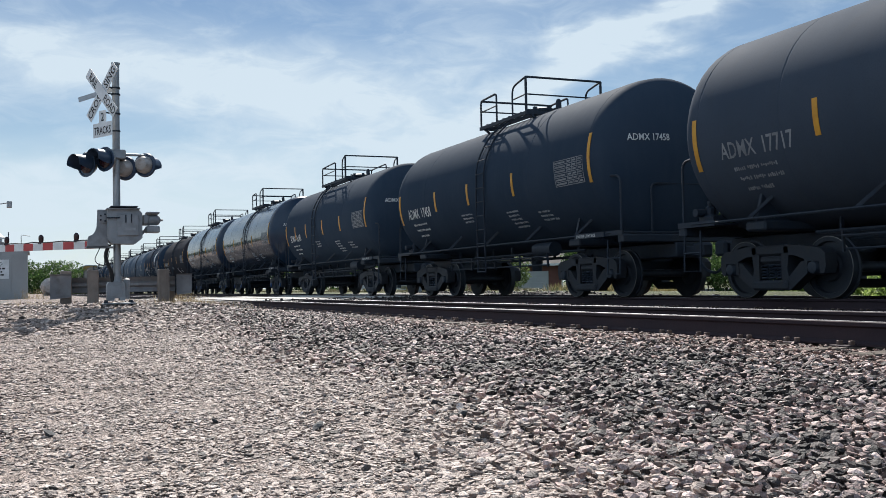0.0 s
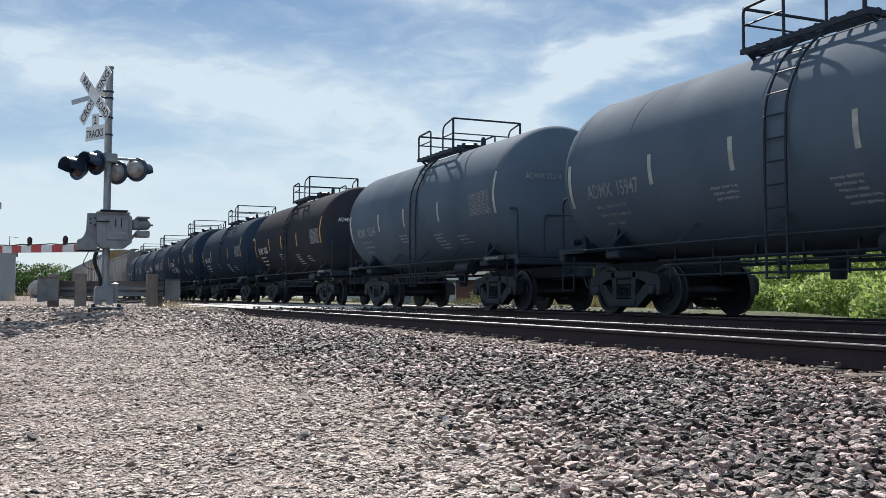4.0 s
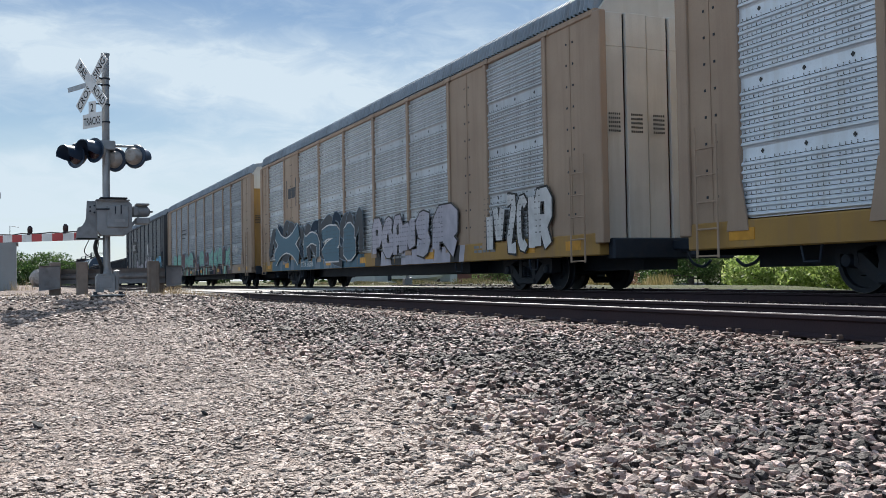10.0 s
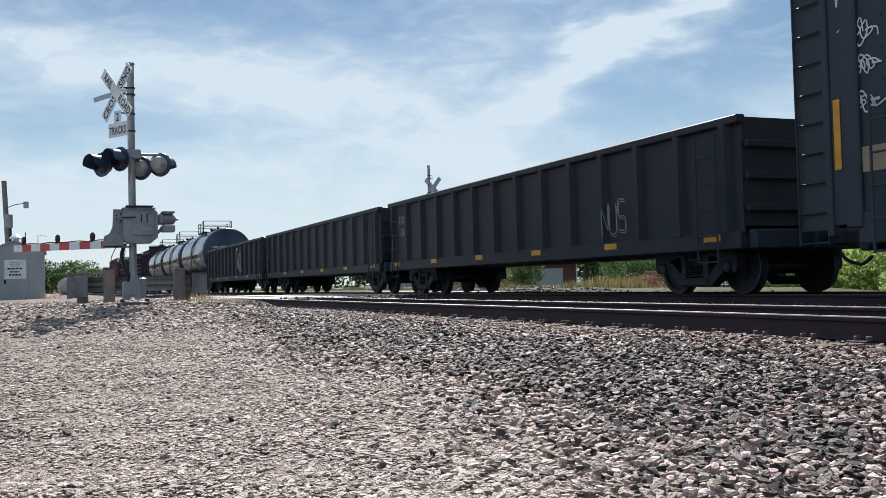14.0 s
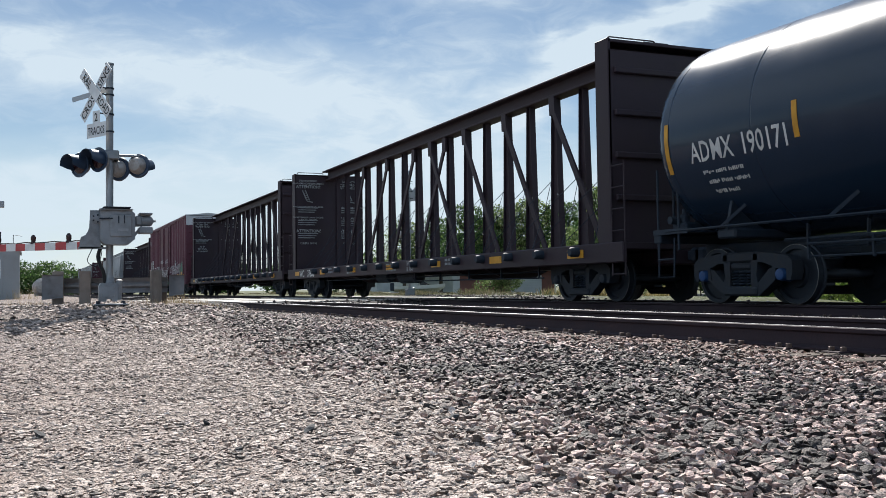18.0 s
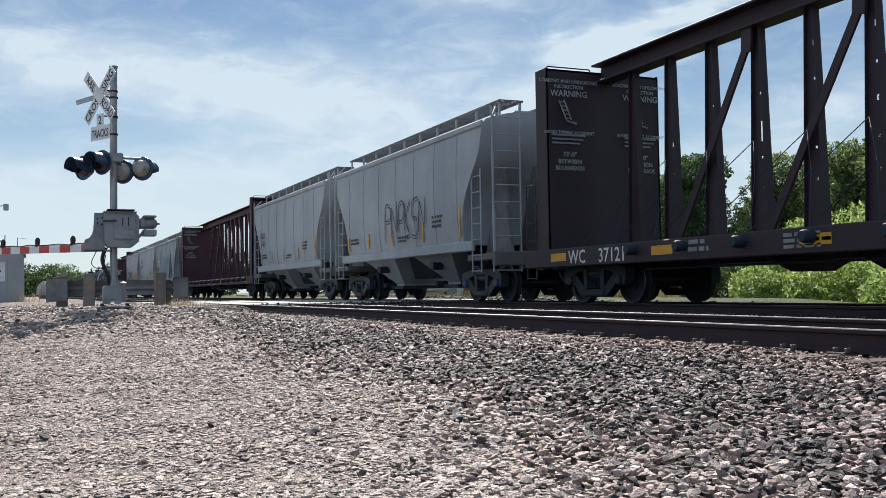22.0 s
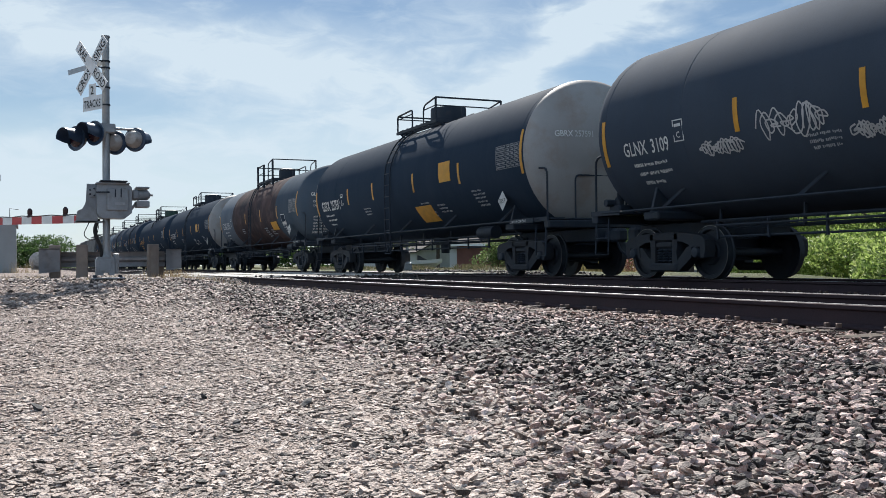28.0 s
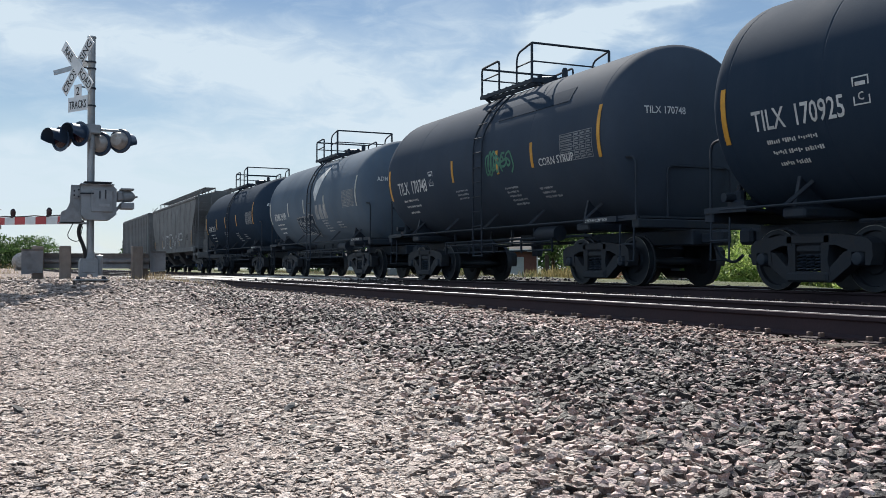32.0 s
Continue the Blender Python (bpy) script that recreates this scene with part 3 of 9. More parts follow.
    # end walkways with handrails
    for s in (-1, 1):
        deck = Geo()
        deck.box(s * (xe - 0.62), -1.36, 1.2, s * (xe + 0.04), 1.36, 1.235, 0.006)
        for k in range(5):
            deck.box(s * (xe - 0.60), -1.30 + k * 0.56, 1.225, s * (xe + 0.02), -1.0 + k * 0.56, 1.245)
        part("toe_board", Geo().box(s * (xe - 0.9), -1.44, 1.17, s * (xe + 0.04), -1.40, 1.26), STEEL, car)
        part("end_platform", deck, STEEL, car)
        rails = Geo()
        if end_rail == "hoop":
            rails.tube(bent([(s * (xe - 0.05), -1.38, 1.2), (s * (xe - 0.05), -1.38, 2.28), (s * (xe - 0.8), -1.42, 2.34), (s * (hl - 0.9), -1.46, 2.3)], 0.16), 0.024, 6)
            part("end_handrail", rails, STEEL, car)
            rails = Geo()
            rails.tube(bent([(s * (xe - 0.05), -0.7, 1.2), (s * (xe - 0.05), -0.7, 2.15), (s * (xe - 0.05), 0.7, 2.15), (s * (xe - 0.05), 0.7, 1.2)], 0.12), 0.02, 6)
        else:
            for y in (-1.38, -1.05, 1.38):
                part("end_handrail", Geo().tube([(s * (xe - 0.03), y, 0.72), (s * (xe - 0.03), y, 2.3)], 0.024, 6), STEEL, car)
            rails.tube([(s * (xe - 0.62), -1.4, 0.9), (s * (xe - 0.62), -1.4, 2.35)], 0.024, 6)
        part("end_handrail", rails, STEEL, car)
        step = Geo()
        step.tube([(s * (xe - 0.08), -1.4, 1.1), (s * (xe - 0.08), -1.42, 0.45), (s * (xe - 0.5), -1.42, 0.45), (s * (xe - 0.5), -1.4, 1.1)], 0.018, 5)
        step.tube([(s * (xe - 0.08), -1.42, 0.75), (s * (xe - 0.5), -1.42, 0.75)], 0.016, 5)
        part("step", step, STEEL, car)
    pipe = Geo().tube([(-hl - 0.3, -1.43, 1.22), (hl + 0.3, -1.43, 1.22)], 0.022, 6)
    for k in range(5):
        x = -hl * 0.8 + k * hl * 0.4
        pipe.bar((x, -1.43, 1.22), (x + 0.28, -1.18, 1.55), 0.03, 0.05)
    part("side_pipe", pipe, STEEL, car)
    # ladder, platform and rails on the top
    lx = side_ladder
    lad = Geo()
    ly = -(rad + 0.05)
    for dx in () if half_ladder else (-0.21, 0.21):
        lad.tube(bent([(lx + dx, ly + 0.02, 0.58), (lx + dx, ly, zc - 0.2), (lx + dx, ly + 0.02, zc + 0.5), (lx + dx, -1.32, zc + 1.16), (lx + dx, -0.92, zc + 1.5)], 0.3), 0.022, 6)
    for dx in (-0.21, 0.21) if half_ladder else ():
        lad.tube(bent([(lx + dx, ly + 0.02, 0.58), (lx + dx, ly, 1.5), (lx + dx, ly + 0.2, 1.75)], 0.1), 0.022, 6)
        lad.tube([(lx + dx, -1.5, zc + 0.75), (lx + dx, -1.32, zc + 1.16), (lx + dx, -0.92, zc + 1.5)], 0.022, 6)
    for k in range(11):
        h = 0.60 + k * 0.33
        if half_ladder and 1.7 < h < zc + 0.7:
            continue
        y = ly if h < zc + 0.35 else -math.sqrt(max(0.1, (rad + 0.08) ** 2 - (h - zc) ** 2))
        lad.tube([(lx - 0.21, y, h), (lx + 0.21, y, h)], 0.014, 5)
    part("ladder", lad, STEEL, car)
    top = zc + rad
    px0, px1 = plat
    pf = Geo()
    for y in (-1.0, -0.72, 0.72, 1.0):
        pf.box(px0 - 0.05, y - 0.03, top - 0.13, px1 + 0.05, y + 0.03, top - 0.05)
    for k in range(9):
        x = px0 + (px1 - px0) * k / 8
        pf.box(x - 0.02, -1.0, top - 0.055, x + 0.02, -0.70, top - 0.02)
        pf.box(x - 0.02, 0.70, top - 0.055, x + 0.02, 1.0, top - 0.02)
    for x in (px0, px1):
        pf.box(x - 0.04, -1.0, top - 0.12, x + 0.04, 1.0, top - 0.04)
        for y in (-0.9, 0.9):
            pf.bar((x, y, top - 0.1), (x, y * 0.86, zc + math.sqrt(rad * rad - 0.6)), 0.05, 0.05)
    part("platform", pf, STEEL, car)
    rl = Geo()
    H, base = top + 0.60 + tall, top - 0.1
    for y in (-1.0, 1.0):
        rl.tube(bent([(px0, y, base), (px0, y, H), (-0.02, y, H + 0.04), (-0.02, y, base)], 0.1), 0.026, 6)
        rl.tube([(px0, y, base + 0.42), (-0.02, y, base + 0.44)], 0.018, 5)
        rl.tube(bent([(0.82, y, base), (0.82, y, H + 0.02), (px1, y, H + 0.14)], 0.2), 0.024, 6)
        rl.tube([(px1, y, base), (px1, y, H + 0.14)], 0.034, 6)
        rl.tube([(-0.02, y, base + 0.02), (0.82, y, base + 0.02)], 0.018, 5)
        rl.tube([(0.82, y, base + 0.42), (px1, y, base + 0.44)], 0.018, 5)
    for x, h in ((px0, H), (px1, H + 0.14)):
        rl.tube([(x, -1.0, h), (x, 1.0, h)], 0.026, 6)
        rl.tube([(x, -1.0, base + 0.44), (x, 1.0, base + 0.44)], 0.018, 5)
    part("top_railing", rl, STEEL, car)
    for x in (px0, (px0 + px1) * 0.5 - 0.25, px1) if posts else ():
        part("rail_post", Geo().box(x - 0.05, -1.05, base - 0.25, x + 0.05, -0.97, H + 0.05, 0.01), STEEL, car)
    mx = (px0 + px1) / 2 + 0.15
    if hatch == "low":
        hg = Geo().lathe([(top - 0.15, 0.30), (top + 0.13, 0.30), (top + 0.13, 0.36), (top + 0.19, 0.36), (top + 0.24, 0.2), (top + 0.24, 0.0)], 20, "z", (mx, 0, 0))
        hg.lathe([(top - 0.1, 0.07), (top + 0.3, 0.07), (top + 0.36, 0.04)], 10, "z", (mx + 0.62, 0.1, 0))
        for k in range(6):
            w = k * math.pi / 3
            hg.box(mx + 0.33 * math.cos(w) - 0.04, 0.33 * math.sin(w) - 0.04, top + 0.08, mx + 0.33 * math.cos(w) + 0.04, 0.33 * math.sin(w) + 0.04, top + 0.24)
    else:
        hg = Geo().lathe([(top - 0.15, dome), (top + 0.44, dome), (top + 0.5, dome - 0.02), (top + 0.56, 0.2), (top + 0.56, 0.0)], 24, "z", (mx - 0.1, 0, 0))
        hg.lathe([(top - 0.1, 0.07), (top + 0.38, 0.07), (top + 0.44, 0.04)], 10, "z", (mx + 0.75, 0.1, 0))
    part("hatch", hg, GREEN_DOME if hatch == "green" else STEEL, car)
    # belly: outlet, brake rods and pipes
    belly = Geo()
    belly.box(-0.3, -0.3, 0.95, 0.3, 0.3, zc - rad + 0.1, 0.05)
    belly.lathe([(0.6, 0.12), (1.0, 0.16)], 14, "z", (0, 0, 0))
    for y, z in ((-0.75, 0.98), (-0.6, 0.86), (0.5, 0.9)):
        belly.tube([(-tc + 0.6, y, z), (tc - 0.6, y, z)], 0.03, 6)
    for k in range(7):
        x = -tc + 1.0 + k * (2 * tc - 2.0) / 6
        belly.bar((x, -0.68, 0.84), (x, -0.66, zc - rad + 0.16), 0.03, 0.05)
    belly.lathe([(-0.4, 0.16), (0.4, 0.16)], 14, "x", (tc - 2.0, -0.9, 1.05))
    part("brake_rigging", belly, STEEL, car)
    for y, z in ((-1.12, 0.70), (-1.18, 0.88)):
        part("brake_pipe", Geo().tube([(-tc + 1.5, y, z), (tc - 1.5, y, z)], 0.02, 6), STEEL, car)
    n = int((2 * tc - 3.0) / 1.1)
    for k in range(n + 1):
        x = -tc + 1.5 + (2 * tc - 3.0) * k / n
        part("pipe_hanger", Geo().bar((x, -1.15, 0.66), (x, -1.16, 0.96), 0.03, 0.04), STEEL, car)
    bx = -xe + 0.3
    part("brake_valve", Geo().box(bx - 0.16, -1.16, 1.245, bx + 0.2, -0.74, 1.38, 0.03).lathe([(1.38, 0.09), (1.5, 0.09), (1.54, 0.05), (1.62, 0.05)], 10, "z", (bx, -1.02, 0)).lathe([(1.38, 0.06), (1.47, 0.06)], 10, "z", (bx + 0.12, -0.84, 0))
         .lathe([(-1.3, 0.07), (-1.12, 0.07)], 10, "y", (bx - 0.05, 0, 1.42)), STEEL, car, "dark brake valve on the end platform")
    # markings on the side that is seen
    sm = YELLOW if strips == "yellow" else PALE
    xs = [(-hl + 0.1, zc - 0.62, zc + 0.2), (hl - 0.12, zc - 0.45, zc + 0.5)] + [(x, zc - 0.42, zc + 0.09) for x in strip_x or ((-2.55, -0.5, 1.9) if half < 7 else (-4.2, -1.8, 1.5, 4.5))]
    for x, a, b in xs:
        part("reflective_strip", patch(Geo(), x - 0.05, x + 0.05, a, b), sm, car, "yellow reflective strip" if strips == "yellow" else "pale worn strip")
    if mark:
        tx = -hl + 0.62 if text_x is None else text_x
        words(mark, letter * 1.22, tx + 0.05, zc - 0.5, lambda x, z: side(x, z), car, mats, "reporting_mark", label="painted car mark", squeeze=0.76)
        wide = max(v[0] for v in WORDS[mark][0]) * letter * 1.22 / 0.7 * 0.76
        words(num, letter * 1.22, tx + 0.05 + wide + 0.6 * letter, zc - 0.5, lambda x, z: side(x, z), car, mats, "car_number", label="painted car number", squeeze=0.76)
        if num in LIMITS:
            for r, line in enumerate(LIMITS[num]):
                words(line, 0.085, tx + 0.25 + 0.06 * r, zc - 0.72 - 0.15 * r, lambda x, z: side(x, z), car, mats, "load_limit", squeeze=0.9)
        else:
            bars = Geo()
            for r in range(3):
                ticks(bars, patch, tx + 0.25 + 0.05 * r, zc - 0.70 - r * 0.15, (6, 6, 8)[: 3 - r // 2], 0.056, 0.043, tx * 7 + r)
            part("small_lettering", bars, mats, car, "lines of small white stencil text")
        # the same mark again, small, on the end
        def head_at(a, b):
            return (hl + 0.62 * math.sqrt(max(0.0, 1 - (a * a + (b - zc) ** 2) / (rad * rad))) + 0.012, a, b)
        words(mark + " " + num, 0.13, -1.12, zc + 0.3, head_at, car, mats, "end_mark", squeeze=0.8)
        for a, b, line in end_text:
            words(line, 0.075, a, zc + b, head_at, car, mats, "end_lettering", squeeze=0.85)
        x0 = tx + 0.2 + wide + 0.6 * letter + max(v[0] for v in WORDS[num][0]) * letter * 1.33
        h0 = zc - 0.40
        bx = Geo()
        if mark[0] in "TG":
            words("C", 0.1, x0 + 0.08, h0 + 0.06, lambda x, z: side(x, z), car, mats, "plate_letter")
        for a, b, c, d in () if mark[0] not in "TG" else ((0, 0, 0.26, 0.018), (0, 0.34, 0.26, 0.018), (0, 0, 0.02, 0.35), (0.24, 0, 0.02, 0.35), (0.05, 0.24, 0.16, 0.05)):
            patch(bx, x0 + a, x0 + a + c, h0 + b, h0 + b + d, 1, 0.005)
        if bx.f:
            part("plate_box", bx, mats, car)
    if chart:
        g = Geo()
        x0, h0 = hl - (1.45 if half < 7 else 1.3), zc - (0.42 if half < 7 else 0.28)
        for r in range(7):
            patch(g, x0, x0 + 1.12, h0 + r * 0.085, h0 + r * 0.085 + 0.014, 1, 0.005)
        for k, x in enumerate((0, 0.5, 0.7, 0.9, 1.105)):
            patch(g, x0 + x, x0 + x + 0.015, h0, h0 + 0.52, 4, 0.0055)
        for r in range(6):
            for x, w in ((0.04, 0.4), (0.54, 0.12), (0.74, 0.12), (0.94, 0.12)):
                patch(g, x0 + x, x0 + x + w, h0 + r * 0.085 + 0.032, h0 + r * 0.085 + 0.066, 1, 0.005)
        part("test_chart", g, FADED, car, "white stencilled inspection table")
    bl = Geo()
    for k, x0 in enumerate((-1.1, 1.3, 2.7) if half < 7 else (-2.9, 1.7, 2.7, 5.0)):
        for r in range(5 if k % 2 else 3):
            ticks(bl, patch, x0 + 0.03 * r, zc - 0.66 - 0.1 * (k % 3) - r * 0.085, ((7, 6, 5), (8, 9), (4, 7, 3), (9, 6))[(r + k) % 4], 0.042, 0.032, k * 9 + r)
    if blocks:
        part("stencil_block", bl, STENCIL, car, "blocks of small stencilled instructions")
    sp = part("shoe_plate", Geo().box(hl - 0.95, -1.475, 1.16, hl + 0.1, -1.445, 1.26), STEEL, car)
    words("2 INCH HF COMP SHOE", 0.055, hl - 0.9, 1.18, lambda x, z: (x, -1.48, z), sp, WHITE, "shoe_text", squeeze=0.85)
    return car, side, patch


GREEN_DOME = mat("dark green dome paint", (0.02, 0.06, 0.04), (0.03, 0.05, 0.04), 0.5, 0, 3, 40, 0.08)


# ---- other cars ----
HOPPER = mat("pale grey hopper paint", (0.325, 0.347, 0.365), (0.272, 0.294, 0.312), 0.55, 0, 0.5, 35, 0.06, dirt=(0.26, 0.25, 0.23), dirt_amount=0.3, streak=(0.25, 0.24, 0.22), streak_amount=0.35)
HOPPER_GRIMY = mat("grimy grey hopper paint", (0.305, 0.323, 0.336), (0.242, 0.256, 0.265), 0.6, 0, 0.35, 35, 0.06, dirt=(0.15, 0.145, 0.135), dirt_amount=0.75, streak=(0.17, 0.16, 0.15), streak_amount=0.5)
HOPPER_RUST = mat("rust-streaked grey hopper paint", (0.28, 0.265, 0.25), (0.22, 0.205, 0.19), 0.65, 0, 0.33, 35, 0.08, dirt=(0.14, 0.09, 0.065), dirt_amount=0.8, streak=(0.16, 0.115, 0.09), streak_amount=0.7)
# darker copy of the hopper grey: shade put into sills, ends and running boards
HOPPER_DARK = mat("dark grey hopper paint, for shaded parts too", (0.15, 0.15, 0.15), (0.11, 0.11, 0.11), 0.65, 0, 1.0, 30, 0.1, dirt=(0.08, 0.07, 0.06))
RACK_ROOF = mat("dull corrugated roof steel", (0.27, 0.31, 0.35), (0.21, 0.245, 0.28), 0.6, 0.2, 0.8, 40, 0.05, streak=(0.12, 0.12, 0.12), streak_amount=0.4, spec=0.15)
CREAM = mat("cream-white door paint", (0.55, 0.53, 0.48), (0.46, 0.44, 0.40), 0.55, 0, 0.7, 35, 0.05, streak=(0.36, 0.33, 0.28), streak_amount=0.4)
TAN = mat("tan rack paint", (0.345, 0.255, 0.185), (0.295, 0.215, 0.158), 0.6, 0, 0.6, 35, 0.06, streak=(0.24, 0.165, 0.12), streak_amount=0.45)
YELLOW_RACK = mat("yellow rack paint", (0.36, 0.21, 0.055), (0.27, 0.16, 0.05), 0.6, 0, 0.6, 35, 0.06, streak=(0.22, 0.14, 0.08), streak_amount=0.6)
GALV = mat("galvanised silver panel", (0.66, 0.72, 0.79), (0.56, 0.62, 0.68), 0.42, 0.35, 0.8, 40, 0.04, streak=(0.46, 0.46, 0.45), streak_amount=0.4)
GALV_DULL = mat("dull grey galvanised panel", (0.35, 0.39, 0.43), (0.28, 0.315, 0.35), 0.5, 0.3, 0.8, 40, 0.04, streak=(0.2, 0.21, 0.22), streak_amount=0.5)
GALV_MID = mat("weathered silver-grey panel", (0.50, 0.53, 0.56), (0.41, 0.435, 0.46), 0.45, 0.3, 0.8, 40, 0.04, streak=(0.30, 0.30, 0.30), streak_amount=0.5)
GALV_DARK = mat("dark grey weathered panel", (0.14, 0.155, 0.175), (0.11, 0.123, 0.14), 0.5, 0.25, 0.8, 40, 0.05, streak=(0.09, 0.095, 0.1), streak_amount=0.5)
CHARCOAL = mat("charcoal frame paint", (0.026, 0.033, 0.044), (0.034, 0.041, 0.052), 0.6, 0, 1, 40, 0.08)
GOND = mat("black gondola paint", (0.012, 0.016, 0.023), (0.018, 0.022, 0.029), 0.6, 0, 0.7, 35, 0.12, dirt=(0.03, 0.024, 0.02), dirt_amount=0.5)
PLUM = mat("dark plum-brown centre-beam paint", (0.026, 0.016, 0.022), (0.034, 0.021, 0.027), 0.6, 0, 0.7, 35, 0.1, dirt=(0.034, 0.024, 0.022), dirt_amount=0.4)
MAROON = mat("maroon centre-beam paint", (0.062, 0.020, 0.030), (0.048, 0.017, 0.025), 0.6, 0, 0.7, 35, 0.1, dirt=(0.03, 0.019, 0.018), dirt_amount=0.5)
BOXRED = mat("oxide-red boxcar paint", (0.125, 0.038, 0.055), (0.10, 0.033, 0.047), 0.6, 0, 0.6, 35, 0.08, dirt=(0.065, 0.03, 0.03), dirt_amount=0.35, streak=(0.07, 0.03, 0.03), streak_amount=0.4)
BOXTOP = mat("pale grey end band", (0.5, 0.5, 0.5), (0.42, 0.42, 0.42), 0.6, 0, 1, 40, 0.08)
GROUP = "freight cars of the passing train"


def flat_face(y):
    return lambda x, z: (x, y, z)


def quads(g, rects, y, t=0.006):
    """Thin raised plates on a side that faces -y: (x0, z0, x1, z1)."""
    for x0, z0, x1, z1 in rects:
        g.box(x0, y - t, z0, x1, y + 0.002, z1)
    return g


def small_text(car, spots, y, material=FADED, name="small_lettering"):
    """Rows of unreadable text as bars: (x, z, width, rows, height)."""
    g = Geo()
    rnd = random.Random(len(spots) * 7 + int(spots[0][0] * 10))
    for x, z, w, rows, h in spots:
        for r in range(rows):
            k, e = x, x + w * rnd.uniform(0.75, 1.0)
            while k < e - 0.05:
                l = min(rnd.uniform(0.1, 0.3), e - k)
                g.box(k, y - 0.004, z - r * h * 1.7, k + l, y + 0.002, z - r * h * 1.7 + h)
                k += l + 0.05
    return part(name, g, material, car)


def rounded(poly, times=1):
    """Cut the corners of a closed outline."""
    for _ in range(times):
        out = []
        for (a0, b0), (a1, b1) in zip(poly, poly[1:] + poly[:1]):
            out += [(a0 * 0.78 + a1 * 0.22, b0 * 0.78 + b1 * 0.22), (a0 * 0.22 + a1 * 0.78, b0 * 0.22 + b1 * 0.78)]
        poly = out
    return poly


def sheet_of(poly, face, o):
    g = Geo()
    g.v += [face(a, b, o) for a, b in poly]
    g.f.append(tuple(range(len(poly))))
    return g


def ribbon(pts, wd, face, o, tip=0.55, times=2):
    """A sprayed line of even width with tapered ends."""
    for _ in range(times):
        soft = [pts[0]]
        for (a0, b0), (a1, b1) in zip(pts, pts[1:]):
            soft += [(a0 * 0.8 + a1 * 0.2, b0 * 0.8 + b1 * 0.2), (a0 * 0.2 + a1 * 0.8, b0 * 0.2 + b1 * 0.8)]
        pts = soft + [pts[-1]]
    g = Geo()
    n = len(pts)
    for i, (a, b) in enumerate(pts):
        (a0, b0), (a1, b1) = pts[max(i - 1, 0)], pts[min(i + 1, n - 1)]
        l = math.hypot(a1 - a0, b1 - b0) or 1e-6
        w = wd / 2 * (tip if i in (0, n - 1) else 1.0)
        nx, nz = -(b1 - b0) / l * w, (a1 - a0) / l * w
        h = o + 0.00005 * i
        g.v += [face(a + nx, b + nz, h), face(a - nx, b - nz, h)]
    g.f.extend((2 * i, 2 * i + 1, 2 * i + 3, 2 * i + 2) for i in range(n - 1))
    return g


STROKES = [[(0, 0), (0, 2), (2, 2), (2, 1), (0, 1)], [(2, 2), (0, 2), (0, 0), (2, 0)], [(0, 0), (0, 2), (2, 0), (2, 2)], [(0, 0), (1, 2), (2, 0)], [(2, 2), (0, 2), (0, 1), (2, 1), (2, 0), (0, 0)],
           [(0, 2), (0, 0), (2, 0), (2, 2)], [(2, 2), (0, 1), (2, 0), (0, 0), (0, 2)], [(1, 0), (1, 2), (0, 2), (2, 2)]]
# slots and holes that make a block read as a letter-like figure, in its own square
CUTS = [[[(0.36, 0.55), (0.66, 0.58), (0.62, 0.76), (0.38, 0.74)], [(0.42, -0.02), (0.60, -0.02), (0.55, 0.34)]],
        [[(0.36, 0.28), (0.64, 0.30), (0.62, 0.74), (0.38, 0.70)]],
        [[(0.42, 1.02), (0.64, 1.02), (0.58, 0.38), (0.46, 0.36)]],
        [[(1.02, 0.62), (1.02, 0.74), (0.44, 0.70), (0.44, 0.63)], [(1.02, 0.26), (1.02, 0.40), (0.42, 0.36), (0.44, 0.28)]],
        [[(0.30, -0.02), (0.46, -0.02), (0.40, 0.58)], [(0.58, 1.02), (0.72, 1.02), (0.64, 0.42)]],
        [[(1.02, 0.52), (1.02, 0.66), (0.40, 0.74), (0.40, 0.62)], [(-0.02, 0.30), (0.58, 0.24), (0.58, 0.36), (-0.02, 0.42)]]]


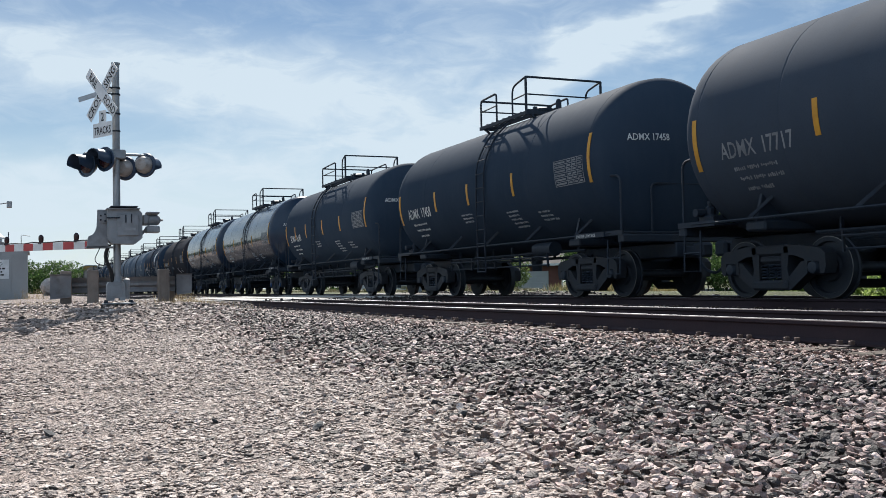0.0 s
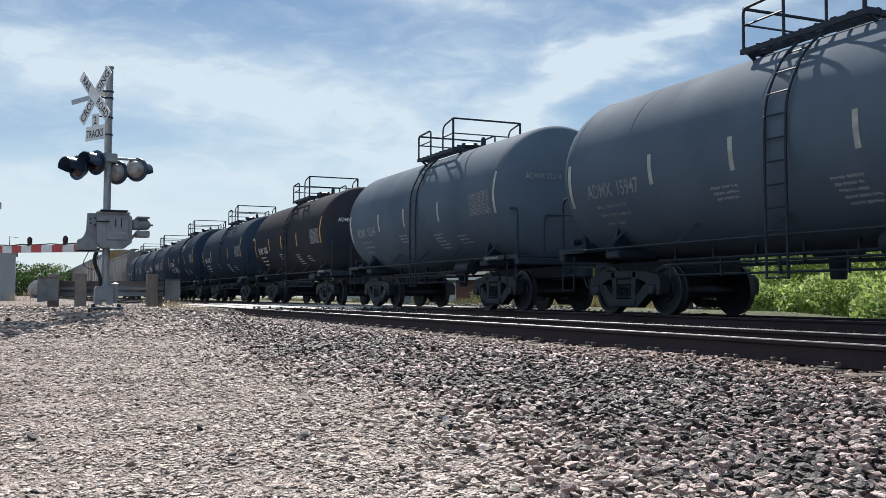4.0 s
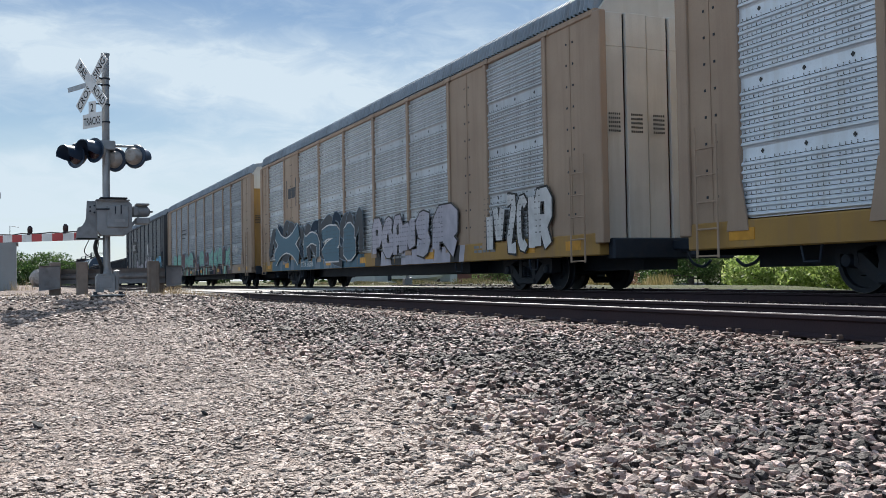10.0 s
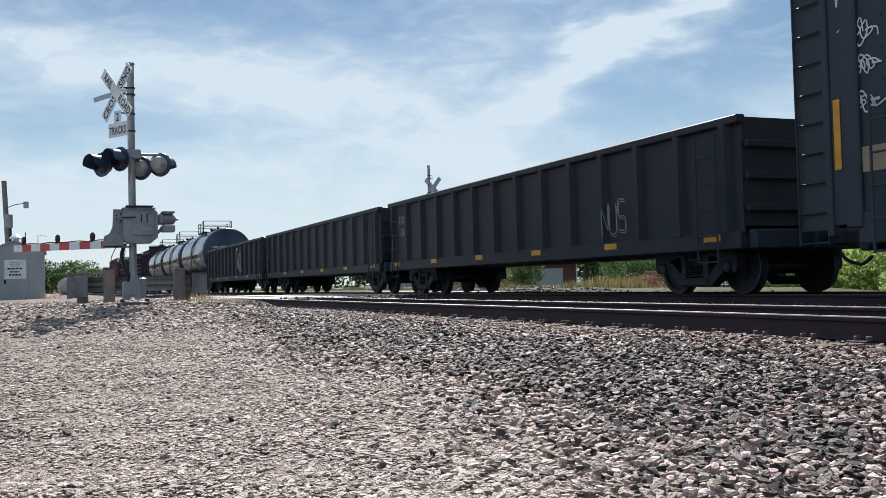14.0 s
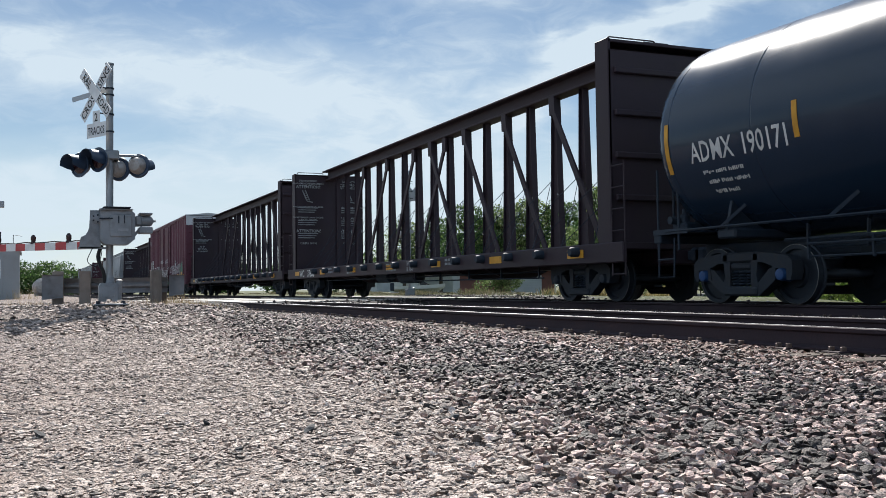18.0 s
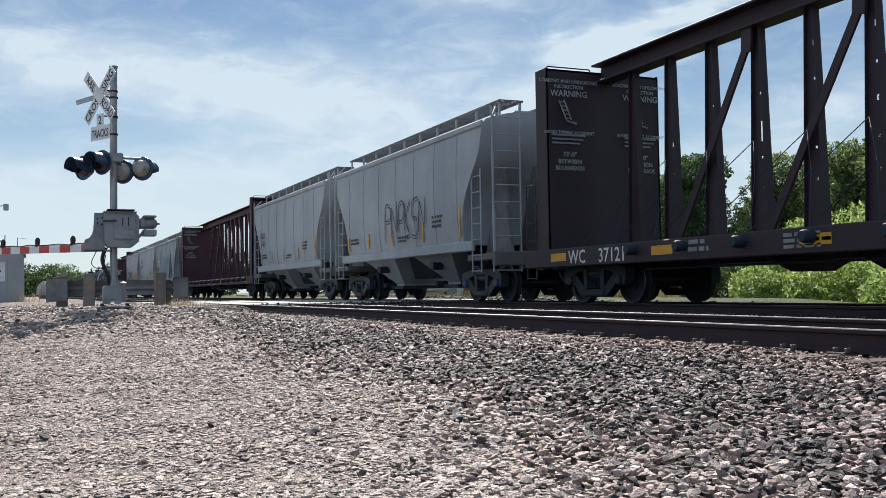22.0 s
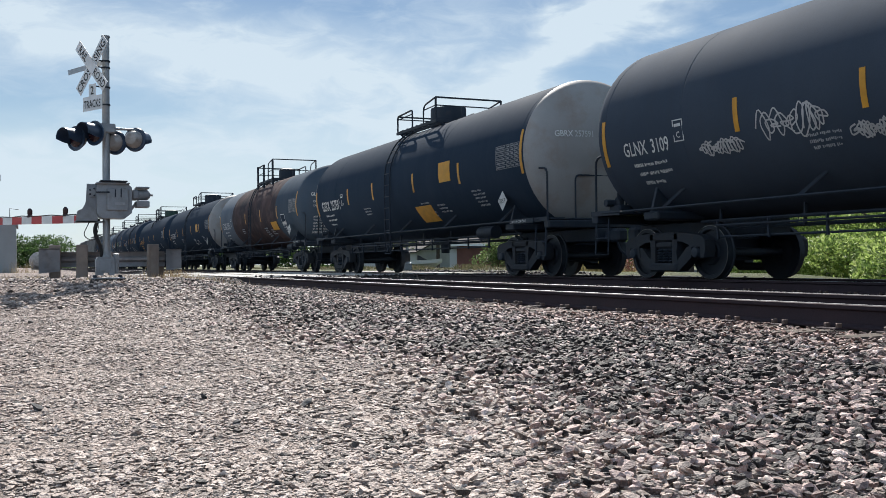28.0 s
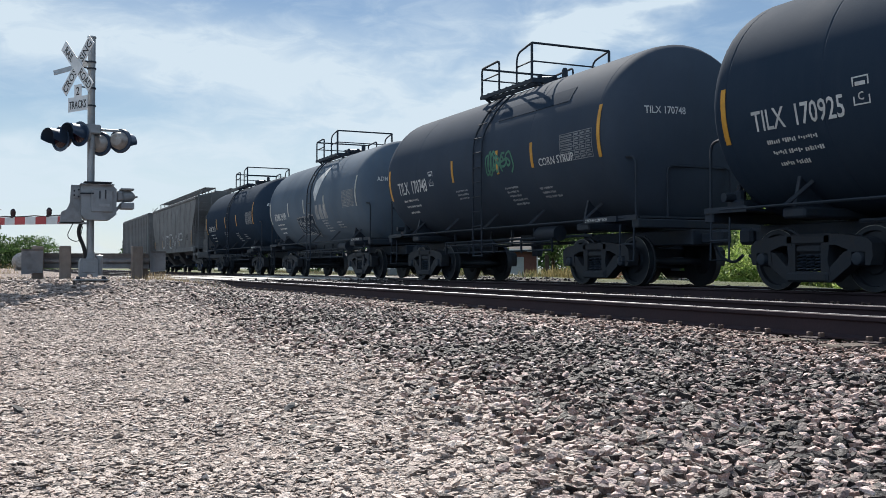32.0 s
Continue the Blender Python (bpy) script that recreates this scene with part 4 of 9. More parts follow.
def tag(car, x, z, w, h, y, fill, edge, n=5, seed=1, face=None, shade=None, rim=1.0):
    """Sprayed graffiti as plain shapes: packed letter-like blocks with outlines, or thin strokes; no words."""
    rnd = random.Random(seed)
    face = face or (lambda a, b, o: (a, y - o, b))
    step = w / n
    for k in range(n):
        if fill is None:
            cx, cz, lean = x + (k + 0.5) * step, z + h / 2 + rnd.uniform(-0.05, 0.05) * h, rnd.uniform(-0.25, 0.25)
            pts = []
            for i, j in rnd.choice(STROKES):
                v = cz + (j - 1.0) * h * 0.42 + rnd.uniform(-0.05, 0.05) * h
                pts.append((cx + (i - 1.0) * step * 0.40 + lean * (v - cz) * 0.4 + rnd.uniform(-0.05, 0.05) * step, v))
            wd = min(step * 0.07, 0.035)
            part("graffiti_stroke", ribbon(pts, wd, face, 0.005 + 0.003 * k), edge, car)
            part("graffiti_stroke", ribbon([(a + step * 0.09, b - h * 0.07) for a, b in pts], wd * 0.7, face, 0.0065 + 0.003 * k), edge, car)
            continue
        paint = fill[k % len(fill)] if isinstance(fill, (tuple, list)) else fill
        x0, top, lean = x + k * step, h * rnd.uniform(0.84, 1.06), rnd.uniform(-0.5, 0.5) * step
        foot = rnd.uniform(-0.04, 0.05) * h

        def at(u, v, x0=x0, top=top, lean=lean, foot=foot):
            return (x0 + u * step * 1.06 + lean * (v - 0.5), z + foot + v * (top - foot))
        j = lambda m: rnd.uniform(-1.7 * m, 1.7 * m)
        poly = [at(0.0 + j(0.06), j(0.05)), at(0.3, 0.02 + j(0.06)), at(0.62, -0.02 + j(0.06)), at(1.0 + j(0.06), j(0.06)), at(0.92 + j(0.08), 0.34), at(1.0 + j(0.07), 0.62), at(0.97 + j(0.06), 1 + j(0.06)),
                at(0.55 + j(0.1), 0.96 + j(0.07)), at(0.08 + j(0.08), 1 + j(0.05)), at(j(0.06), 0.66), at(0.07 + j(0.06), 0.33)]
        m = min(0.09, step * 0.09) * rim
        cx, cz = at(0.5, 0.5)
        big = [(cx + (a - cx) * (1 + 2 * m / step), cz + (b - cz) * (1 + 2 * m / h)) for a, b in poly]
        o = 0.004 + 0.0028 * k
        edging = part("graffiti_outline", sheet_of(rounded(big, 2), face, o), edge or paint, car)
        part("graffiti", sheet_of(rounded(poly, 2), face, o + 0.0008), paint, edging)
        for q in rnd.choice(CUTS):
            part("graffiti_slot", sheet_of(rounded([at(u + j(0.03), v) for u, v in q]), face, o + 0.0014), edge or shade or paint, edging)
        part("graffiti_highlight", ribbon([at(0.16, 0.5), at(0.16, 0.86), at(0.4, 0.9)], max(0.02, step * 0.045), face, o + 0.0019), shade or edge or paint, edging)


def wild(car, x, z, w, h, y, fill, edge, n=9, seed=1, face=None, thick=0.2):
    """Interlocking sprayed strokes with dark edges: curves that sweep over one another; no words."""
    rnd = random.Random(seed)
    face = face or (lambda a, b, o: (a, y - o, b))
    for k in range(n):
        paint = fill[k % len(fill)] if isinstance(fill, (tuple, list)) else fill
        cx = x + w * (k + 0.5) / n
        s = w / n
        kind = rnd.randrange(5)
        up, dn = z + h * rnd.uniform(0.75, 1.05), z + h * rnd.uniform(-0.05, 0.2)
        if kind == 0:
            pts = [(cx - s * 0.9, dn + h * 0.25), (cx - s * 0.3, up), (cx + s * 0.5, up - h * 0.1), (cx + s * 0.2, z + h * 0.45), (cx + s * 1.1, dn)]
        elif kind == 1:
            pts = [(cx + s * 1.1, up - h * 0.12), (cx, up), (cx - s * 0.7, z + h * 0.62), (cx + s * 0.6, z + h * 0.4), (cx, dn), (cx - s * 1.0, dn + h * 0.12)]
        elif kind == 2:
            pts = [(cx - s * 0.6, up), (cx - s * 0.5, dn + h * 0.1), (cx + s * 0.4, dn), (cx + s * 0.9, z + h * 0.5), (cx + s * 0.5, up)]
        elif kind == 3:
            pts = [(cx - s * 1.3, dn), (cx - s * 0.5, up), (cx - s * 0.1, z + h * 0.35), (cx + s * 0.8, up + h * 0.05), (cx + s * 0.9, dn)]
        else:
            pts = [(cx - s * 1.2, z + h * 0.7), (cx + s * 0.2, up), (cx + s * 0.9, z + h * 0.25), (cx + s * 0.1, dn), (cx + s * 1.5, dn - h * 0.05)]
        pts = [(a + rnd.uniform(-0.15, 0.15) * s, b + rnd.uniform(-0.06, 0.06) * h) for a, b in pts]
        t, o = thick * rnd.uniform(0.75, 1.2), 0.004 + 0.003 * k
        edging = part("graffiti_outline", ribbon(pts, t + 0.07, face, o), edge, car)
        part("graffiti", ribbon(pts, t, face, o + 0.0013), paint, edging)


# letters as the lines of a wide brush, each in its own square
BRUSH = {"P": [[(0, 0), (0, 1), (1, 1), (1, 0.42), (0, 0.42)]], "A": [[(0, 0), (0, 1), (1, 1), (1, 0)], [(0, 0.42), (1, 0.42)]], "R": [[(0, 0), (0, 1), (1, 1), (1, 0.48), (0, 0.48)], [(0.4, 0.48), (1, 0)]],
         "M": [[(0, 0), (0, 1), (0.5, 0.35), (1, 1), (1, 0)]], "I": [[(0.5, 0), (0.5, 1)]], "L": [[(0, 1), (0, 0), (1, 0)]], "K": [[(0, 0), (0, 1)], [(1, 1), (0.1, 0.5), (1, 0)]], "F": [[(0, 0), (0, 1), (1, 1)], [(0, 0.5), (0.8, 0.5)]],
         "X": [[(0, 1), (0.25, 0.6), (0.75, 0.4), (1, 0)], [(0, 0), (0.25, 0.4), (0.75, 0.6), (1, 1)]], "N": [[(0, 0), (0, 1), (1, 0), (1, 1)]], "n": [[(0, 0), (0, 1), (0, 0.75), (0.5, 1), (1, 0.8), (1, 0)]],
         "2": [[(0, 0.8), (0.4, 1), (1, 0.85), (0.95, 0.5), (0.3, 0.3), (0, 0), (1, 0)]], "8": [[(0.5, 0.55), (0.1, 0.75), (0.5, 1), (0.9, 0.75), (0.5, 0.55), (0, 0.28), (0.5, 0), (1, 0.28), (0.5, 0.55)]],
         "G": [[(1, 0.85), (0.5, 1), (0, 0.7), (0, 0.25), (0.5, 0), (1, 0.2), (1, 0.5), (0.6, 0.5)]], "C": [[(1, 0.85), (0.5, 1), (0, 0.75), (0, 0.25), (0.5, 0), (1, 0.15)]], "S": [[(1, 0.9), (0.4, 1), (0, 0.75), (0.9, 0.35), (0.6, 0), (0, 0.1)]],
         "O": [[(0.5, 1), (0, 0.7), (0, 0.25), (0.5, 0), (1, 0.25), (1, 0.7), (0.5, 1)]], "T": [[(0, 1), (1, 1)], [(0.5, 1), (0.5, 0)]], "V": [[(0, 1), (0.5, 0), (1, 1)]], "Z": [[(0, 1), (1, 1), (0, 0), (1, 0)]]}


def lettered(car, row, y, edge, rim=0.06, glow=None, thick=0.36, seed=1, halo=0.0):
    """A sprayed word: row holds (letter, x0, x1, z0, z1, paint); broad brush lines over their dark edges, a halo behind all."""
    rnd = random.Random(seed)
    face = lambda a, b, o: (a, y - o, b)
    for k, (ch, x0, x1, z0, z1, paint) in enumerate(row):
        t = min(thick * (x1 - x0), 0.34 * (z1 - z0)) if ch != "I" else (x1 - x0) * 0.9
        jit = lambda: rnd.uniform(-0.035, 0.035)
        lines = [[(x0 + t / 2 + (u + jit()) * (x1 - x0 - t), z0 + t / 2 + (v + jit()) * (z1 - z0 - t)) for u, v in line] for line in BRUSH[ch]]
        if glow:
            for line in lines:
                part("graffiti_halo", ribbon(line, t + 2 * rim + halo, face, 0.0005 + 0.0003 * (k % 2), 1.0, 1), glow, car)
        first = None
        for q, line in enumerate(lines):
            e = part("graffiti_outline", ribbon(line, t + 2 * rim, face, 0.0035 + 0.0024 * (k % 2) + 0.0003 * q, 1.0, 1), edge, car)
            first = first or e
        for q, line in enumerate(lines):
            part("graffiti", ribbon(line, t, face, 0.0085 + 0.0024 * (k % 2) + 0.0003 * q, 1.0, 1), paint, first)


def holes_over(car, x0, x1, z0, z1, y):
    """The rows of punched holes, which also go through the paint on the panels."""
    g = Geo()
    z = z0
    while z < z1:
        x = x0
        while x < x1:
            if (round((x - x0) / 0.17)) % 7 < 6:
                for dx in (-0.024, 0.024):
                    g.add([(x + dx - 0.011, y, z), (x + dx + 0.011, y, z), (x + dx + 0.011, y, z + 0.03), (x + dx - 0.011, y, z + 0.03)], [(0, 1, 2, 3)])
            x += 0.17
        z += 0.125
    part("perforation", g, DARK_INK, car)


def sill_bands(car, x0, x1, paints, y, seed):
    """Runs of spray paint that spill down over the side sill."""
    rnd = random.Random(seed)
    x = x0
    while x < x1:
        w = rnd.uniform(0.12, 0.6)
        k = rnd.uniform(-0.12, 0.12)
        g = Geo()
        g.add([(x, y, 0.69), (min(x + w, x1), y, 0.69), (min(x + w, x1) + k, y, 1.095), (x + k, y, 1.095)], [(0, 1, 2, 3)])
        part("graffiti_run", g, rnd.choice(paints), car)
        x += w


def scribble(car, x, z, w, h, y, ink, seed=1, face=None, n=3, width=0.035):
    """A hand-drawn tag: looping thin strokes."""
    rnd = random.Random(seed)
    face = face or (lambda a, b, o: (a, y - o, b))
    for s in range(n):
        ph, fr = rnd.uniform(0, 6), rnd.uniform(3.0, 5.5)
        x0, x1 = x + w * s / n, x + w * (s + 1.1) / n
        pts = []
        for i in range(14):
            t = i / 13
            pts.append((x0 + (x1 - x0) * t + 0.42 * w / n * math.sin(fr * 5.2 * t + ph + 1.2), z + h * (0.5 + 0.48 * math.sin(fr * 5.2 * t + ph) * math.cos(ph + t * 2))))
        part("graffiti_scrawl", ribbon(pts, width, face, 0.005 + 0.002 * s), ink, car, "thin sprayed scrawl")


def ladder_geo(g, x0, x1, y, z0, z1, step=0.38, r=0.018, along="x"):
    for x in (x0, x1):
        g.tube([(x, y, z0), (x, y, z1)] if along == "x" else [(y, x, z0), (y, x, z1)], r, 5)
    k = int((z1 - z0) / step)
    for i in range(k + 1):
        z = z0 + 0.03 + i * step
        g.tube([(x0, y, z), (x1, y, z)] if along == "x" else [(y, x0, z), (y, x1, z)], r * 0.8, 5)
    return g


def hopper_car(name, label, u, L=11.7, paint=None, top=4.3, bays=2, mark="", num="", ribs=8, mark_at=(-4.6, 2.75), letter=0.3):
    car = thing(name, label, "hopper car", GROUP, pose(u, YT, 0))
    paint = paint or HOPPER
    e = L / 2
    lv = [(1.42, e - 1.2, 1.47), (1.75, e - 1.19, 1.515), (2.1, e - 1.15, 1.545), (2.4, e - 1.05, 1.56), (2.7, e - 0.88, 1.568), (3.0, e - 0.63, 1.57), (3.3, e - 0.36, 1.568), (3.6, e - 0.14, 1.56), (top, e, 1.52), (top + 0.14, e, 1.40), (top + 0.3, e, 0.8), (top + 0.36, e, 0.0)]
    g = Geo()
    rings = []
    for z, x, y in lv:
        k = len(g.v)
        g.v += [(-x, -y, z), (x, -y, z), (x, y, z), (-x, y, z)]
        rings.append(k)
    for a, b in zip(rings, rings[1:]):
        for i in range(4):
            j = (i + 1) % 4
            g.f.append((a + i, a + j, b + j, b + i))
    g.f.append((3, 2, 1, 0))
    part("body", g, paint, car, sharp=32)
    if ribs:
        for k in range(1, ribs):
            x = -e + L * k / ribs
            if abs(x) < e - 1.2:
                r = Geo()
                for (z0, _, y0), (z1, _, y1) in zip(lv[:9], lv[1:9]):
                    r.add([(x - 0.03, -y0, z0), (x + 0.03, -y0, z0), (x + 0.03, -y1, z1), (x - 0.03, -y1, z1),
                           (x - 0.03, -y0 - 0.012, z0), (x + 0.03, -y0 - 0.012, z0), (x + 0.03, -y1 - 0.012, z1), (x - 0.03, -y1 - 0.012, z1)],
                          [(4, 5, 6, 7), (0, 4, 7, 3), (5, 1, 2, 6)])
                part("side_rib", r, paint, car)
    chord = Geo().box(-e, -1.57, top - 0.06, e, -1.47, top + 0.1, 0.03).box(-e, 1.47, top - 0.06, e, 1.57, top + 0.1, 0.03)
    part("top_chord", chord, paint, car)
    sill = Geo().box(-e + 0.6, -1.56, 1.24, e - 0.6, -1.45, 1.5, 0.03).box(-e + 0.6, 1.45, 1.24, e - 0.6, 1.56, 1.5, 0.03)
    part("side_sill", sill, paint, car)
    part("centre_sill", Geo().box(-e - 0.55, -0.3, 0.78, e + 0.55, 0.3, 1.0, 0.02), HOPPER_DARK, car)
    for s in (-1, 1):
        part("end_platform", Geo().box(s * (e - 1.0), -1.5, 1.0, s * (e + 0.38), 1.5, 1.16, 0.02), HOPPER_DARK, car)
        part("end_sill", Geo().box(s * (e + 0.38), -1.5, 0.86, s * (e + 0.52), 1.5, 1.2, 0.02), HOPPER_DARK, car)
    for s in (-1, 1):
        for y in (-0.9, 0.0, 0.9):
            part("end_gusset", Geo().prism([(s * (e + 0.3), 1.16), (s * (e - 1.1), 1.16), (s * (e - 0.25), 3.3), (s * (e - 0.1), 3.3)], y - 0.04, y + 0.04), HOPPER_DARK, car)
        part("coupler", coupler_geo(Geo(), s * (e + 0.45), s), STEEL, car)
        truck(car, s * (e - 1.05), blue=(int(u) % 3 == 0), grey=True)
        ld = ladder_geo(Geo(), s * (e - 0.62), s * (e - 0.12), -1.53, 0.72, 3.2)
        part("side_ladder", ld, paint, car)
        ld = ladder_geo(Geo(), -1.48, -0.75, s * (e + 0.44), 0.72, top + 0.35, 0.4, 0.02, "y")
        part("end_ladder", ld, paint, car)
        for y in (-1.46, 1.46):
            part("corner_post", Geo().box(s * (e + 0.42), y - 0.03, 1.16, s * (e + 0.48), y + 0.03, 2.2, 0.01), paint, car)
        pst = Geo()
        pst.tube(bent([(s * (e + 0.43), -1.46, 2.2), (s * (e + 0.43), -1.46, top + 0.1), (s * (e + 0.1), -1.2, top + 0.4)], 0.2), 0.026, 6)
        part("end_handrail", pst, paint, car)
    n = bays
    span = (2 * e - 3.2) / n
    # added dark filler: the shade between the bays given a solid shape
    part("inner_slope", Geo().prism([(-0.95, 1.42), (0.95, 1.42), (0.32, 0.66), (-0.32, 0.66)], -e + 1.65, e - 1.65, "x"), STEEL, car, "dark filler standing for shade between the bays")
    for k in range(n):
        xc = -e + 1.6 + span * (k + 0.5)
        h = Geo()
        rs = [(1.42, span * 0.36, 1.46), (0.52, 0.34, 0.62), (0.42, 0.34, 0.62)]
        rr = []
        for z, x, y in rs:
            rr.append(len(h.v))
            h.v += [(xc - x, -y, z), (xc + x, -y, z), (xc + x, y, z), (xc - x, y, z)]
        for a, b in zip(rr, rr[1:]):
            for i in range(4):
                j = (i + 1) % 4
                h.f.append((a + j, a + i, b + i, b + j))
        h.f.append((rr[-1], rr[-1] + 1, rr[-1] + 2, rr[-1] + 3))
        bay = part("discharge_bay", h, paint, car)
        part("gate", Geo().box(xc - 0.5, -0.75, 0.36, xc + 0.5, 0.75, 0.46, 0.01).box(xc - 0.62, -0.95, 0.4, xc - 0.5, -0.6, 0.56, 0.02), STEEL, bay, "steel discharge gate")
        v = Geo().box(xc - 0.12, -1.36, 0.86, xc + 0.2, -1.05, 1.06, 0.02)
        part("vibrator_bracket", v, STEEL, bay)
    # running boards on the roof
    rb = Geo()
    zt = top + 0.62
    for y in (-1.02, -0.42, 0.42, 1.02):
        rb.box(-e, y - 0.02, zt - 0.05, e, y + 0.02, zt)
    m = int(L / 0.14)
    for k in range(m + 1):
        x = -e + L * k / m
        for y in (-1.02, 0.42):
            rb.box(x - 0.012, y, zt - 0.03, x + 0.012, y + 0.6, zt - 0.006)
    # darker grey here: the shaded look from below is put into the colour
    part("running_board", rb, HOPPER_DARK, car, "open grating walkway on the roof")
    ps = Geo()
    for k in range(10):
        x = -e + 0.1 + (L - 0.2) * k / 9
        for y in (-1.0, -0.44, 0.44, 1.0):
            ps.box(x - 0.025, y - 0.025, top + 0.1, x + 0.025, y + 0.025, zt - 0.04)
    part("board_post", ps, paint, car)
    hat = Geo().box(-e + 0.6, -0.32, top + 0.34, e - 0.6, 0.32, top + 0.5, 0.04)
    part("roof_hatch", hat, paint, car)
    for k, x in enumerate((-e + 1.35, -e * 0.42, -e * 0.05, e * 0.36, e - 1.3)):
        part("reflective_strip", quads(Geo(), [(x - 0.05, 1.62, x + 0.05, 2.1 + (0.9 if k == 4 else 0))], -1.556), YELLOW, car, "yellow reflective strip")
    if mark:
        words(mark, letter, mark_at[0], mark_at[1], flat_face(-1.59), car, DARK_INK, "reporting_mark")
        words(num, letter, mark_at[0], mark_at[1] - letter * 1.45, flat_face(-1.59), car, DARK_INK, "reporting_mark")
    small_text(car, [(-e + 1.6, 1.95, 1.0, 2, 0.07), (e - 3.1, 2.2, 0.8, 3, 0.07), (0.2, 1.8, 0.8, 2, 0.06)], -1.555, DARK_INK)
    return car


BAYS = [-13.6, -12.4, -9.7, -7.55, -4.7, -1.8, 1.15, 4.0, 6.8, 8.9, 11.65, 13.6]


def panel_mesh(w, mat_):
    """A rack side panel: a sheet pressed into level ribs, in four lifts with plain bands between."""
    prof, z = [], 0.0
    H = 4.1
    z = 0.02
    while z < H - 0.12:
        if (z % 1.03) > 0.86:
            prof += [(0.012, z), (0.012, z + 0.14)]
            z += 0.17
        else:
            prof += [(0.0, z), (-0.026, z + 0.02), (-0.026, z + 0.046), (0.0, z + 0.07)]
            z += 0.125
    g = Geo()
    n = len(prof)
    vs = [(-w / 2, y, h) for y, h in prof] + [(w / 2, y, h) for y, h in prof]
    g.add(vs, [(i, n + i, n + i + 1, i + 1) for i in range(n - 1)])
    g.box(-w / 2, 0.016, 0.0, w / 2, 0.03, H)
    return g.mesh("panel", mat_, 20)


def dots_mesh(w):
    """Rows of punched holes between the ribs, a painted shadow line along each rib, and bolts along the plain bands."""
    g = Geo()
    z = 0.02
    while z < 3.98:
        if (z % 1.03) > 0.86:
            n = max(2, int(w / 0.8))
            for k in range(n):
                x = -w / 2 + w * (k + 0.5) / n
                for d, q in ((0.034, 0.016), (0.016, 0.034)):
                    g.add([(x - d, 0.0085 - q * 0.05, z + 0.07 - q), (x + d, 0.0085 - q * 0.05, z + 0.07 - q), (x + d, 0.0085 - q * 0.05, z + 0.07 + q), (x - d, 0.0085 - q * 0.05, z + 0.07 + q)], [(0, 1, 2, 3)])
            z += 0.17
            continue
        # dark strip painted along the rib for the shadow in its gap
        g.add([(-w / 2 + 0.03, -0.001, z + 0.069), (w / 2 - 0.03, -0.001, z + 0.069), (w / 2 - 0.03, -0.001, z + 0.079), (-w / 2 + 0.03, -0.001, z + 0.079)], [(0, 1, 2, 3)])
        for k in range(int((w - 0.1) / 0.1)):
            x = -w / 2 + 0.08 + k * 0.1
            if k % 6 == 5:
                continue
            for dz in (0.084, 0.104):
                g.add([(x - 0.009, -0.003, z + dz), (x + 0.009, -0.003, z + dz), (x + 0.009, -0.003, z + dz + 0.014), (x - 0.009, -0.003, z + dz + 0.014)], [(0, 1, 2, 3)])
        z += 0.125
    return g.mesh("perforation", DARK_INK)


def roof_mesh(mat_):
    """Finely corrugated roof with steep sides."""
    g = Geo()
    sec = [(-1.57, 5.32), (-1.505, 5.62), (-1.38, 5.74), (-0.8, 5.85), (0, 5.88), (0.8, 5.85), (1.38, 5.74), (1.505, 5.62), (1.57, 5.32)]
    n, m = len(sec), 720
    for k in range(m + 1):
        x = -13.5 + 27.0 * k / m
        o = 0.05 if k % 4 in (1, 2) else 0.0
        for y, z in sec:
            g.v.append((x, y * (1 + o / 1.57), z + o * 0.5))
    for k in range(m):
        for i in range(n - 1):
            a = k * n + i
            g.f.append((a, a + n, a + n + 1, a + 1))
    g.f.append(tuple(range(n)))
    g.f.append(tuple(m * n + i for i in range(n - 1, -1, -1)))
    return g.mesh("roof", mat_, 20)


PANELS = {}


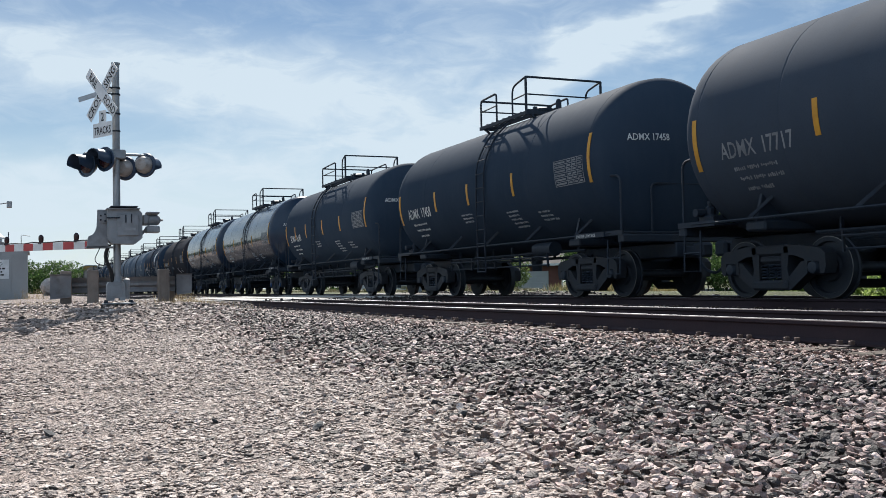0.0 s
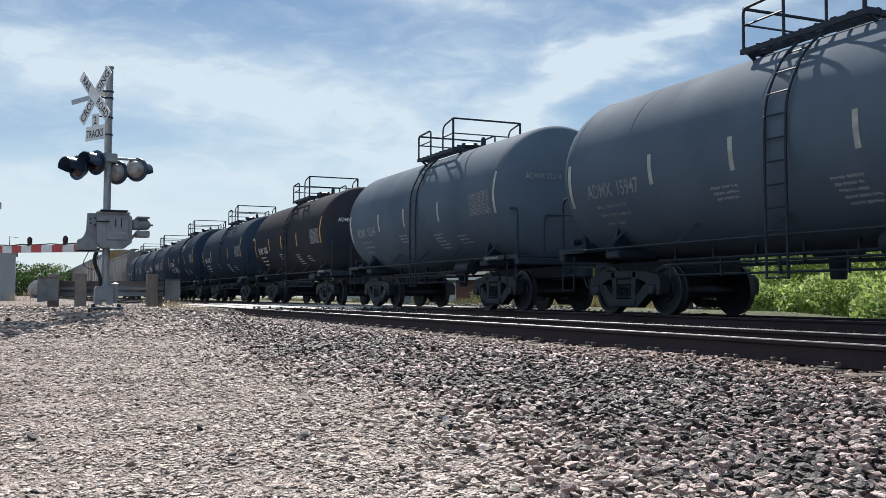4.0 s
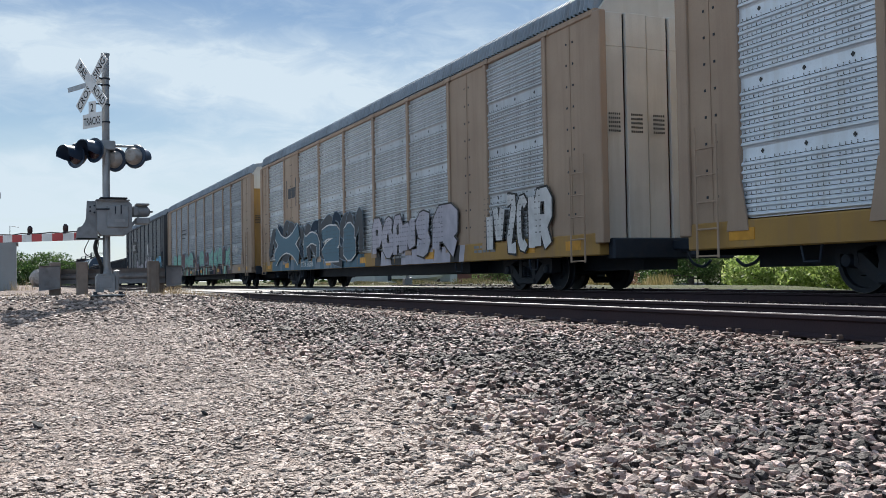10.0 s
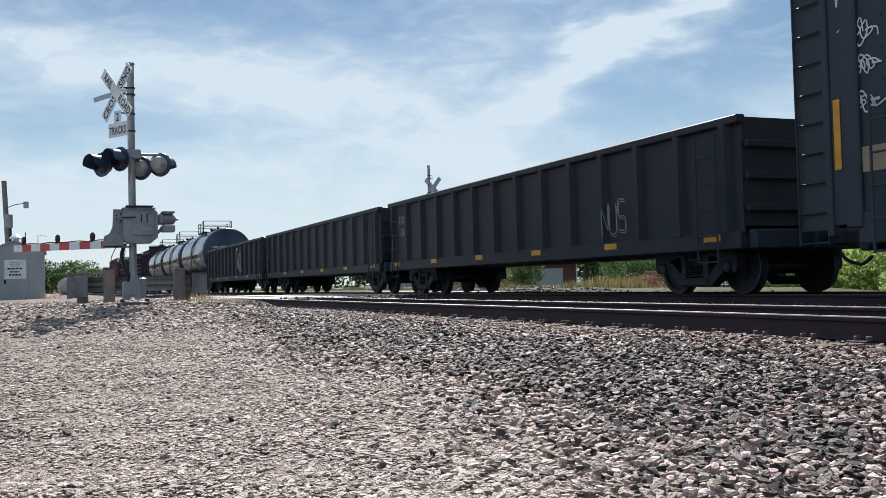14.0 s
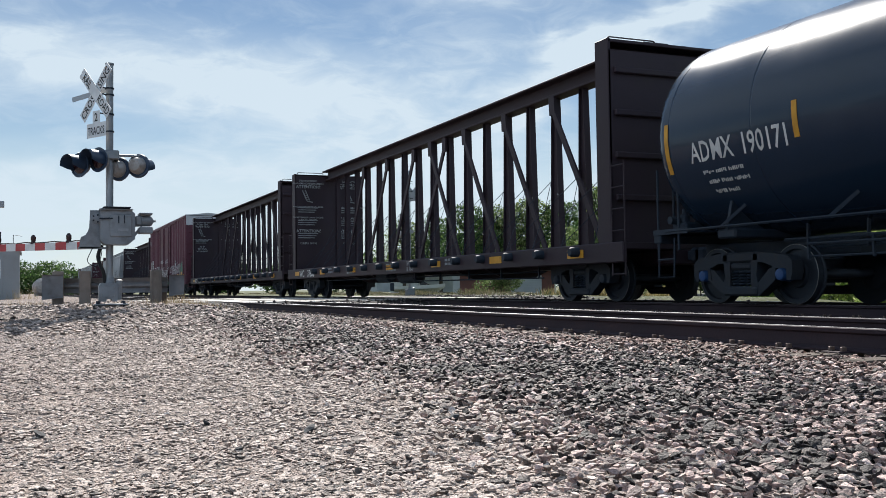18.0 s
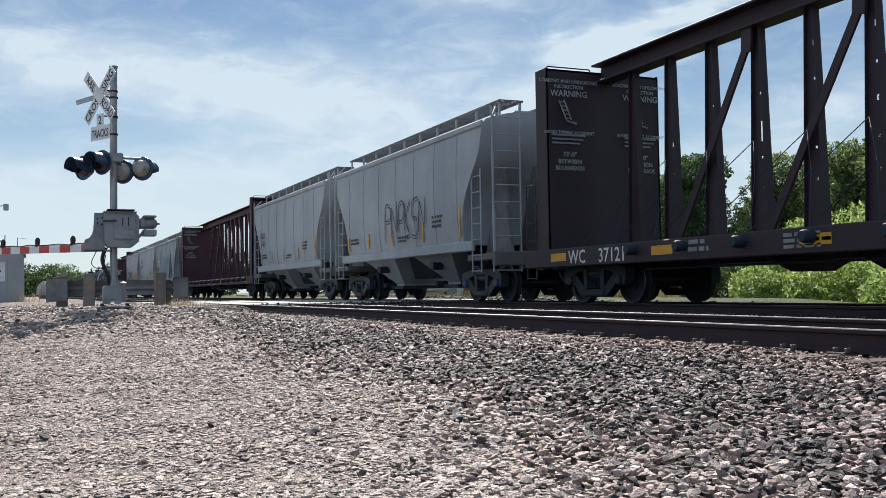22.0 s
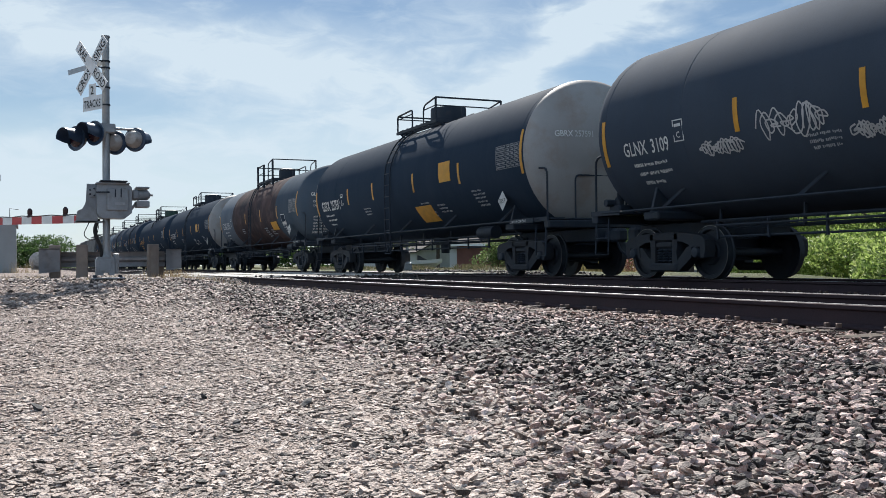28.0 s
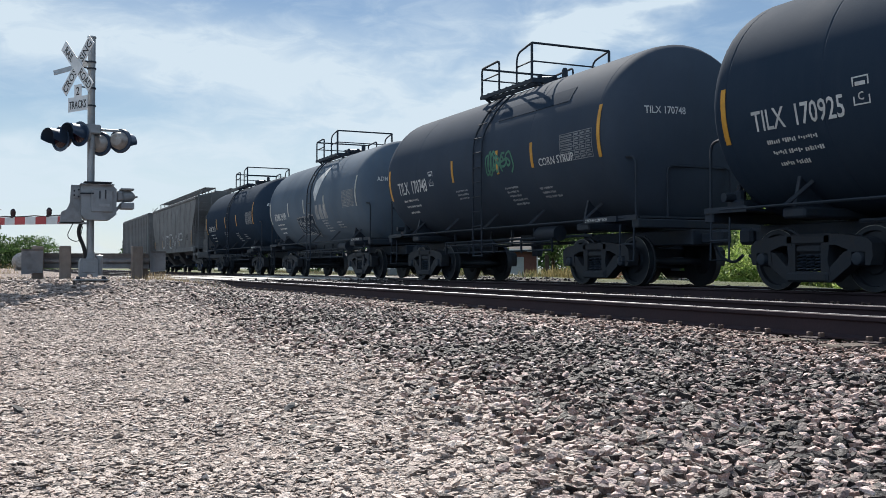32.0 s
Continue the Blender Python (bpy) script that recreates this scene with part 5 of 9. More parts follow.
def autorack(name, label, u, frame, panel, roof, tan_bays=(2, 8), sill=None, num="", ends=None, posts=None, mark=None, doors=None):
    car = thing(name, label, "auto carrier", GROUP, pose(u, YT, 0))
    Y = -1.56
    for i, (a, b) in enumerate(zip(BAYS, BAYS[1:])):
        if i in (0, 10) or i in tan_bays:
            g = Geo().box(a + 0.01, Y, 1.06, b - 0.01, Y + 0.06, 5.28, 0.012)
            sheet = part("sheet", g, frame, car)
            part("fold", Geo().box((a + b) / 2 - 0.02, Y - 0.012, 1.1, (a + b) / 2 + 0.02, Y, 5.26), frame, sheet)
            bo = Geo()
            for r in range(9):
                for dx in (-0.12, 0.12):
                    x, z = (a + b) / 2 + dx, 1.5 + r * 0.42
                    bo.box(x - 0.02, Y - 0.008, z - 0.02, x + 0.02, Y, z + 0.02)
            part("bolts", bo, STEEL, sheet)
        else:
            w = round(b - a - 0.14, 2)
            if (w, panel.name) not in PANELS:
                PANELS[(w, panel.name)] = panel_mesh(w, panel)
            if w not in PANELS:
                PANELS[w] = dots_mesh(w)
            p = part("panel", PANELS[(w, panel.name)], None, car)
            p.location = ((a + b) / 2, Y + 0.02, 1.12)
            q = part("perforation", PANELS[w], None, p)
    for k, x in enumerate(BAYS[1:-1]):
        post = part("post", Geo().box(x - 0.07, Y - 0.045, 0.95, x + 0.07, Y + 0.05, 5.3, 0.015), posts or frame, car)
        part("post_foot", Geo().prism([(x - 0.24, 0.94), (x + 0.24, 0.94), (x + 0.078, 1.75), (x - 0.078, 1.75)], Y - 0.052, Y - 0.02), posts or frame, post)
        part("post_head", Geo().box(x - 0.2, Y - 0.055, 5.2, x + 0.2, Y - 0.02, 5.31, 0.01), posts or frame, post)
    part("side_sill", Geo().box(-13.6, Y - 0.03, 0.68, 13.6, Y + 0.2, 1.1, 0.02).box(-13.6, -Y - 0.2, 0.68, 13.6, -Y + 0.03, 1.1, 0.02), sill or frame, car)
    part("top_rail", Geo().box(-13.6, Y - 0.03, 5.2, 13.6, Y + 0.08, 5.32, 0.02), frame, car)
    part("far_wall", Geo().box(-13.55, 1.5, 1.0, 13.55, 1.56, 5.3), frame, car)
    part("deck", Geo().box(-13.55, -1.5, 0.86, 13.55, 1.48, 1.04).box(-13.3, -0.4, 0.4, 13.3, 0.4, 0.86).box(-6.5, -0.9, 0.42, 6.5, 0.9, 0.8), STEEL, car)
    if "roof" not in PANELS:
        PANELS["roof"] = roof_mesh(RACK_ROOF)
    part("roof", PANELS["roof"], None, car)
    for s in (-1, 1):
        for k in range(6):
            y0 = -1.5 + k * 0.5
            leaf = part("door_leaf", Geo().box(s * 13.62, y0 + 0.02, 0.95, s * (13.66 + 0.05 * (k % 2)), y0 + 0.48, 4.6, 0.01), doors or ends or frame, car)
            part("leaf_top", Geo().box(s * 13.62, y0 + 0.02, 4.6, s * (13.66 + 0.05 * (k % 2)), y0 + 0.48, 5.25, 0.01), CREAM if doors and not ends else ends or frame, leaf, "pale upper part of the door leaf" if doors else "")
            if k < 3 and doors:
                tx = Geo()
                for r in range(5):
                    yy = y0 + 0.1
                    for q in range(6):
                        tx.box(s * 13.715, yy, 3.3 - r * 0.08, s * 13.718, yy + 0.03, 3.34 - r * 0.08)
                        yy += 0.045
                part("small_lettering", tx, DARK_INK, leaf)
        part("end_gable", Geo().prism([(-1.52, 5.25), (1.52, 5.25), (1.25, 5.62), (0, 5.76), (-1.25, 5.62)], s * 13.52, s * 13.6, "x"), CREAM if doors and not ends else ends or frame, car)
        for y in (-1, 1):
            part("corner_post", Geo().box(s * 13.5, y * 1.62, 0.9, s * 13.78, y * 1.46, 5.25, 0.02), frame, car)
        part("side_ladder", ladder_geo(Geo(), s * 12.75, s * 13.25, -1.68, 0.55, 2.6, 0.42, 0.02), frame, car)
        part("buffer_beam", Geo().box(s * 13.6, -1.4, 0.6, s * 13.8, 1.4, 1.0, 0.03), STEEL, car)
        part("coupler", coupler_geo(Geo(), s * 13.8, s), STEEL, car)
        truck(car, s * 9.9)
    if num:
        words(num, 0.2, -8.2 if not mark else mark, 0.8, flat_face(Y - 0.036), car, WHITE, "reporting_mark")
    for x in (-12.6, -9.6, -3.9, -0.2, 5.2, 10.6, 12.4):
        part("reflective_strip", quads(Geo(), [(x, 0.8, x + 0.55, 0.98)], Y - 0.032), YELLOW, car, "yellow reflective strip")
    small_text(car, [(-3.4, 0.98, 1.5, 2, 0.06), (2.4, 0.98, 1.4, 2, 0.06), (8.2, 0.98, 1.4, 2, 0.06)], Y - 0.031)
    st = Geo()
    for x in (-11.0, -7.2, 7.2, 11.0):
        st.tube([(x - 0.2, Y + 0.02, 0.72), (x - 0.14, Y + 0.02, 0.45), (x + 0.14, Y + 0.02, 0.45), (x + 0.2, Y + 0.02, 0.72)], 0.02, 5)
    part("tie_down_step", st, STEEL, car)
    return car


def gondola(name, label, u, L, top=2.72, mark="", num="", n=14):
    car = thing(name, label, "gondola car", GROUP, pose(u, YT, 0))
    e = L / 2
    part("near_wall", Geo().box(-e, -1.46, 0.95, e, -1.42, top), GOND, car)
    part("far_wall", Geo().box(-e, 1.42, 0.95, e, 1.46, top), GOND, car)
    part("floor", Geo().box(-e, -1.42, 1.0, e, 1.42, 1.08).box(-e - 0.3, -0.3, 0.7, e + 0.3, 0.3, 1.0, 0.02), STEEL, car)
    part("top_chord", Geo().box(-e - 0.02, -1.56, top - 0.04, e + 0.02, -1.38, top + 0.1, 0.02).box(-e - 0.02, 1.38, top - 0.04, e + 0.02, 1.56, top + 0.1, 0.02), GOND, car)
    part("side_sill", Geo().box(-e, -1.54, 0.72, e, -1.36, 1.0, 0.02).box(-e, 1.36, 0.72, e, 1.54, 1.0, 0.02), GOND, car)
    rib = Geo().prism([(-0.13, -1.44), (-0.07, -1.57), (0.07, -1.57), (0.13, -1.44)], 0.98, top - 0.02, "z").mesh("side_post", GOND)
    for k in range(n):
        p = part("side_post", rib, None, car)
        p.location = (-e + 0.35 + (L - 0.7) * k / (n - 1), 0, 0)
    for s in (-1, 1):
        w = part("end_wall", Geo().box(s * (e - 0.06), -1.42, 0.95, s * e, 1.42, top + 0.06), GOND, car)
        for z in (1.3, 1.8, 2.3):
            part("end_rib", Geo().box(s * e, -1.42, z, s * (e + 0.09), 1.42, z + 0.12, 0.02), GOND, w)
        part("side_ladder", ladder_geo(Geo(), s * (e - 0.95), s * (e - 0.45), -1.62, 0.5, top - 0.15, 0.42, 0.018), STEEL, car)
        part("buffer_beam", Geo().box(s * (e + 0.02), -1.4, 0.72, s * (e + 0.2), 1.4, 1.02, 0.02), STEEL, car)
        part("coupler", coupler_geo(Geo(), s * (e + 0.15), s), STEEL, car)
        truck(car, s * (e - 1.75))
    for k in range(6):
        x = -e + 0.5 + (L - 1.4) * k / 5
        part("reflective_strip", quads(Geo(), [(x, 0.86, x + 0.42, 0.97)], -1.54), YELLOW, car, "yellow reflective strip")
    if mark:
        words(mark, 0.24, -e + 0.75, 2.12, flat_face(-1.468), car, FADED, "reporting_mark")
        words(num, 0.24, -e + 0.75, 1.75, flat_face(-1.468), car, FADED, "reporting_mark")
    return car


def beam_post(top, paint, slot):
    """A tapered post: a pierced web between two edge flanges."""
    holes = [(1.95, 2.02), (2.45, 2.5), slot or (3.0, 3.09), (3.55, 3.6), (4.1, 4.2)]
    zs = [1.1] + [z for h in holes for z in h] + [top]
    g = Geo()
    rows = []
    for z in zs:
        w, h, k = 0.21 + (0.075 - 0.21) * (z - 1.1) / (top - 1.1), 0.024, len(g.v)
        g.v += [(x, y, z) for y in (-0.008, 0.008) for x in (-w, 0.03 - h, 0.03 + h, w)]
        g.v += [(s * (w + d), y, z) for s in (-1, 1) for d, y in ((0.012, -0.075), (0.012, 0.075), (0.0, 0.075), (0.0, -0.075))]
        rows.append(k)
    for r, (a, b) in enumerate(zip(rows, rows[1:])):
        for c in range(3):
            if c == 1 and r % 2:
                continue
            g.f += [(a + c, a + c + 1, b + c + 1, b + c), (a + 5 + c, a + 4 + c, b + 4 + c, b + 5 + c)]
        if r % 2:
            g.f += [(a + 1, b + 1, b + 5, a + 5), (a + 2, a + 6, b + 6, b + 2)]
        for m, (e, d) in ((8, (0, 4)), (12, (3, 7))):
            ring = [m, m + 1, m + 2, d, None, e, m + 3, m]
            for p, q in zip(ring, ring[1:]):
                if p is not None and q is not None:
                    g.f.append((a + p, a + q, b + q, b + p))
    return g.mesh("post", paint, 25)


def centre_beam(name, label, u, paint, lines, mark="", num=""):
    """A centre-beam flat car with a bulkhead at either end."""
    car = thing(name, label, "flat car", GROUP, pose(u, YT, 0))
    e, B, W, top = 12.05, 11.12, 1.42, 4.95
    part("deck", Geo().box(-e, -W, 0.98, e, W, 1.1, 0.01).box(-e, -0.35, 0.7, e, 0.35, 0.98, 0.02), paint, car)
    for y in (-1, 1):
        part("side_sill", Geo().box(-e, y * (W - 0.02), 0.74, e, y * (W + 0.08), 1.12, 0.02), paint, car)
    for s in (-1, 1):
        bh = part("bulkhead", Geo().box(s * B, -W, 1.1, s * (B + 0.05), W, top, 0.01), paint, car)
        part("back_sheet", Geo().box(s * (B + 0.4), -W, 1.1, s * (B + 0.45), W, top - 0.2, 0.01), paint, bh)
        for y in (-1, 1):
            part("side_channel", Geo().box(s * B, y * (W + 0.01), 1.1, s * (B + 0.45), y * (W - 0.06), top + 0.02, 0.015), paint, bh)
        part("cap_plate", Geo().box(s * B, -W, top - 0.06, s * (B + 0.45), W, top, 0.01), paint, bh)
        for z in (1.9, 2.7, 3.5, 4.3):
            part("end_rib", Geo().box(s * (B + 0.45), -W + 0.1, z, s * (B + 0.53), W - 0.1, z + 0.12, 0.02), paint, bh)
        rail = Geo().tube(bent([(s * (B + 0.22), -W + 0.15, top), (s * (B + 0.22), -W + 0.15, top + 0.1), (s * (B + 0.22), -0.2, top + 0.1), (s * (B + 0.22), -0.2, top)], 0.05), 0.014, 5)
        part("grab_rail", rail, paint, bh)
        part("side_ladder", ladder_geo(Geo(), s * (B + 0.5), s * (B + 0.92), -W - 0.02, 0.5, 2.6, 0.4, 0.017), paint, car)
        part("coupler", coupler_geo(Geo(), s * e, s), STEEL, car)
        truck(car, s * 9.9)
    # the beam in the middle: posts that widen downward, braces, the deep top chord
    tc = Geo().box(-B, -0.30, top + 0.1, B, 0.30, top + 0.15, 0.01).box(-B, -0.05, top - 0.2, B, 0.05, top + 0.1).box(-B, -0.2, top - 0.24, B, 0.2, top - 0.19, 0.01)
    part("top_chord", tc, paint, car)
    plain, slotted = beam_post(top - 0.22, paint, ()), beam_post(top - 0.22, paint, (2.75, 3.1))
    xs = [0.445 + 1.225 * (k - 8.5) for k in range(18)]
    for k, x in enumerate(xs):
        p = part("post", slotted if k % 5 == 3 else plain, None, car)
        p.location = (x, 0, 0)
    # each brace spans two bays and rises towards the middle, where the last pair crosses
    for a, c in [(xs[k] + 0.24, xs[k + 2] - 0.12) for k in (1, 3, 5, 7)] + [(xs[k] - 0.24, xs[k - 2] + 0.12) for k in (16, 14, 12, 10)]:
        s = 1 if c > a else -1
        y = -0.12 - 0.05 * (s < 0)
        g = Geo().bar((a, y, 1.12), (c, y, 4.45), 0.15, 0.05, (0, 1, 0)).bar((c - s * 0.03, y, 4.3), (c, y, top - 0.23), 0.24, 0.06, (0, 1, 0))
        part("brace", g, paint, car)
    cb = Geo()
    for k in range(0, 17, 1):
        for a, c in ((xs[k], xs[k + 1]), (xs[k + 1], xs[k])):
            cb.tube([(a, -1.36, 1.14), ((a + c) / 2, -0.7, 2.0), (c, -0.16, 2.75)], 0.008, 4)
    part("tie_cable", cb, STEEL, car, "thin slack steel tie cables")
    wn = Geo().lathe([(-0.16, 0.075), (-0.12, 0.095), (0.1, 0.095), (0.12, 0.06)], 12, "y").mesh("winch", STEEL)
    for k in range(14):
        p = part("winch", wn, None, car)
        p.location = (-7.9 + 18.4 * k / 13, -W - 0.12, 0.98)
    for k in range(7):
        x = -10.9 + k * 3.5
        part("reflective_strip", quads(Geo(), [(x, 0.86, x + 0.6, 1.02)], -W - 0.081), YELLOW, car, "yellow reflective strip")
    if mark:
        words(mark, 0.26, -10.2, 0.8, flat_face(-W - 0.086), car, WHITE, "reporting_mark")
        words(num, 0.26, -9.1, 0.8, flat_face(-W - 0.086), car, WHITE, "reporting_mark")
    small_text(car, [(-6.6, 1.0, 0.8, 2, 0.07), (-4.2, 1.0, 0.9, 3, 0.05), (-0.4, 1.0, 0.9, 3, 0.05), (4.0, 1.0, 0.9, 2, 0.06)], -W - 0.083, FADED)
    for text, x, z in (("IH 11-7", 1.3, 0.96), ("IL 73-0", 1.3, 0.8)):
        words(text, 0.12, x, z, flat_face(-W - 0.086), car, STENCIL, "lettering")
    for k in (-5.2, -3.4, 3.4, 5.2):
        part("cross_bearer", Geo().prism([(-W, 0.98), (W, 0.98), (0.4, 0.52), (-0.4, 0.52)], k - 0.05, k + 0.05, "x"), paint, car)
    part("brake_cylinder", Geo().lathe([(-3.0, 0.16), (-2.0, 0.16), (-1.95, 0.08), (-1.6, 0.04)], 14, "x", (0, -0.75, 0.68)), STEEL, car)
    part("brake_reservoir", Geo().lathe([(-0.9, 0.1), (-0.8, 0.2), (0.5, 0.2), (0.6, 0.1)], 14, "x", (0, -0.8, 0.66)), STEEL, car)
    part("brake_pipe", Geo().tube([(-8.2, -1.05, 0.64), (8.4, -1.05, 0.64)], 0.022, 6), STEEL, car)
    part("slack_rod", Geo().tube([(1.2, -1.2, 0.52), (8.6, -1.2, 0.50)], 0.018, 6), STEEL, car)
    for k in (1.2, 3.0, 4.8, 6.6, 8.4):
        part("rod_hanger", Geo().bar((k, -1.2, 0.50), (k, -1.2, 0.78), 0.03, 0.04), STEEL, car)
    # warnings on the inner face of the rear bulkhead, one on either side of the beam
    for y in (-0.9, 0.9):
        def face(a, z, y=y):
            return (-B + 0.055, y + a, z)
        z = top - 0.22
        for text, h in lines:
            if text == "-":
                g = Geo()
                for r in range(3):
                    g.box(-B + 0.05, y - 0.42, z - r * 0.085, -B + 0.056, y + 0.40 - 0.07 * r, z - r * 0.085 + 0.035)
                part("small_lettering", g, FADED, car)
                z -= 0.34
            elif text == "*":
                g = Geo().tube([(-B + 0.056, y - 0.12, z), (-B + 0.056, y + 0.05, z - 0.42)], 0.02, 4).tube([(-B + 0.056, y - 0.24, z - 0.02), (-B + 0.056, y - 0.06, z - 0.44)], 0.02, 4)
                for r in range(5):
                    g.bar((-B + 0.056, y - 0.22 + 0.034 * r, z - 0.05 - r * 0.085), (-B + 0.056, y - 0.11 + 0.034 * r, z - 0.05 - r * 0.085), 0.02, 0.02)
                g.bar((-B + 0.056, y - 0.05, z - 0.45), (-B + 0.056, y + 0.18, z - 0.5), 0.03, 0.04)
                part("pictogram", g, FADED, car, "pale pictogram of a toppling stack")
                z -= 0.66
            else:
                words(text, h, 0, z - h, face, car, STENCIL, "warning_text", True)
                z -= h * 1.55
    return car


def boxcar(name, label, u, L, paint, top=5.42, end_band=None, n_rib=24, doors=True):
    car = thing(name, label, "boxcar", GROUP, pose(u, YT, 0))
    e, W = L / 2, 1.5
    part("body", Geo().box(-e, -W, 0.95, e, W, top - 0.08, 0.02), paint, car)
    roof = Geo()
    roof.prism([(-W - 0.03, top - 0.1), (W + 0.03, top - 0.1), (W + 0.03, top - 0.04), (0, top + 0.12), (-W - 0.03, top - 0.04)], -e, e, "x")
    for k in range(18):
        x = -e + 0.4 + (L - 0.8) * k / 17
        roof.box(x - 0.05, -W, top - 0.04, x + 0.05, W, top + 0.02)
    part("roof", roof, BOXTOP if end_band else paint, car)
    part("side_sill", Geo().box(-e, -W - 0.05, 0.78, e, -W + 0.1, 1.08, 0.02).box(-e, W - 0.1, 0.78, e, W + 0.05, 1.08, 0.02).box(-e, -0.35, 0.7, e, 0.35, 0.96), paint, car)
    part("eave", Geo().box(-e, -W - 0.05, top - 0.2, e, -W + 0.02, top - 0.06, 0.01), paint, car)
    rib = Geo().prism([(-0.1, -W), (-0.055, -W - 0.055), (0.055, -W - 0.055), (0.1, -W)], 1.06, top - 0.18, "z").mesh("side_rib", paint)
    for k in range(n_rib):
        x = -e + 0.12 + (L - 0.24) * k / (n_rib - 1)
        if not doors or abs(x + 0.28) > 2.65:
            p = part("side_rib", rib, None, car)
            p.location = (x, 0, 0)
    if doors:
        for x0, x1 in ((-2.86, -0.30), (-0.26, 2.3)):
            d = Geo().box(x0, -W - 0.07, 1.2, x1, -W - 0.02, top - 0.3, 0.015)
            door = part("door", d, paint, car)
            for k in range(5):
                z = 1.5 + k * 0.78
                part("door_rib", Geo().box(x0 + 0.05, -W - 0.105, z, x1 - 0.05, -W - 0.065, z + 0.07, 0.015), paint, door)
            bar = Geo()
            for x in (x0 + 0.3, x1 - 0.3):
                bar.tube([(x, -W - 0.14, 1.15), (x, -W - 0.14, top - 0.4)], 0.028, 6)
            part("lock_bar", bar, paint, door)
        part("door_track", Geo().box(-6.2, -W - 0.13, 1.1, 5.4, -W - 0.05, 1.18, 0.01).box(-6.2, -W - 0.11, top - 0.3, 5.4, -W - 0.05, top - 0.24, 0.01), paint, car)
    for s in (-1, 1):
        wall = part("end_wall", Geo().box(s * (e - 0.02), -W, 0.9, s * (e + 0.02), W, top - 0.7), paint, car)
        for z in (1.4, 2.1, 2.8, 3.5, 4.2):
            if z < top - 1.0:
                part("end_rib", Geo().box(s * e, -W + 0.1, z, s * (e + 0.07), W - 0.1, z + 0.35, 0.05), paint, wall)
        if end_band:
            part("end_band", Geo().box(s * (e - 0.02), -W, top - 0.7, s * (e + 0.03), W, top - 0.06).prism([(-W, top - 0.1), (W, top - 0.1), (0, top + 0.1)], s * (e - 0.02), s * (e + 0.03), "x"), end_band, car, "pale grey band at the top of the end")
        part("side_ladder", ladder_geo(Geo(), s * (e - 0.72), s * (e - 0.24), -W - 0.11, 0.5, 2.75, 0.42, 0.019), paint, car)
        part("end_ladder", ladder_geo(Geo(), -1.4, -0.95, s * (e + 0.14), 0.6, 2.75, 0.42, 0.019, "y"), paint, car)
        part("coupler", coupler_geo(Geo(), s * (e + 0.15), s), STEEL, car)
        truck(car, s * (e - 2.3))
    for x in (-8.9, -7.7, -6.2, -3.6, 3.2, 6.6, 8.6):
        if abs(x) < e - 0.3:
            part("reflective_strip", quads(Geo(), [(x - 0.22, 1.3, x + 0.22, 1.46)], -W - 0.05), YELLOW, car, "yellow reflective strip")
    return car


# ---- the train, from front to rear; u is the place of a car's middle at 0 s ----
RUSTY = mat("rust-brown tank section", (0.082, 0.054, 0.052), (0.046, 0.042, 0.048), 0.8, 0, 0.8, 40, 0.1, dirt=(0.15, 0.105, 0.095), dirt_amount=0.6, streak=(0.045, 0.04, 0.045), streak_amount=0.7, spec=0.05)
SILVERBLUE = mat("faded silver-blue tank paint", (0.105, 0.135, 0.172), (0.085, 0.112, 0.146), 0.8, 0, 0.6, 50, 0.05, streak=(0.12, 0.125, 0.13), streak_amount=0.3, spec=0.03)
PALE_SECTION = mat("pale blue-grey tank section", (0.15, 0.175, 0.205), (0.12, 0.145, 0.175), 0.8, 0, 0.7, 40, 0.05, streak=(0.13, 0.115, 0.11), streak_amount=0.3, spec=0.03)
BLUEGREY = mat("blue-grey tank paint", (0.066, 0.088, 0.114), (0.052, 0.071, 0.095), 0.8, 0, 0.7, 40, 0.05, streak=(0.08, 0.085, 0.095), streak_amount=0.3, spec=0.03)
PALE_HEAD = mat("pale grey tank end", (0.29, 0.28, 0.27), (0.235, 0.225, 0.215), 0.55, 0, 0.7, 40, 0.05, dirt=(0.2, 0.13, 0.09), dirt_amount=0.4)
GRAPHITE = mat("graphite tank paint", (0.046, 0.060, 0.082), (0.056, 0.070, 0.092), 0.8, 0, 0.6, 50, 0.05, streak=(0.05, 0.056, 0.064), streak_amount=0.2, spec=0.03)
SILVER_INK = mat("silver spray paint", (0.5, 0.5, 0.5), (0.4, 0.4, 0.4), 0.5, 0.2, 3, 40, 0.05)
LILAC = mat("lilac spray paint", (0.42, 0.40, 0.46), (0.34, 0.33, 0.38), 0.6, 0, 3, 40, 0.05)
PURPLE = mat("dark purple spray paint", (0.045, 0.03, 0.06), (0.06, 0.04, 0.07), 0.6, 0, 3, 40, 0.05)
TEAL = mat("steel-blue spray paint", (0.045, 0.11, 0.16), (0.06, 0.13, 0.18), 0.6, 0, 3, 40, 0.05)
MINT = mat("mint spray paint", (0.22, 0.46, 0.38), (0.17, 0.38, 0.32), 0.6, 0, 3, 40, 0.05)
WINE = mat("wine-red spray paint", (0.13, 0.06, 0.075), (0.10, 0.05, 0.06), 0.6, 0, 3, 40, 0.05)
SKYBLUE = mat("sky-blue spray paint", (0.14, 0.42, 0.62), (0.12, 0.34, 0.52), 0.6, 0, 3, 40, 0.05)
OLIVE = mat("olive spray paint", (0.10, 0.12, 0.05), (0.08, 0.09, 0.045), 0.6, 0, 3, 40, 0.05)
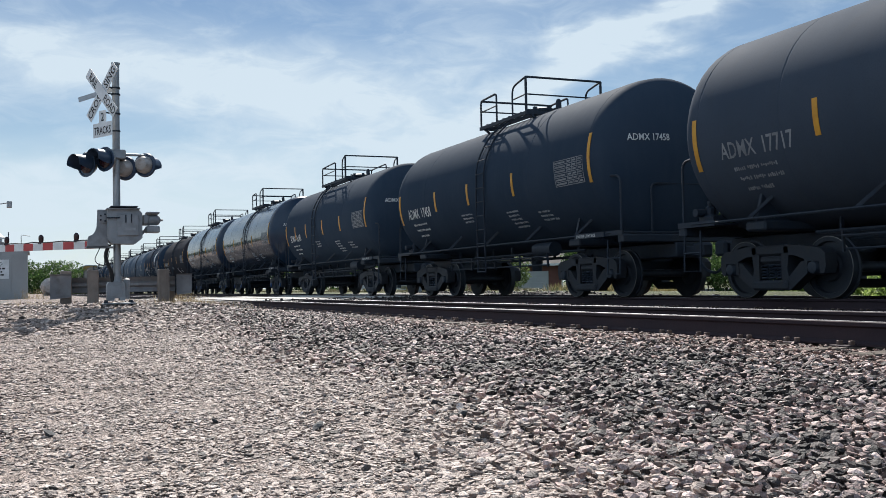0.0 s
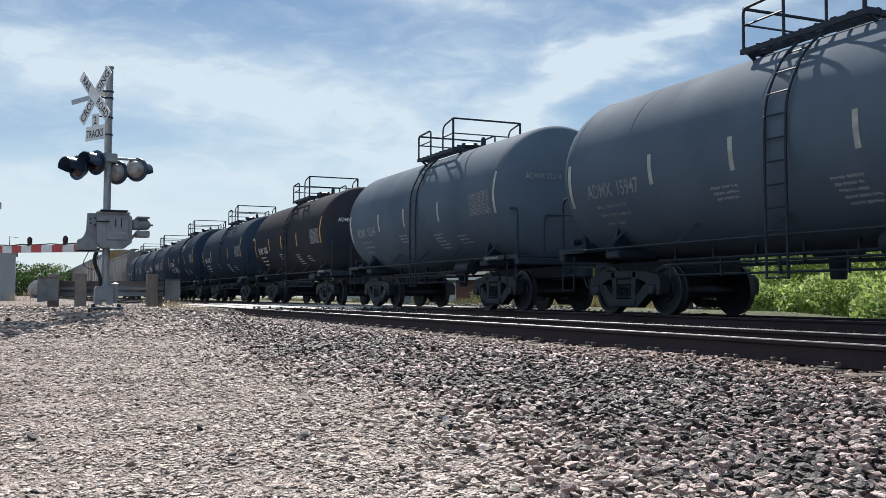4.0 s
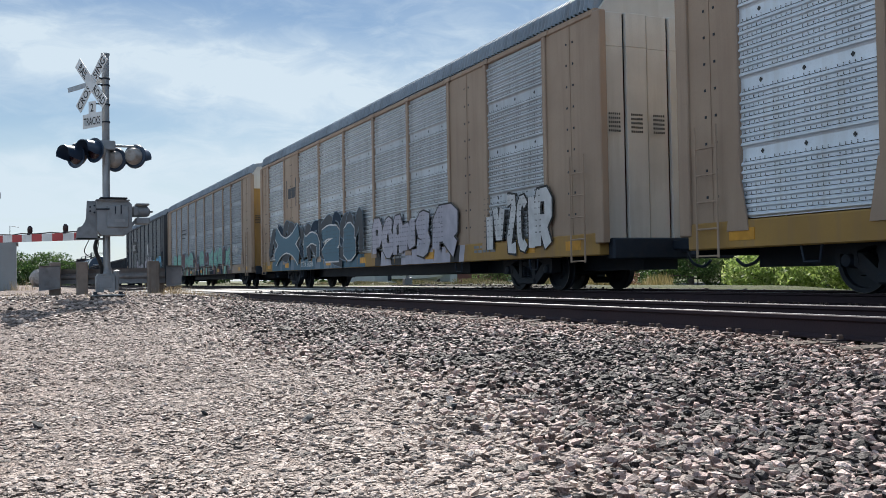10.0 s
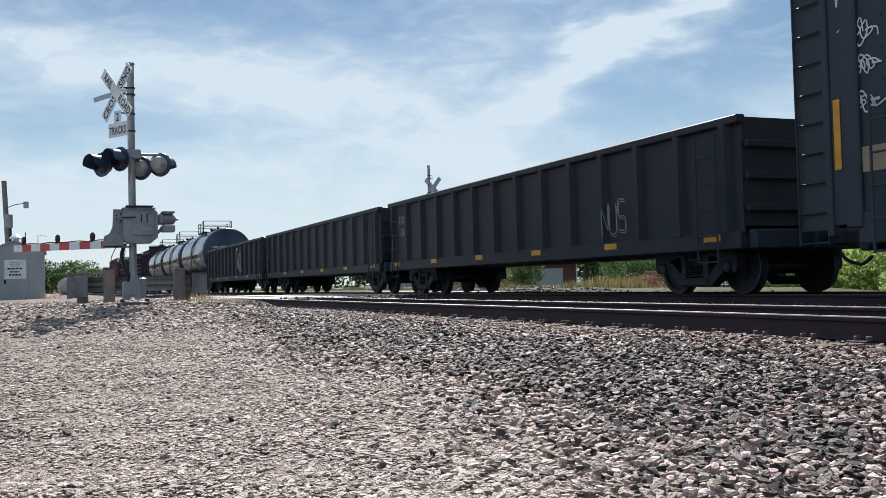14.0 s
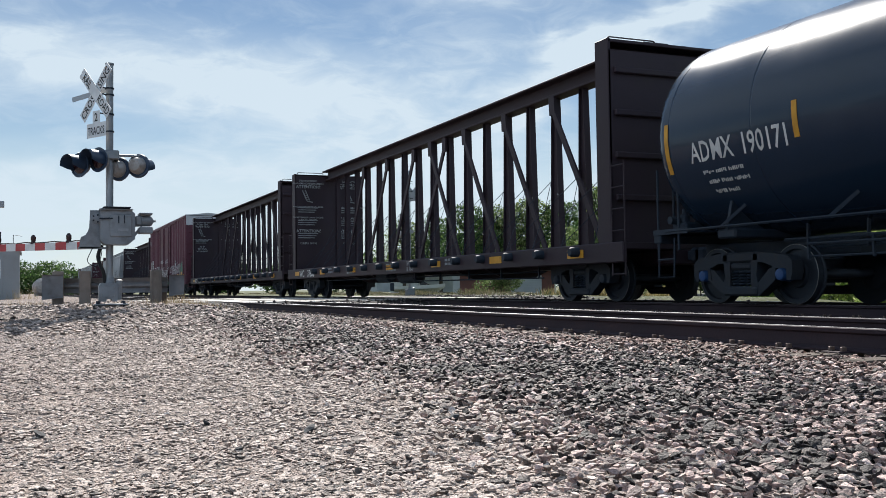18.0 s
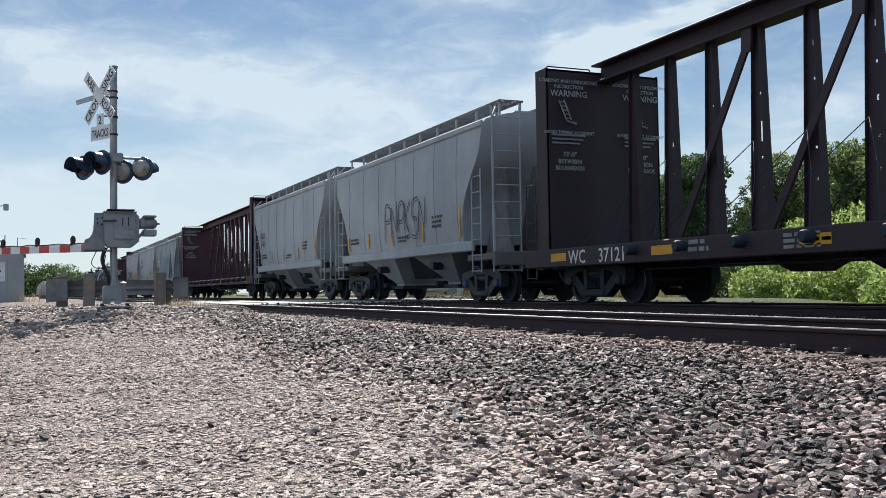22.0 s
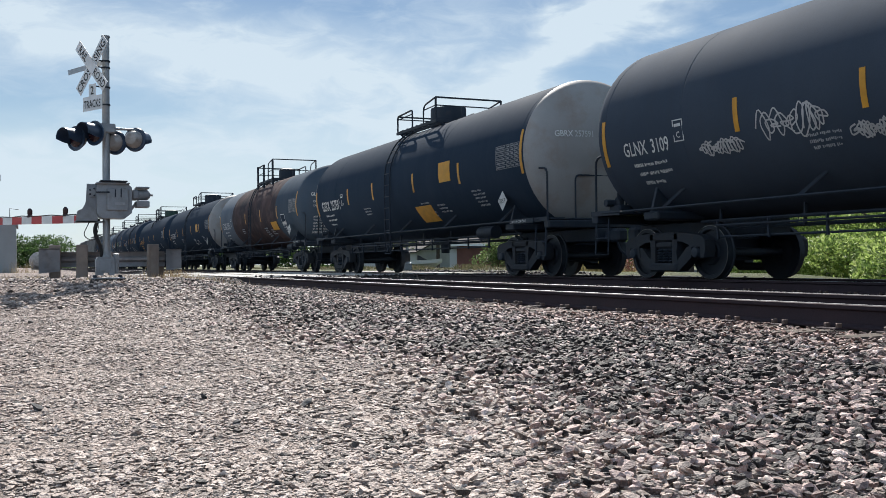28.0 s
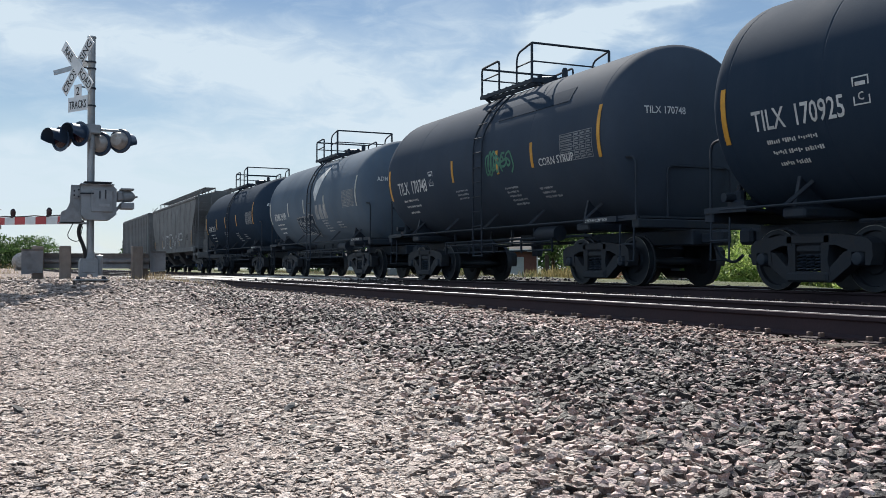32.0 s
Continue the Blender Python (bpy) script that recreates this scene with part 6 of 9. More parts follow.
BLACK_INK = mat("black spray paint", (0.018, 0.018, 0.02), (0.03, 0.03, 0.032), 0.6, 0, 3, 40, 0.05)
WHITE_INK = mat("white spray paint", (0.6, 0.6, 0.6), (0.48, 0.48, 0.48), 0.6, 0, 3, 40, 0.05)
GREEN_INK = mat("green spray paint", (0.06, 0.20, 0.13), (0.05, 0.15, 0.1), 0.6, 0, 3, 40, 0.05)
SLATE = mat("slate-blue spray paint", (0.12, 0.17, 0.22), (0.15, 0.20, 0.25), 0.6, 0, 3, 40, 0.05)
BLUE_INK = mat("pale blue spray paint", (0.30, 0.355, 0.41), (0.25, 0.305, 0.36), 0.6, 0, 3, 40, 0.05)
RED_INK = mat("red spray paint", (0.35, 0.08, 0.05), (0.28, 0.06, 0.04), 0.6, 0, 3, 40, 0.05)
CARS = []
Z = 2.665


def keep(car):
    CARS.append(car)
    return car


def on_tank(side):
    return lambda a, b, o: side(a, b, o)


def leaf_emblem(car, side, x, z, w, h):
    """A plain leaf on a tank's side: upright at the stem, its tip leaning; below it three plain blocks."""
    left = [(0.0, 0.3), (0.25, 0.02), (0.62, 0.0), (1.0, 0.94)]
    right = [(0.0, 0.34), (0.35, 0.72), (0.72, 0.97), (1.0, 1.0)]

    def at(edge, t):
        for (t0, a), (t1, b) in zip(edge, edge[1:]):
            if t <= t1:
                return a + (b - a) * (t - t0) / (t1 - t0)
        return edge[-1][1]
    g = Geo()
    n = 16
    for i in range(n + 1):
        t = i / n
        g.v += [side(x + at(left, t) * w, z + t * h, 0.007), side(x + at(right, t) * w, z + t * h, 0.007)]
    g.f += [(2 * i, 2 * i + 1, 2 * i + 3, 2 * i + 2) for i in range(n)]
    part("emblem", g, WHITE, car, "white leaf-like emblem")
    for k in range(3):
        b = Geo()
        a = x + 0.1 + k * 0.5 * w
        b.v += [side(a + d, e, 0.007) for d, e in ((0, z - 0.62), (0.4 * w, z - 0.62), (0.4 * w, z - 0.36), (0.4 * w, z - 0.14), (0.12, z - 0.14), (0, z - 0.36))]
        b.f.append((0, 1, 2, 3, 4, 5))
        part("emblem_block", b, FADED, car, "faded block below the emblem")


def small_tank(label, u, paint, mark, num, **kw):
    opts = dict(letter=0.21 if len(num) == 5 else 0.26, half=5.25, plat=(-0.9, 1.5), side_ladder=0.35)
    opts.update(kw)
    car, side, patch = tank_car("tank_car", label, u, opts.pop("half"), paint, mark=mark, num=num, **opts)
    keep(car)
    return car, side, patch


def build_train():
    small_tank("faded graphite tank car with pale lettering", -7.5, GRAPHITE, "ADMX", "17717", letter=0.2, mats=FADED)
    small_tank("charcoal tank car with white lettering and test table", -21.0, GREY, "ADMX", "17458")
    small_tank("charcoal tank car with orange reflective strips", -34.55, GREY, "ADMX", "16183", plat=(-1.75, 1.2), side_ladder=-0.8, strip_x=(-3.69, -2.1, 0.2, 2.36))
    small_tank("glossy black tank car reflecting the ground", -48.3, GLOSS, "ADMX", "190068", half=5.55, rad=1.69, zc=2.76, end_rail="posts", blue=True)
    small_tank("glossy black tank car with yellow strips", -61.6, GLOSS, "ADMX", "190070", half=5.55, rad=1.69, zc=2.76, end_rail="posts", blue=True)
    small_tank("rusty brown-black tank car", -75.0, BROWN, "ADMX", "16320")
    c, side, patch = small_tank("black tank car with a white leaf emblem and scrawls", -89.3, BLACK, "ADMX", "15228", plat=(-1.15, 1.4), side_ladder=0.1, strip_x=(-2.6, -1.0, 1.55))
    leaf_emblem(c, side, 2.2, Z - 0.2, 1.0, 1.25)
    tag(c, -3.0, Z - 1.05, 2.5, 0.52, 0, GREY, FADED, 4, 11, on_tank(side))
    scribble(c, 2.4, Z - 1.15, 1.5, 0.4, 0, SILVER_INK, 5, on_tank(side))
    part("warning_sticker", patch(Geo(), -0.05, 0.2, Z - 0.62, Z - 0.36, 2), FADED, c, "small pale sticker")
    small_tank("blue-grey tank car with faded numbers and pale strips", -102.9, SILVERBLUE, "ADMX", "15947", strips="pale", mats=FADED, side_ladder=0.5)
    small_tank("blue-grey tank car, plain and faded", -116.5, SILVERBLUE, "ADMX", "15214", strips="pale", mats=FADED)
    small_tank("brown-grey tank car with rust stains", -130.3, BROWN, "ADMX", "15320")
    small_tank("charcoal tank car with a white test table", -143.9, GREY, "ADMX", "16477", strip_x=(-2.65, 2.0))
    c, side, patch = small_tank("large black tank car with white scrawls", -157.5, BLACK, "TILX", "170884", rad=1.71, zc=2.78, letter=0.24)
    scribble(c, 0.5, Z + 0.3, 0.9, 1.0, 0, SILVER_INK, 8, on_tank(side), 2)
    scribble(c, -2.6, Z - 1.0, 1.2, 0.7, 0, SILVER_INK, 9, on_tank(side), 3)
    c, side, patch = small_tank("graphite-grey tank car with sprayed names", -171.6, GRAPHITE, "ADMX", "15114", letter=0.19, strip_x=(-2.6, -0.9, 1.25))
    scribble(c, -2.0, Z - 0.62, 0.85, 0.7, 0, SILVER_INK, 12, on_tank(side), 3)
    scribble(c, 1.6, Z - 0.6, 1.6, 0.8, 0, SILVER_INK, 13, on_tank(side), 3)
    small_tank("blue-grey tank car with pale strips", -185.4, BLUEGREY, "ADMX", "16383", strips="pale")
    c = keep(hopper_car("hopper_car", "rust-streaked grey covered hopper car with black tags", -203.35, 20.4, HOPPER_RUST, 4.38, 4, "", "698023", 12, (-9.0, 2.3), 0.24))
    scribble(c, 6.3, 2.05, 2.1, 0.85, -1.575, BLACK_INK, 13, None, 4, 0.04)
    part("paint_patch", quads(Geo(), [(6.45, 1.72, 6.95, 2.0)], -1.58), TEAL, c, "small dark blue painted square")
    tag(c, -7.6, 1.9, 1.6, 0.6, -1.56, None, DARK_INK, 4, 4)
    # auto carriers
    c = keep(autorack("auto_carrier", "yellow-tan auto carrier with silver side panels", -228.6, TAN, GALV, GALV, num="TTGX 697417", sill=YELLOW_RACK, ends=YELLOW_RACK, doors=YELLOW_RACK))
    lettered(c, [("I", -3.1, -2.3, 0.9, 2.0, PURPLE), ("L", -2.35, -1.35, 0.85, 2.05, PURPLE), ("L", -1.45, -0.55, 0.85, 2.1, PURPLE), ("S", -0.6, 0.5, 0.85, 2.05, PURPLE)], -1.618, LILAC, 0.05, thick=0.44, seed=21)
    for k in range(4):
        scribble(c, -3.1 + 1.05 * k, 0.72, 0.8, 0.3, -1.6, LILAC, 210 + k, None, 3, 0.025)
    wild(c, 4.6, 0.95, 4.2, 1.35, -1.612, (LILAC, GREY, LILAC), BLACK_INK, 10, 22, thick=0.2)
    lettered(c, [("O", 4.15, 4.9, 1.1, 1.9, GREY)], -1.618, BLACK_INK, 0.02, thick=0.12, seed=28)
    wild(c, 5.0, 0.9, 4.0, 1.35, -1.648, LILAC, BLACK_INK, 9, 128, thick=0.3)
    holes_over(c, -3.0, 0.6, 1.14, 2.1, -1.69)
    holes_over(c, 4.3, 6.7, 1.14, 2.2, -1.69)
    part("number_plate", quads(Geo(), [(-8.35, 0.76, -6.35, 1.03)], -1.59, 0.004), CHARCOAL, c, "dark panel behind the number")
    sill_bands(c, 5.2, 8.8, (LILAC, BLACK_INK, CHARCOAL, GREY), -1.594, 29)
    part("shield_emblem", Geo().prism([(-8.9, 3.4), (-8.3, 3.4), (-8.3, 4.05), (-8.9, 4.05)], -1.566, -1.56), BLUE_INK, c, "faded shield emblem")
    sh = Geo()
    for k in range(5):
        sh.box(-8.9 + k * 0.13, -1.567, 2.85, -8.84 + k * 0.13, -1.56, 3.38)
    part("shield_stripes", sh, RED_INK, c)
    c = keep(autorack("auto_carrier", "tan auto carrier with dulled panels and graffiti", -258.4, TAN, GALV_MID, GALV, num="CTTX 692516", sill=YELLOW_RACK, mark=-7.2, doors=CREAM))
    wild(c, -11.4, 1.1, 11.2, 1.45, -1.612, (CHARCOAL, GREY, CHARCOAL), SLATE, 13, 27, thick=0.34)
    lettered(c, [("X", -11.2, -7.0, 0.9, 2.5, TEAL), ("n", -6.5, -4.5, 0.95, 2.05, TEAL), ("2", -4.3, -2.0, 0.95, 2.2, TEAL), ("8", -1.9, -0.2, 0.9, 2.15, TEAL)], -1.655, WHITE_INK, 0.05, thick=0.34, seed=23)
    sill_bands(c, -11.8, 0.3, (TEAL, TEAL, TEAL, SLATE), -1.594, 5)
    lettered(c, [("P", 1.1, 2.0, 0.85, 2.1, LILAC), ("G", 1.95, 3.0, 0.85, 2.1, LILAC), ("A", 2.9, 3.65, 0.85, 2.1, LILAC), ("N", 3.6, 4.6, 0.85, 2.1, LILAC), ("S", 4.5, 5.8, 0.85, 2.1, LILAC), ("R", 5.8, 7.4, 0.8, 2.15, LILAC)],
             -1.625, BLACK_INK, 0.045, glow=LILAC, thick=0.4, seed=24, halo=0.0)
    sill_bands(c, 1.2, 7.6, (LILAC, LILAC, LILAC, BLACK_INK), -1.594, 6)
    lettered(c, [("I", 8.95, 9.3, 0.75, 1.85, WHITE_INK), ("V", 9.3, 9.9, 0.85, 1.95, WHITE_INK), ("Z", 9.9, 10.5, 0.8, 2.1, WHITE_INK), ("C", 10.45, 10.95, 0.8, 2.1, WHITE_INK), ("I", 10.95, 11.25, 0.8, 2.1, WHITE_INK), ("R", 11.2, 11.95, 0.75, 2.15, WHITE_INK)],
             -1.625, BLACK_INK, 0.05, thick=0.4, seed=25)
    holes_over(c, -7.4, 6.6, 1.2, 2.1, -1.69)
    holes_over(c, 9.0, 11.6, 1.2, 2.1, -1.69)
    # a rival mark: plain letters become a bracketed block
    part("emblem", quads(Geo(), [(-9.1, 3.55, -8.1, 3.95), (-9.35, 3.2, -9.28, 4.3), (-7.98, 3.2, -7.91, 4.3)], -1.562), CHARCOAL, c, "dark bracketed emblem")
    c = keep(autorack("auto_carrier", "brown-framed auto carrier with mint and wine graffiti", -287.9, TAN, GALV_DULL, GALV, tan_bays=(), num="TTGX 985424", mark=-8.5, posts=TAN, doors=YELLOW_RACK))
    row = [("P", -10.85, -9.35, MINT), ("A", -8.95, -7.35, MINT), ("R", -7.3, -5.75, WINE), ("M", -5.7, -4.2, MINT), ("A", -4.15, -2.62, MINT), ("I", -2.6, -1.6, WINE), ("L", -1.45, -0.3, WINE), ("A", -0.25, 1.2, MINT), ("M", 1.35, 2.8, WINE),
           ("K", 2.9, 4.3, MINT), ("K", 4.35, 5.6, MINT), ("A", 5.65, 6.75, MINT), ("F", 6.8, 7.7, WINE), ("K", 7.75, 9.0, MINT)]
    lettered(c, [(ch, a, b, 1.02, 2.08, m) for ch, a, b, m in row], -1.618, SLATE, 0.05, glow=BLUE_INK, thick=0.4, seed=30, halo=0.06)
    holes_over(c, -10.9, 9.0, 1.14, 2.1, -1.648)
    sill_bands(c, -10.9, 9.2, (MINT, WINE, OLIVE, WINE, BROWN, GREY), -1.594, 31)
    scribble(c, 9.6, 1.5, 1.2, 0.7, -1.6, WHITE_INK, 41, None, 3, 0.03)
    part("emblem", quads(Geo(), [(-7.3, 3.35, -5.4, 3.43), (-7.0, 3.6, -5.7, 3.68), (-7.3, 3.1, -6.0, 3.16)], -1.595), CHARCOAL, c, "faded dark striped emblem")
    c = keep(autorack("auto_carrier", "dark charcoal auto carrier covered in graffiti", -317.4, CHARCOAL, GALV_DARK, GALV_DULL, tan_bays=(), num="TTGX 982781", mark=-8.0))
    part("painted_figure", sheet_of(rounded([(-4.35, 1.95), (-4.2, 2.25), (-3.75, 2.3), (-3.4, 2.1), (-3.3, 1.7), (-3.45, 1.15), (-3.75, 1.02), (-4.1, 1.08), (-4.25, 1.4)], 2), lambda a, b, o: (a, -1.61 - o, b), 0.004), LILAC, c, "pale rounded sprayed patch")
    lettered(c, [("C", -3.15, -2.2, 0.95, 1.9, LILAC), ("V", -2.25, -1.3, 0.95, 1.95, LILAC), ("P", -1.3, -0.4, 0.95, 1.9, LILAC), ("S", -0.45, 0.6, 0.95, 1.95, LILAC)], -1.612, BLACK_INK, 0.05, thick=0.36, seed=42)
    lettered(c, [("S", 1.55, 2.75, 0.95, 2.15, LILAC), ("T", 2.6, 3.6, 0.95, 2.25, LILAC), ("A", 3.6, 4.9, 0.95, 2.3, LILAC), ("R", 4.85, 6.3, 0.95, 2.25, LILAC)], -1.612, BLACK_INK, 0.055, glow=WHITE_INK, thick=0.32, seed=43, halo=0.05)
    lettered(c, [("C", 6.9, 8.4, 0.95, 2.15, SKYBLUE), ("G", 8.35, 9.15, 1.0, 2.3, OLIVE), ("O", 9.05, 10.5, 0.95, 2.3, SKYBLUE), ("n", 10.45, 12.3, 0.95, 2.35, SKYBLUE)], -1.618, BLACK_INK, 0.055, glow=OLIVE, thick=0.4, seed=44, halo=0.08)
    sill_bands(c, 6.8, 12.2, (SKYBLUE, SKYBLUE, SKYBLUE, BLACK_INK, OLIVE), -1.594, 45)
    sill_bands(c, -3.0, 6.0, (LILAC, WINE, LILAC, CHARCOAL, WINE), -1.594, 46)
    sill_bands(c, -12.6, -3.2, (WINE, CHARCOAL, WINE), -1.594, 47)
    holes_over(c, -4.2, 12.2, 1.14, 2.2, -1.648)
    for k, (x, w, h) in enumerate(((-12.4, 1.5, 0.75), (-10.2, 0.5, 0.7), (-7.2, 2.0, 0.85))):
        scribble(c, x, 1.15, w, h, -1.6, FADED, 245 + k, None, 3, 0.02)
    scribble(c, 12.25, 1.2, 0.6, 1.0, -1.6, WHITE_INK, 249, None, 2, 0.03)
    em = part("emblem", quads(Geo(), [(-7.55, 3.0, -4.9, 4.05)], -1.60), BLACK_INK, c, "black square with a pale linked emblem")
    lk = Geo()
    for x0 in (-7.05, -6.1):
        lk.tube(bent([(x0 + 0.5, -1.61, 3.75), (x0, -1.61, 3.75), (x0, -1.61, 3.3), (x0 + 0.5, -1.61, 3.3)], 0.15), 0.05, 5)
    part("emblem_link", lk, WHITE_INK, em)
    g = Geo()
    blob = rounded([(3.2, 2.95), (3.1, 3.55), (3.3, 3.42), (3.65, 3.5), (3.98, 3.42), (4.15, 3.6), (4.1, 3.05), (4.2, 2.55), (3.85, 2.05), (3.75, 2.6), (3.4, 2.6)], 1)
    g = sheet_of(blob, lambda a, b, o: (a, -1.6 - o, b), 0.004)
    part("painted_figure", g, WHITE_INK, c, "white sprayed cartoon-like patch")
    # the rear end of this carrier: a longer corner with a ladder, strip, plate and scrawls
    part("end_extension", Geo().box(-14.05, -1.56, 0.95, -13.6, -1.50, 5.3, 0.012), CHARCOAL, c)
    part("corner_post", Geo().box(-14.15, -1.6, 0.8, -14.03, -1.46, 5.3, 0.02), CHARCOAL, c)
    part("end_ladder", ladder_geo(Geo(), -14.75, -14.2, -1.50, 0.7, 5.2, 0.42, 0.02), STEEL, c)
    part("ladder_plate", Geo().box(-14.78, -1.46, 0.9, -14.1, -1.42, 5.25, 0.01), CHARCOAL, c)
    part("reflective_strip", quads(Geo(), [(-13.98, 1.7, -13.86, 2.65)], -1.566), YELLOW, c, "yellow reflective strip")
    part("sign_plate", quads(Geo(), [(-13.7, 1.62, -12.9, 1.95)], -1.568), TAN, c, "tan notice plate")
    for k, (x, z, w, h) in enumerate(((-13.75, 3.2, 0.5, 0.5), (-13.7, 2.85, 0.5, 0.35), (-13.75, 2.3, 0.55, 0.45), (-13.85, 3.7, 0.2, 0.9))):
        scribble(c, x, z, w, h, -1.566, WHITE_INK, 300 + k, None, 2, 0.022)
    # gondolas
    c = keep(gondola("gondola", "black ribbed gondola car", -341.7, 16.6, 2.72, "FXE", "13692"))
    tag(c, 4.3, 1.1, 0.9, 0.7, -1.58, None, FADED, 3, 51)
    keep(gondola("gondola", "black ribbed gondola car with yellow strips", -359.7, 17.4, 2.72))
    c = keep(gondola("gondola", "black gondola car with a white tag", -378.3, 17.4, 2.72))
    tag(c, 2.0, 1.2, 1.6, 1.3, -1.58, None, SILVER_INK, 3, 52)
    for u, n in ((-394.0, "190173"), (-407.5, "190170"), (-420.8, "190171")):
        small_tank("glossy black tank car with yellow strips", u, GLOSS, "ADMX", n, half=5.55, rad=1.69, zc=2.76, end_rail="posts", blue=True)
    warn = [("LOADING AND UNLOADING", 0.075), ("INSTRUCTION", 0.075), ("WARNING", 0.13), ("*", 0), ("AVOID TIPPING ACCIDENT", 0.07), ("-", 0), ("73'-0\"", 0.1), ("BETWEEN", 0.09), ("BULKHEADS", 0.09)]
    att = [("INSTRUCTIONS", 0.075), ("CHARGEMENT/DECHARGEMENT", 0.062), ("ATTENTION!", 0.12), ("*", 0), ("WAGON RISQUE DE SE RENVERSER", 0.055), ("-", 0), ("PASSER CHAQUE CHAINE DANS LE", 0.055), ("CROCHET CENTRAL", 0.055), ("-", 0), ("ATTENTION!", 0.12), ("-", 0), ("73 PIEDS ENTRE", 0.07)]
    keep(centre_beam("centre_beam_car", "dark plum centre-beam flat car, empty", -439.9, PLUM, att, "WC", "37682"))
    keep(centre_beam("centre_beam_car", "dark centre-beam flat car with warning bulkheads", -465.0, PLUM, warn, "WC", "37121"))
    c = keep(boxcar("boxcar", "oxide-red ribbed boxcar with white graffiti", -488.4, 19.2, BOXRED, 5.42, BOXTOP))
    for x, z in ((-8.92, 2.40), (-8.0, 2.48), (-8.92, 2.04), (-8.0, 2.12)):
        part("mark_panel", Geo().box(x, -1.562, z, x + 0.62, -1.555, z + 0.32), WHITE, c, "white panel behind the number")
    for t, x, z in (("CIB", -8.88, 2.46), ("X", -7.78, 2.54), ("173", -8.88, 2.1), ("809", -7.96, 2.18)):
        words(t, 0.2, x, z, flat_face(-1.567), c, DARK_INK, "reporting_mark", squeeze=1.25)
    words("60K", 0.18, -3.55, 1.95, flat_face(-1.562), c, WHITE, "lettering")
    for t, x, z in (("LD LMT", -8.85, 1.8), ("LT WT", -8.85, 1.6), ("208300", -7.9, 1.86), ("77700", -7.8, 1.66)):
        words(t, 0.09, x, z, flat_face(-1.562), c, STENCIL, "small_lettering")
    ink = (BOXRED, WINE, BLACK_INK)
    lettered(c, [(ch, a, b, z0, z1, ink[k % 3]) for k, (ch, a, b, z0, z1) in enumerate((("T", -6.7, -5.4, 0.95, 2.15), ("A", -5.3, -4.0, 0.95, 2.2), ("K", -3.95, -2.95, 0.95, 2.4), ("S", 2.4, 3.3, 0.95, 2.0)))],
             -1.562, WHITE_INK, 0.06, thick=0.24, seed=61)
    wild(c, 3.1, 0.95, 4.2, 1.4, -1.565, (BOXRED, BLACK_INK, WINE), WHITE_INK, 9, 62, thick=0.13)
    wild(c, -2.7, 0.95, 5.0, 1.15, -1.665, (BOXRED, WINE, BLACK_INK), WHITE_INK, 12, 63, thick=0.1)
    wild(c, 7.2, 1.0, 1.3, 1.3, -1.562, (GREEN_INK, BOXRED, GREEN_INK), GREEN_INK, 5, 67, thick=0.16)
    for t, x in (("WAKEUP", -2.55), ("ROUSE", 0.1)):
        words(t, 0.26, x, 2.35, flat_face(-1.612), c, WHITE_INK, "graffiti_scrawl", label="white sprayed word", turn=0.06, squeeze=1.1)
    for x, z, w, h in ((6.2, 1.2, 0.5, 0.3), (3.2, 1.25, 0.4, 0.16), (7.9, 1.2, 0.55, 0.42)):
        part("reflective_strip", quads(Geo(), [(x, z, x + w, z + h)], -1.605), YELLOW, c, "yellow reflective strip")
    part("sill_runs", quads(Geo(), [(-2.2, 0.8, 0.6, 1.04), (1.0, 0.8, 1.5, 1.04)], -1.554), GREEN_INK, c, "green sprayed run on the sill")
    wild(c, -8.0, 0.9, 1.5, 0.9, -1.575, (GREEN_INK, MINT, GREEN_INK), GREEN_INK, 5, 64, thick=0.22)
    scribble(c, -9.3, 3.9, 0.5, 0.9, -1.56, FADED, 66, None, 3, 0.03)
    keep(centre_beam("centre_beam_car", "dark centre-beam flat car with warning bulkheads", -511.5, PLUM, warn, "WC", "37121"))
    c = keep(hopper_car("hopper_car", "pale grey covered hopper car with black tag", -531.4, 11.7, HOPPER, 4.25, 2, "", "10360", 8, (-4.2, 2.6), 0.26))
    tag(c, -0.9, 1.75, 3.3, 1.25, -1.575, None, DARK_INK, 6, 71)
    c = keep(hopper_car("hopper_car", "pale grey covered hopper car, clean sides", -544.6, 11.7, HOPPER, 4.25, 2, "USLX", "11401", 8, (-4.5, 2.75), 0.27))
    keep(centre_beam("centre_beam_car", "maroon centre-beam flat car, empty", -563.3, MAROON, warn, "", "62048"))
    c = keep(hopper_car("hopper_car", "grey covered hopper car with pale blue graffiti", -582.6, 11.7, HOPPER_GRIMY, 4.25, 2, "MBKX", "82227", 8, (-4.6, 2.6), 0.3))
    part("mark_panel", quads(Geo(), [(-4.7, 2.5, -3.5, 3.0)], -1.583), WHITE, c, "white panel behind the mark")
    wild(c, -3.0, 1.65, 6.2, 1.65, -1.58, BLUE_INK, SLATE, 17, 72, thick=0.1)
    wild(c, -2.6, 1.75, 5.6, 1.4, -1.64, BLUE_INK, SLATE, 13, 172, thick=0.16)
    scribble(c, -3.5, 3.3, 0.9, 0.5, -1.58, FADED, 78, None, 3, 0.03)
    scribble(c, 1.4, 1.2, 0.9, 0.4, -1.5, DARK_INK, 79, None, 3, 0.04)
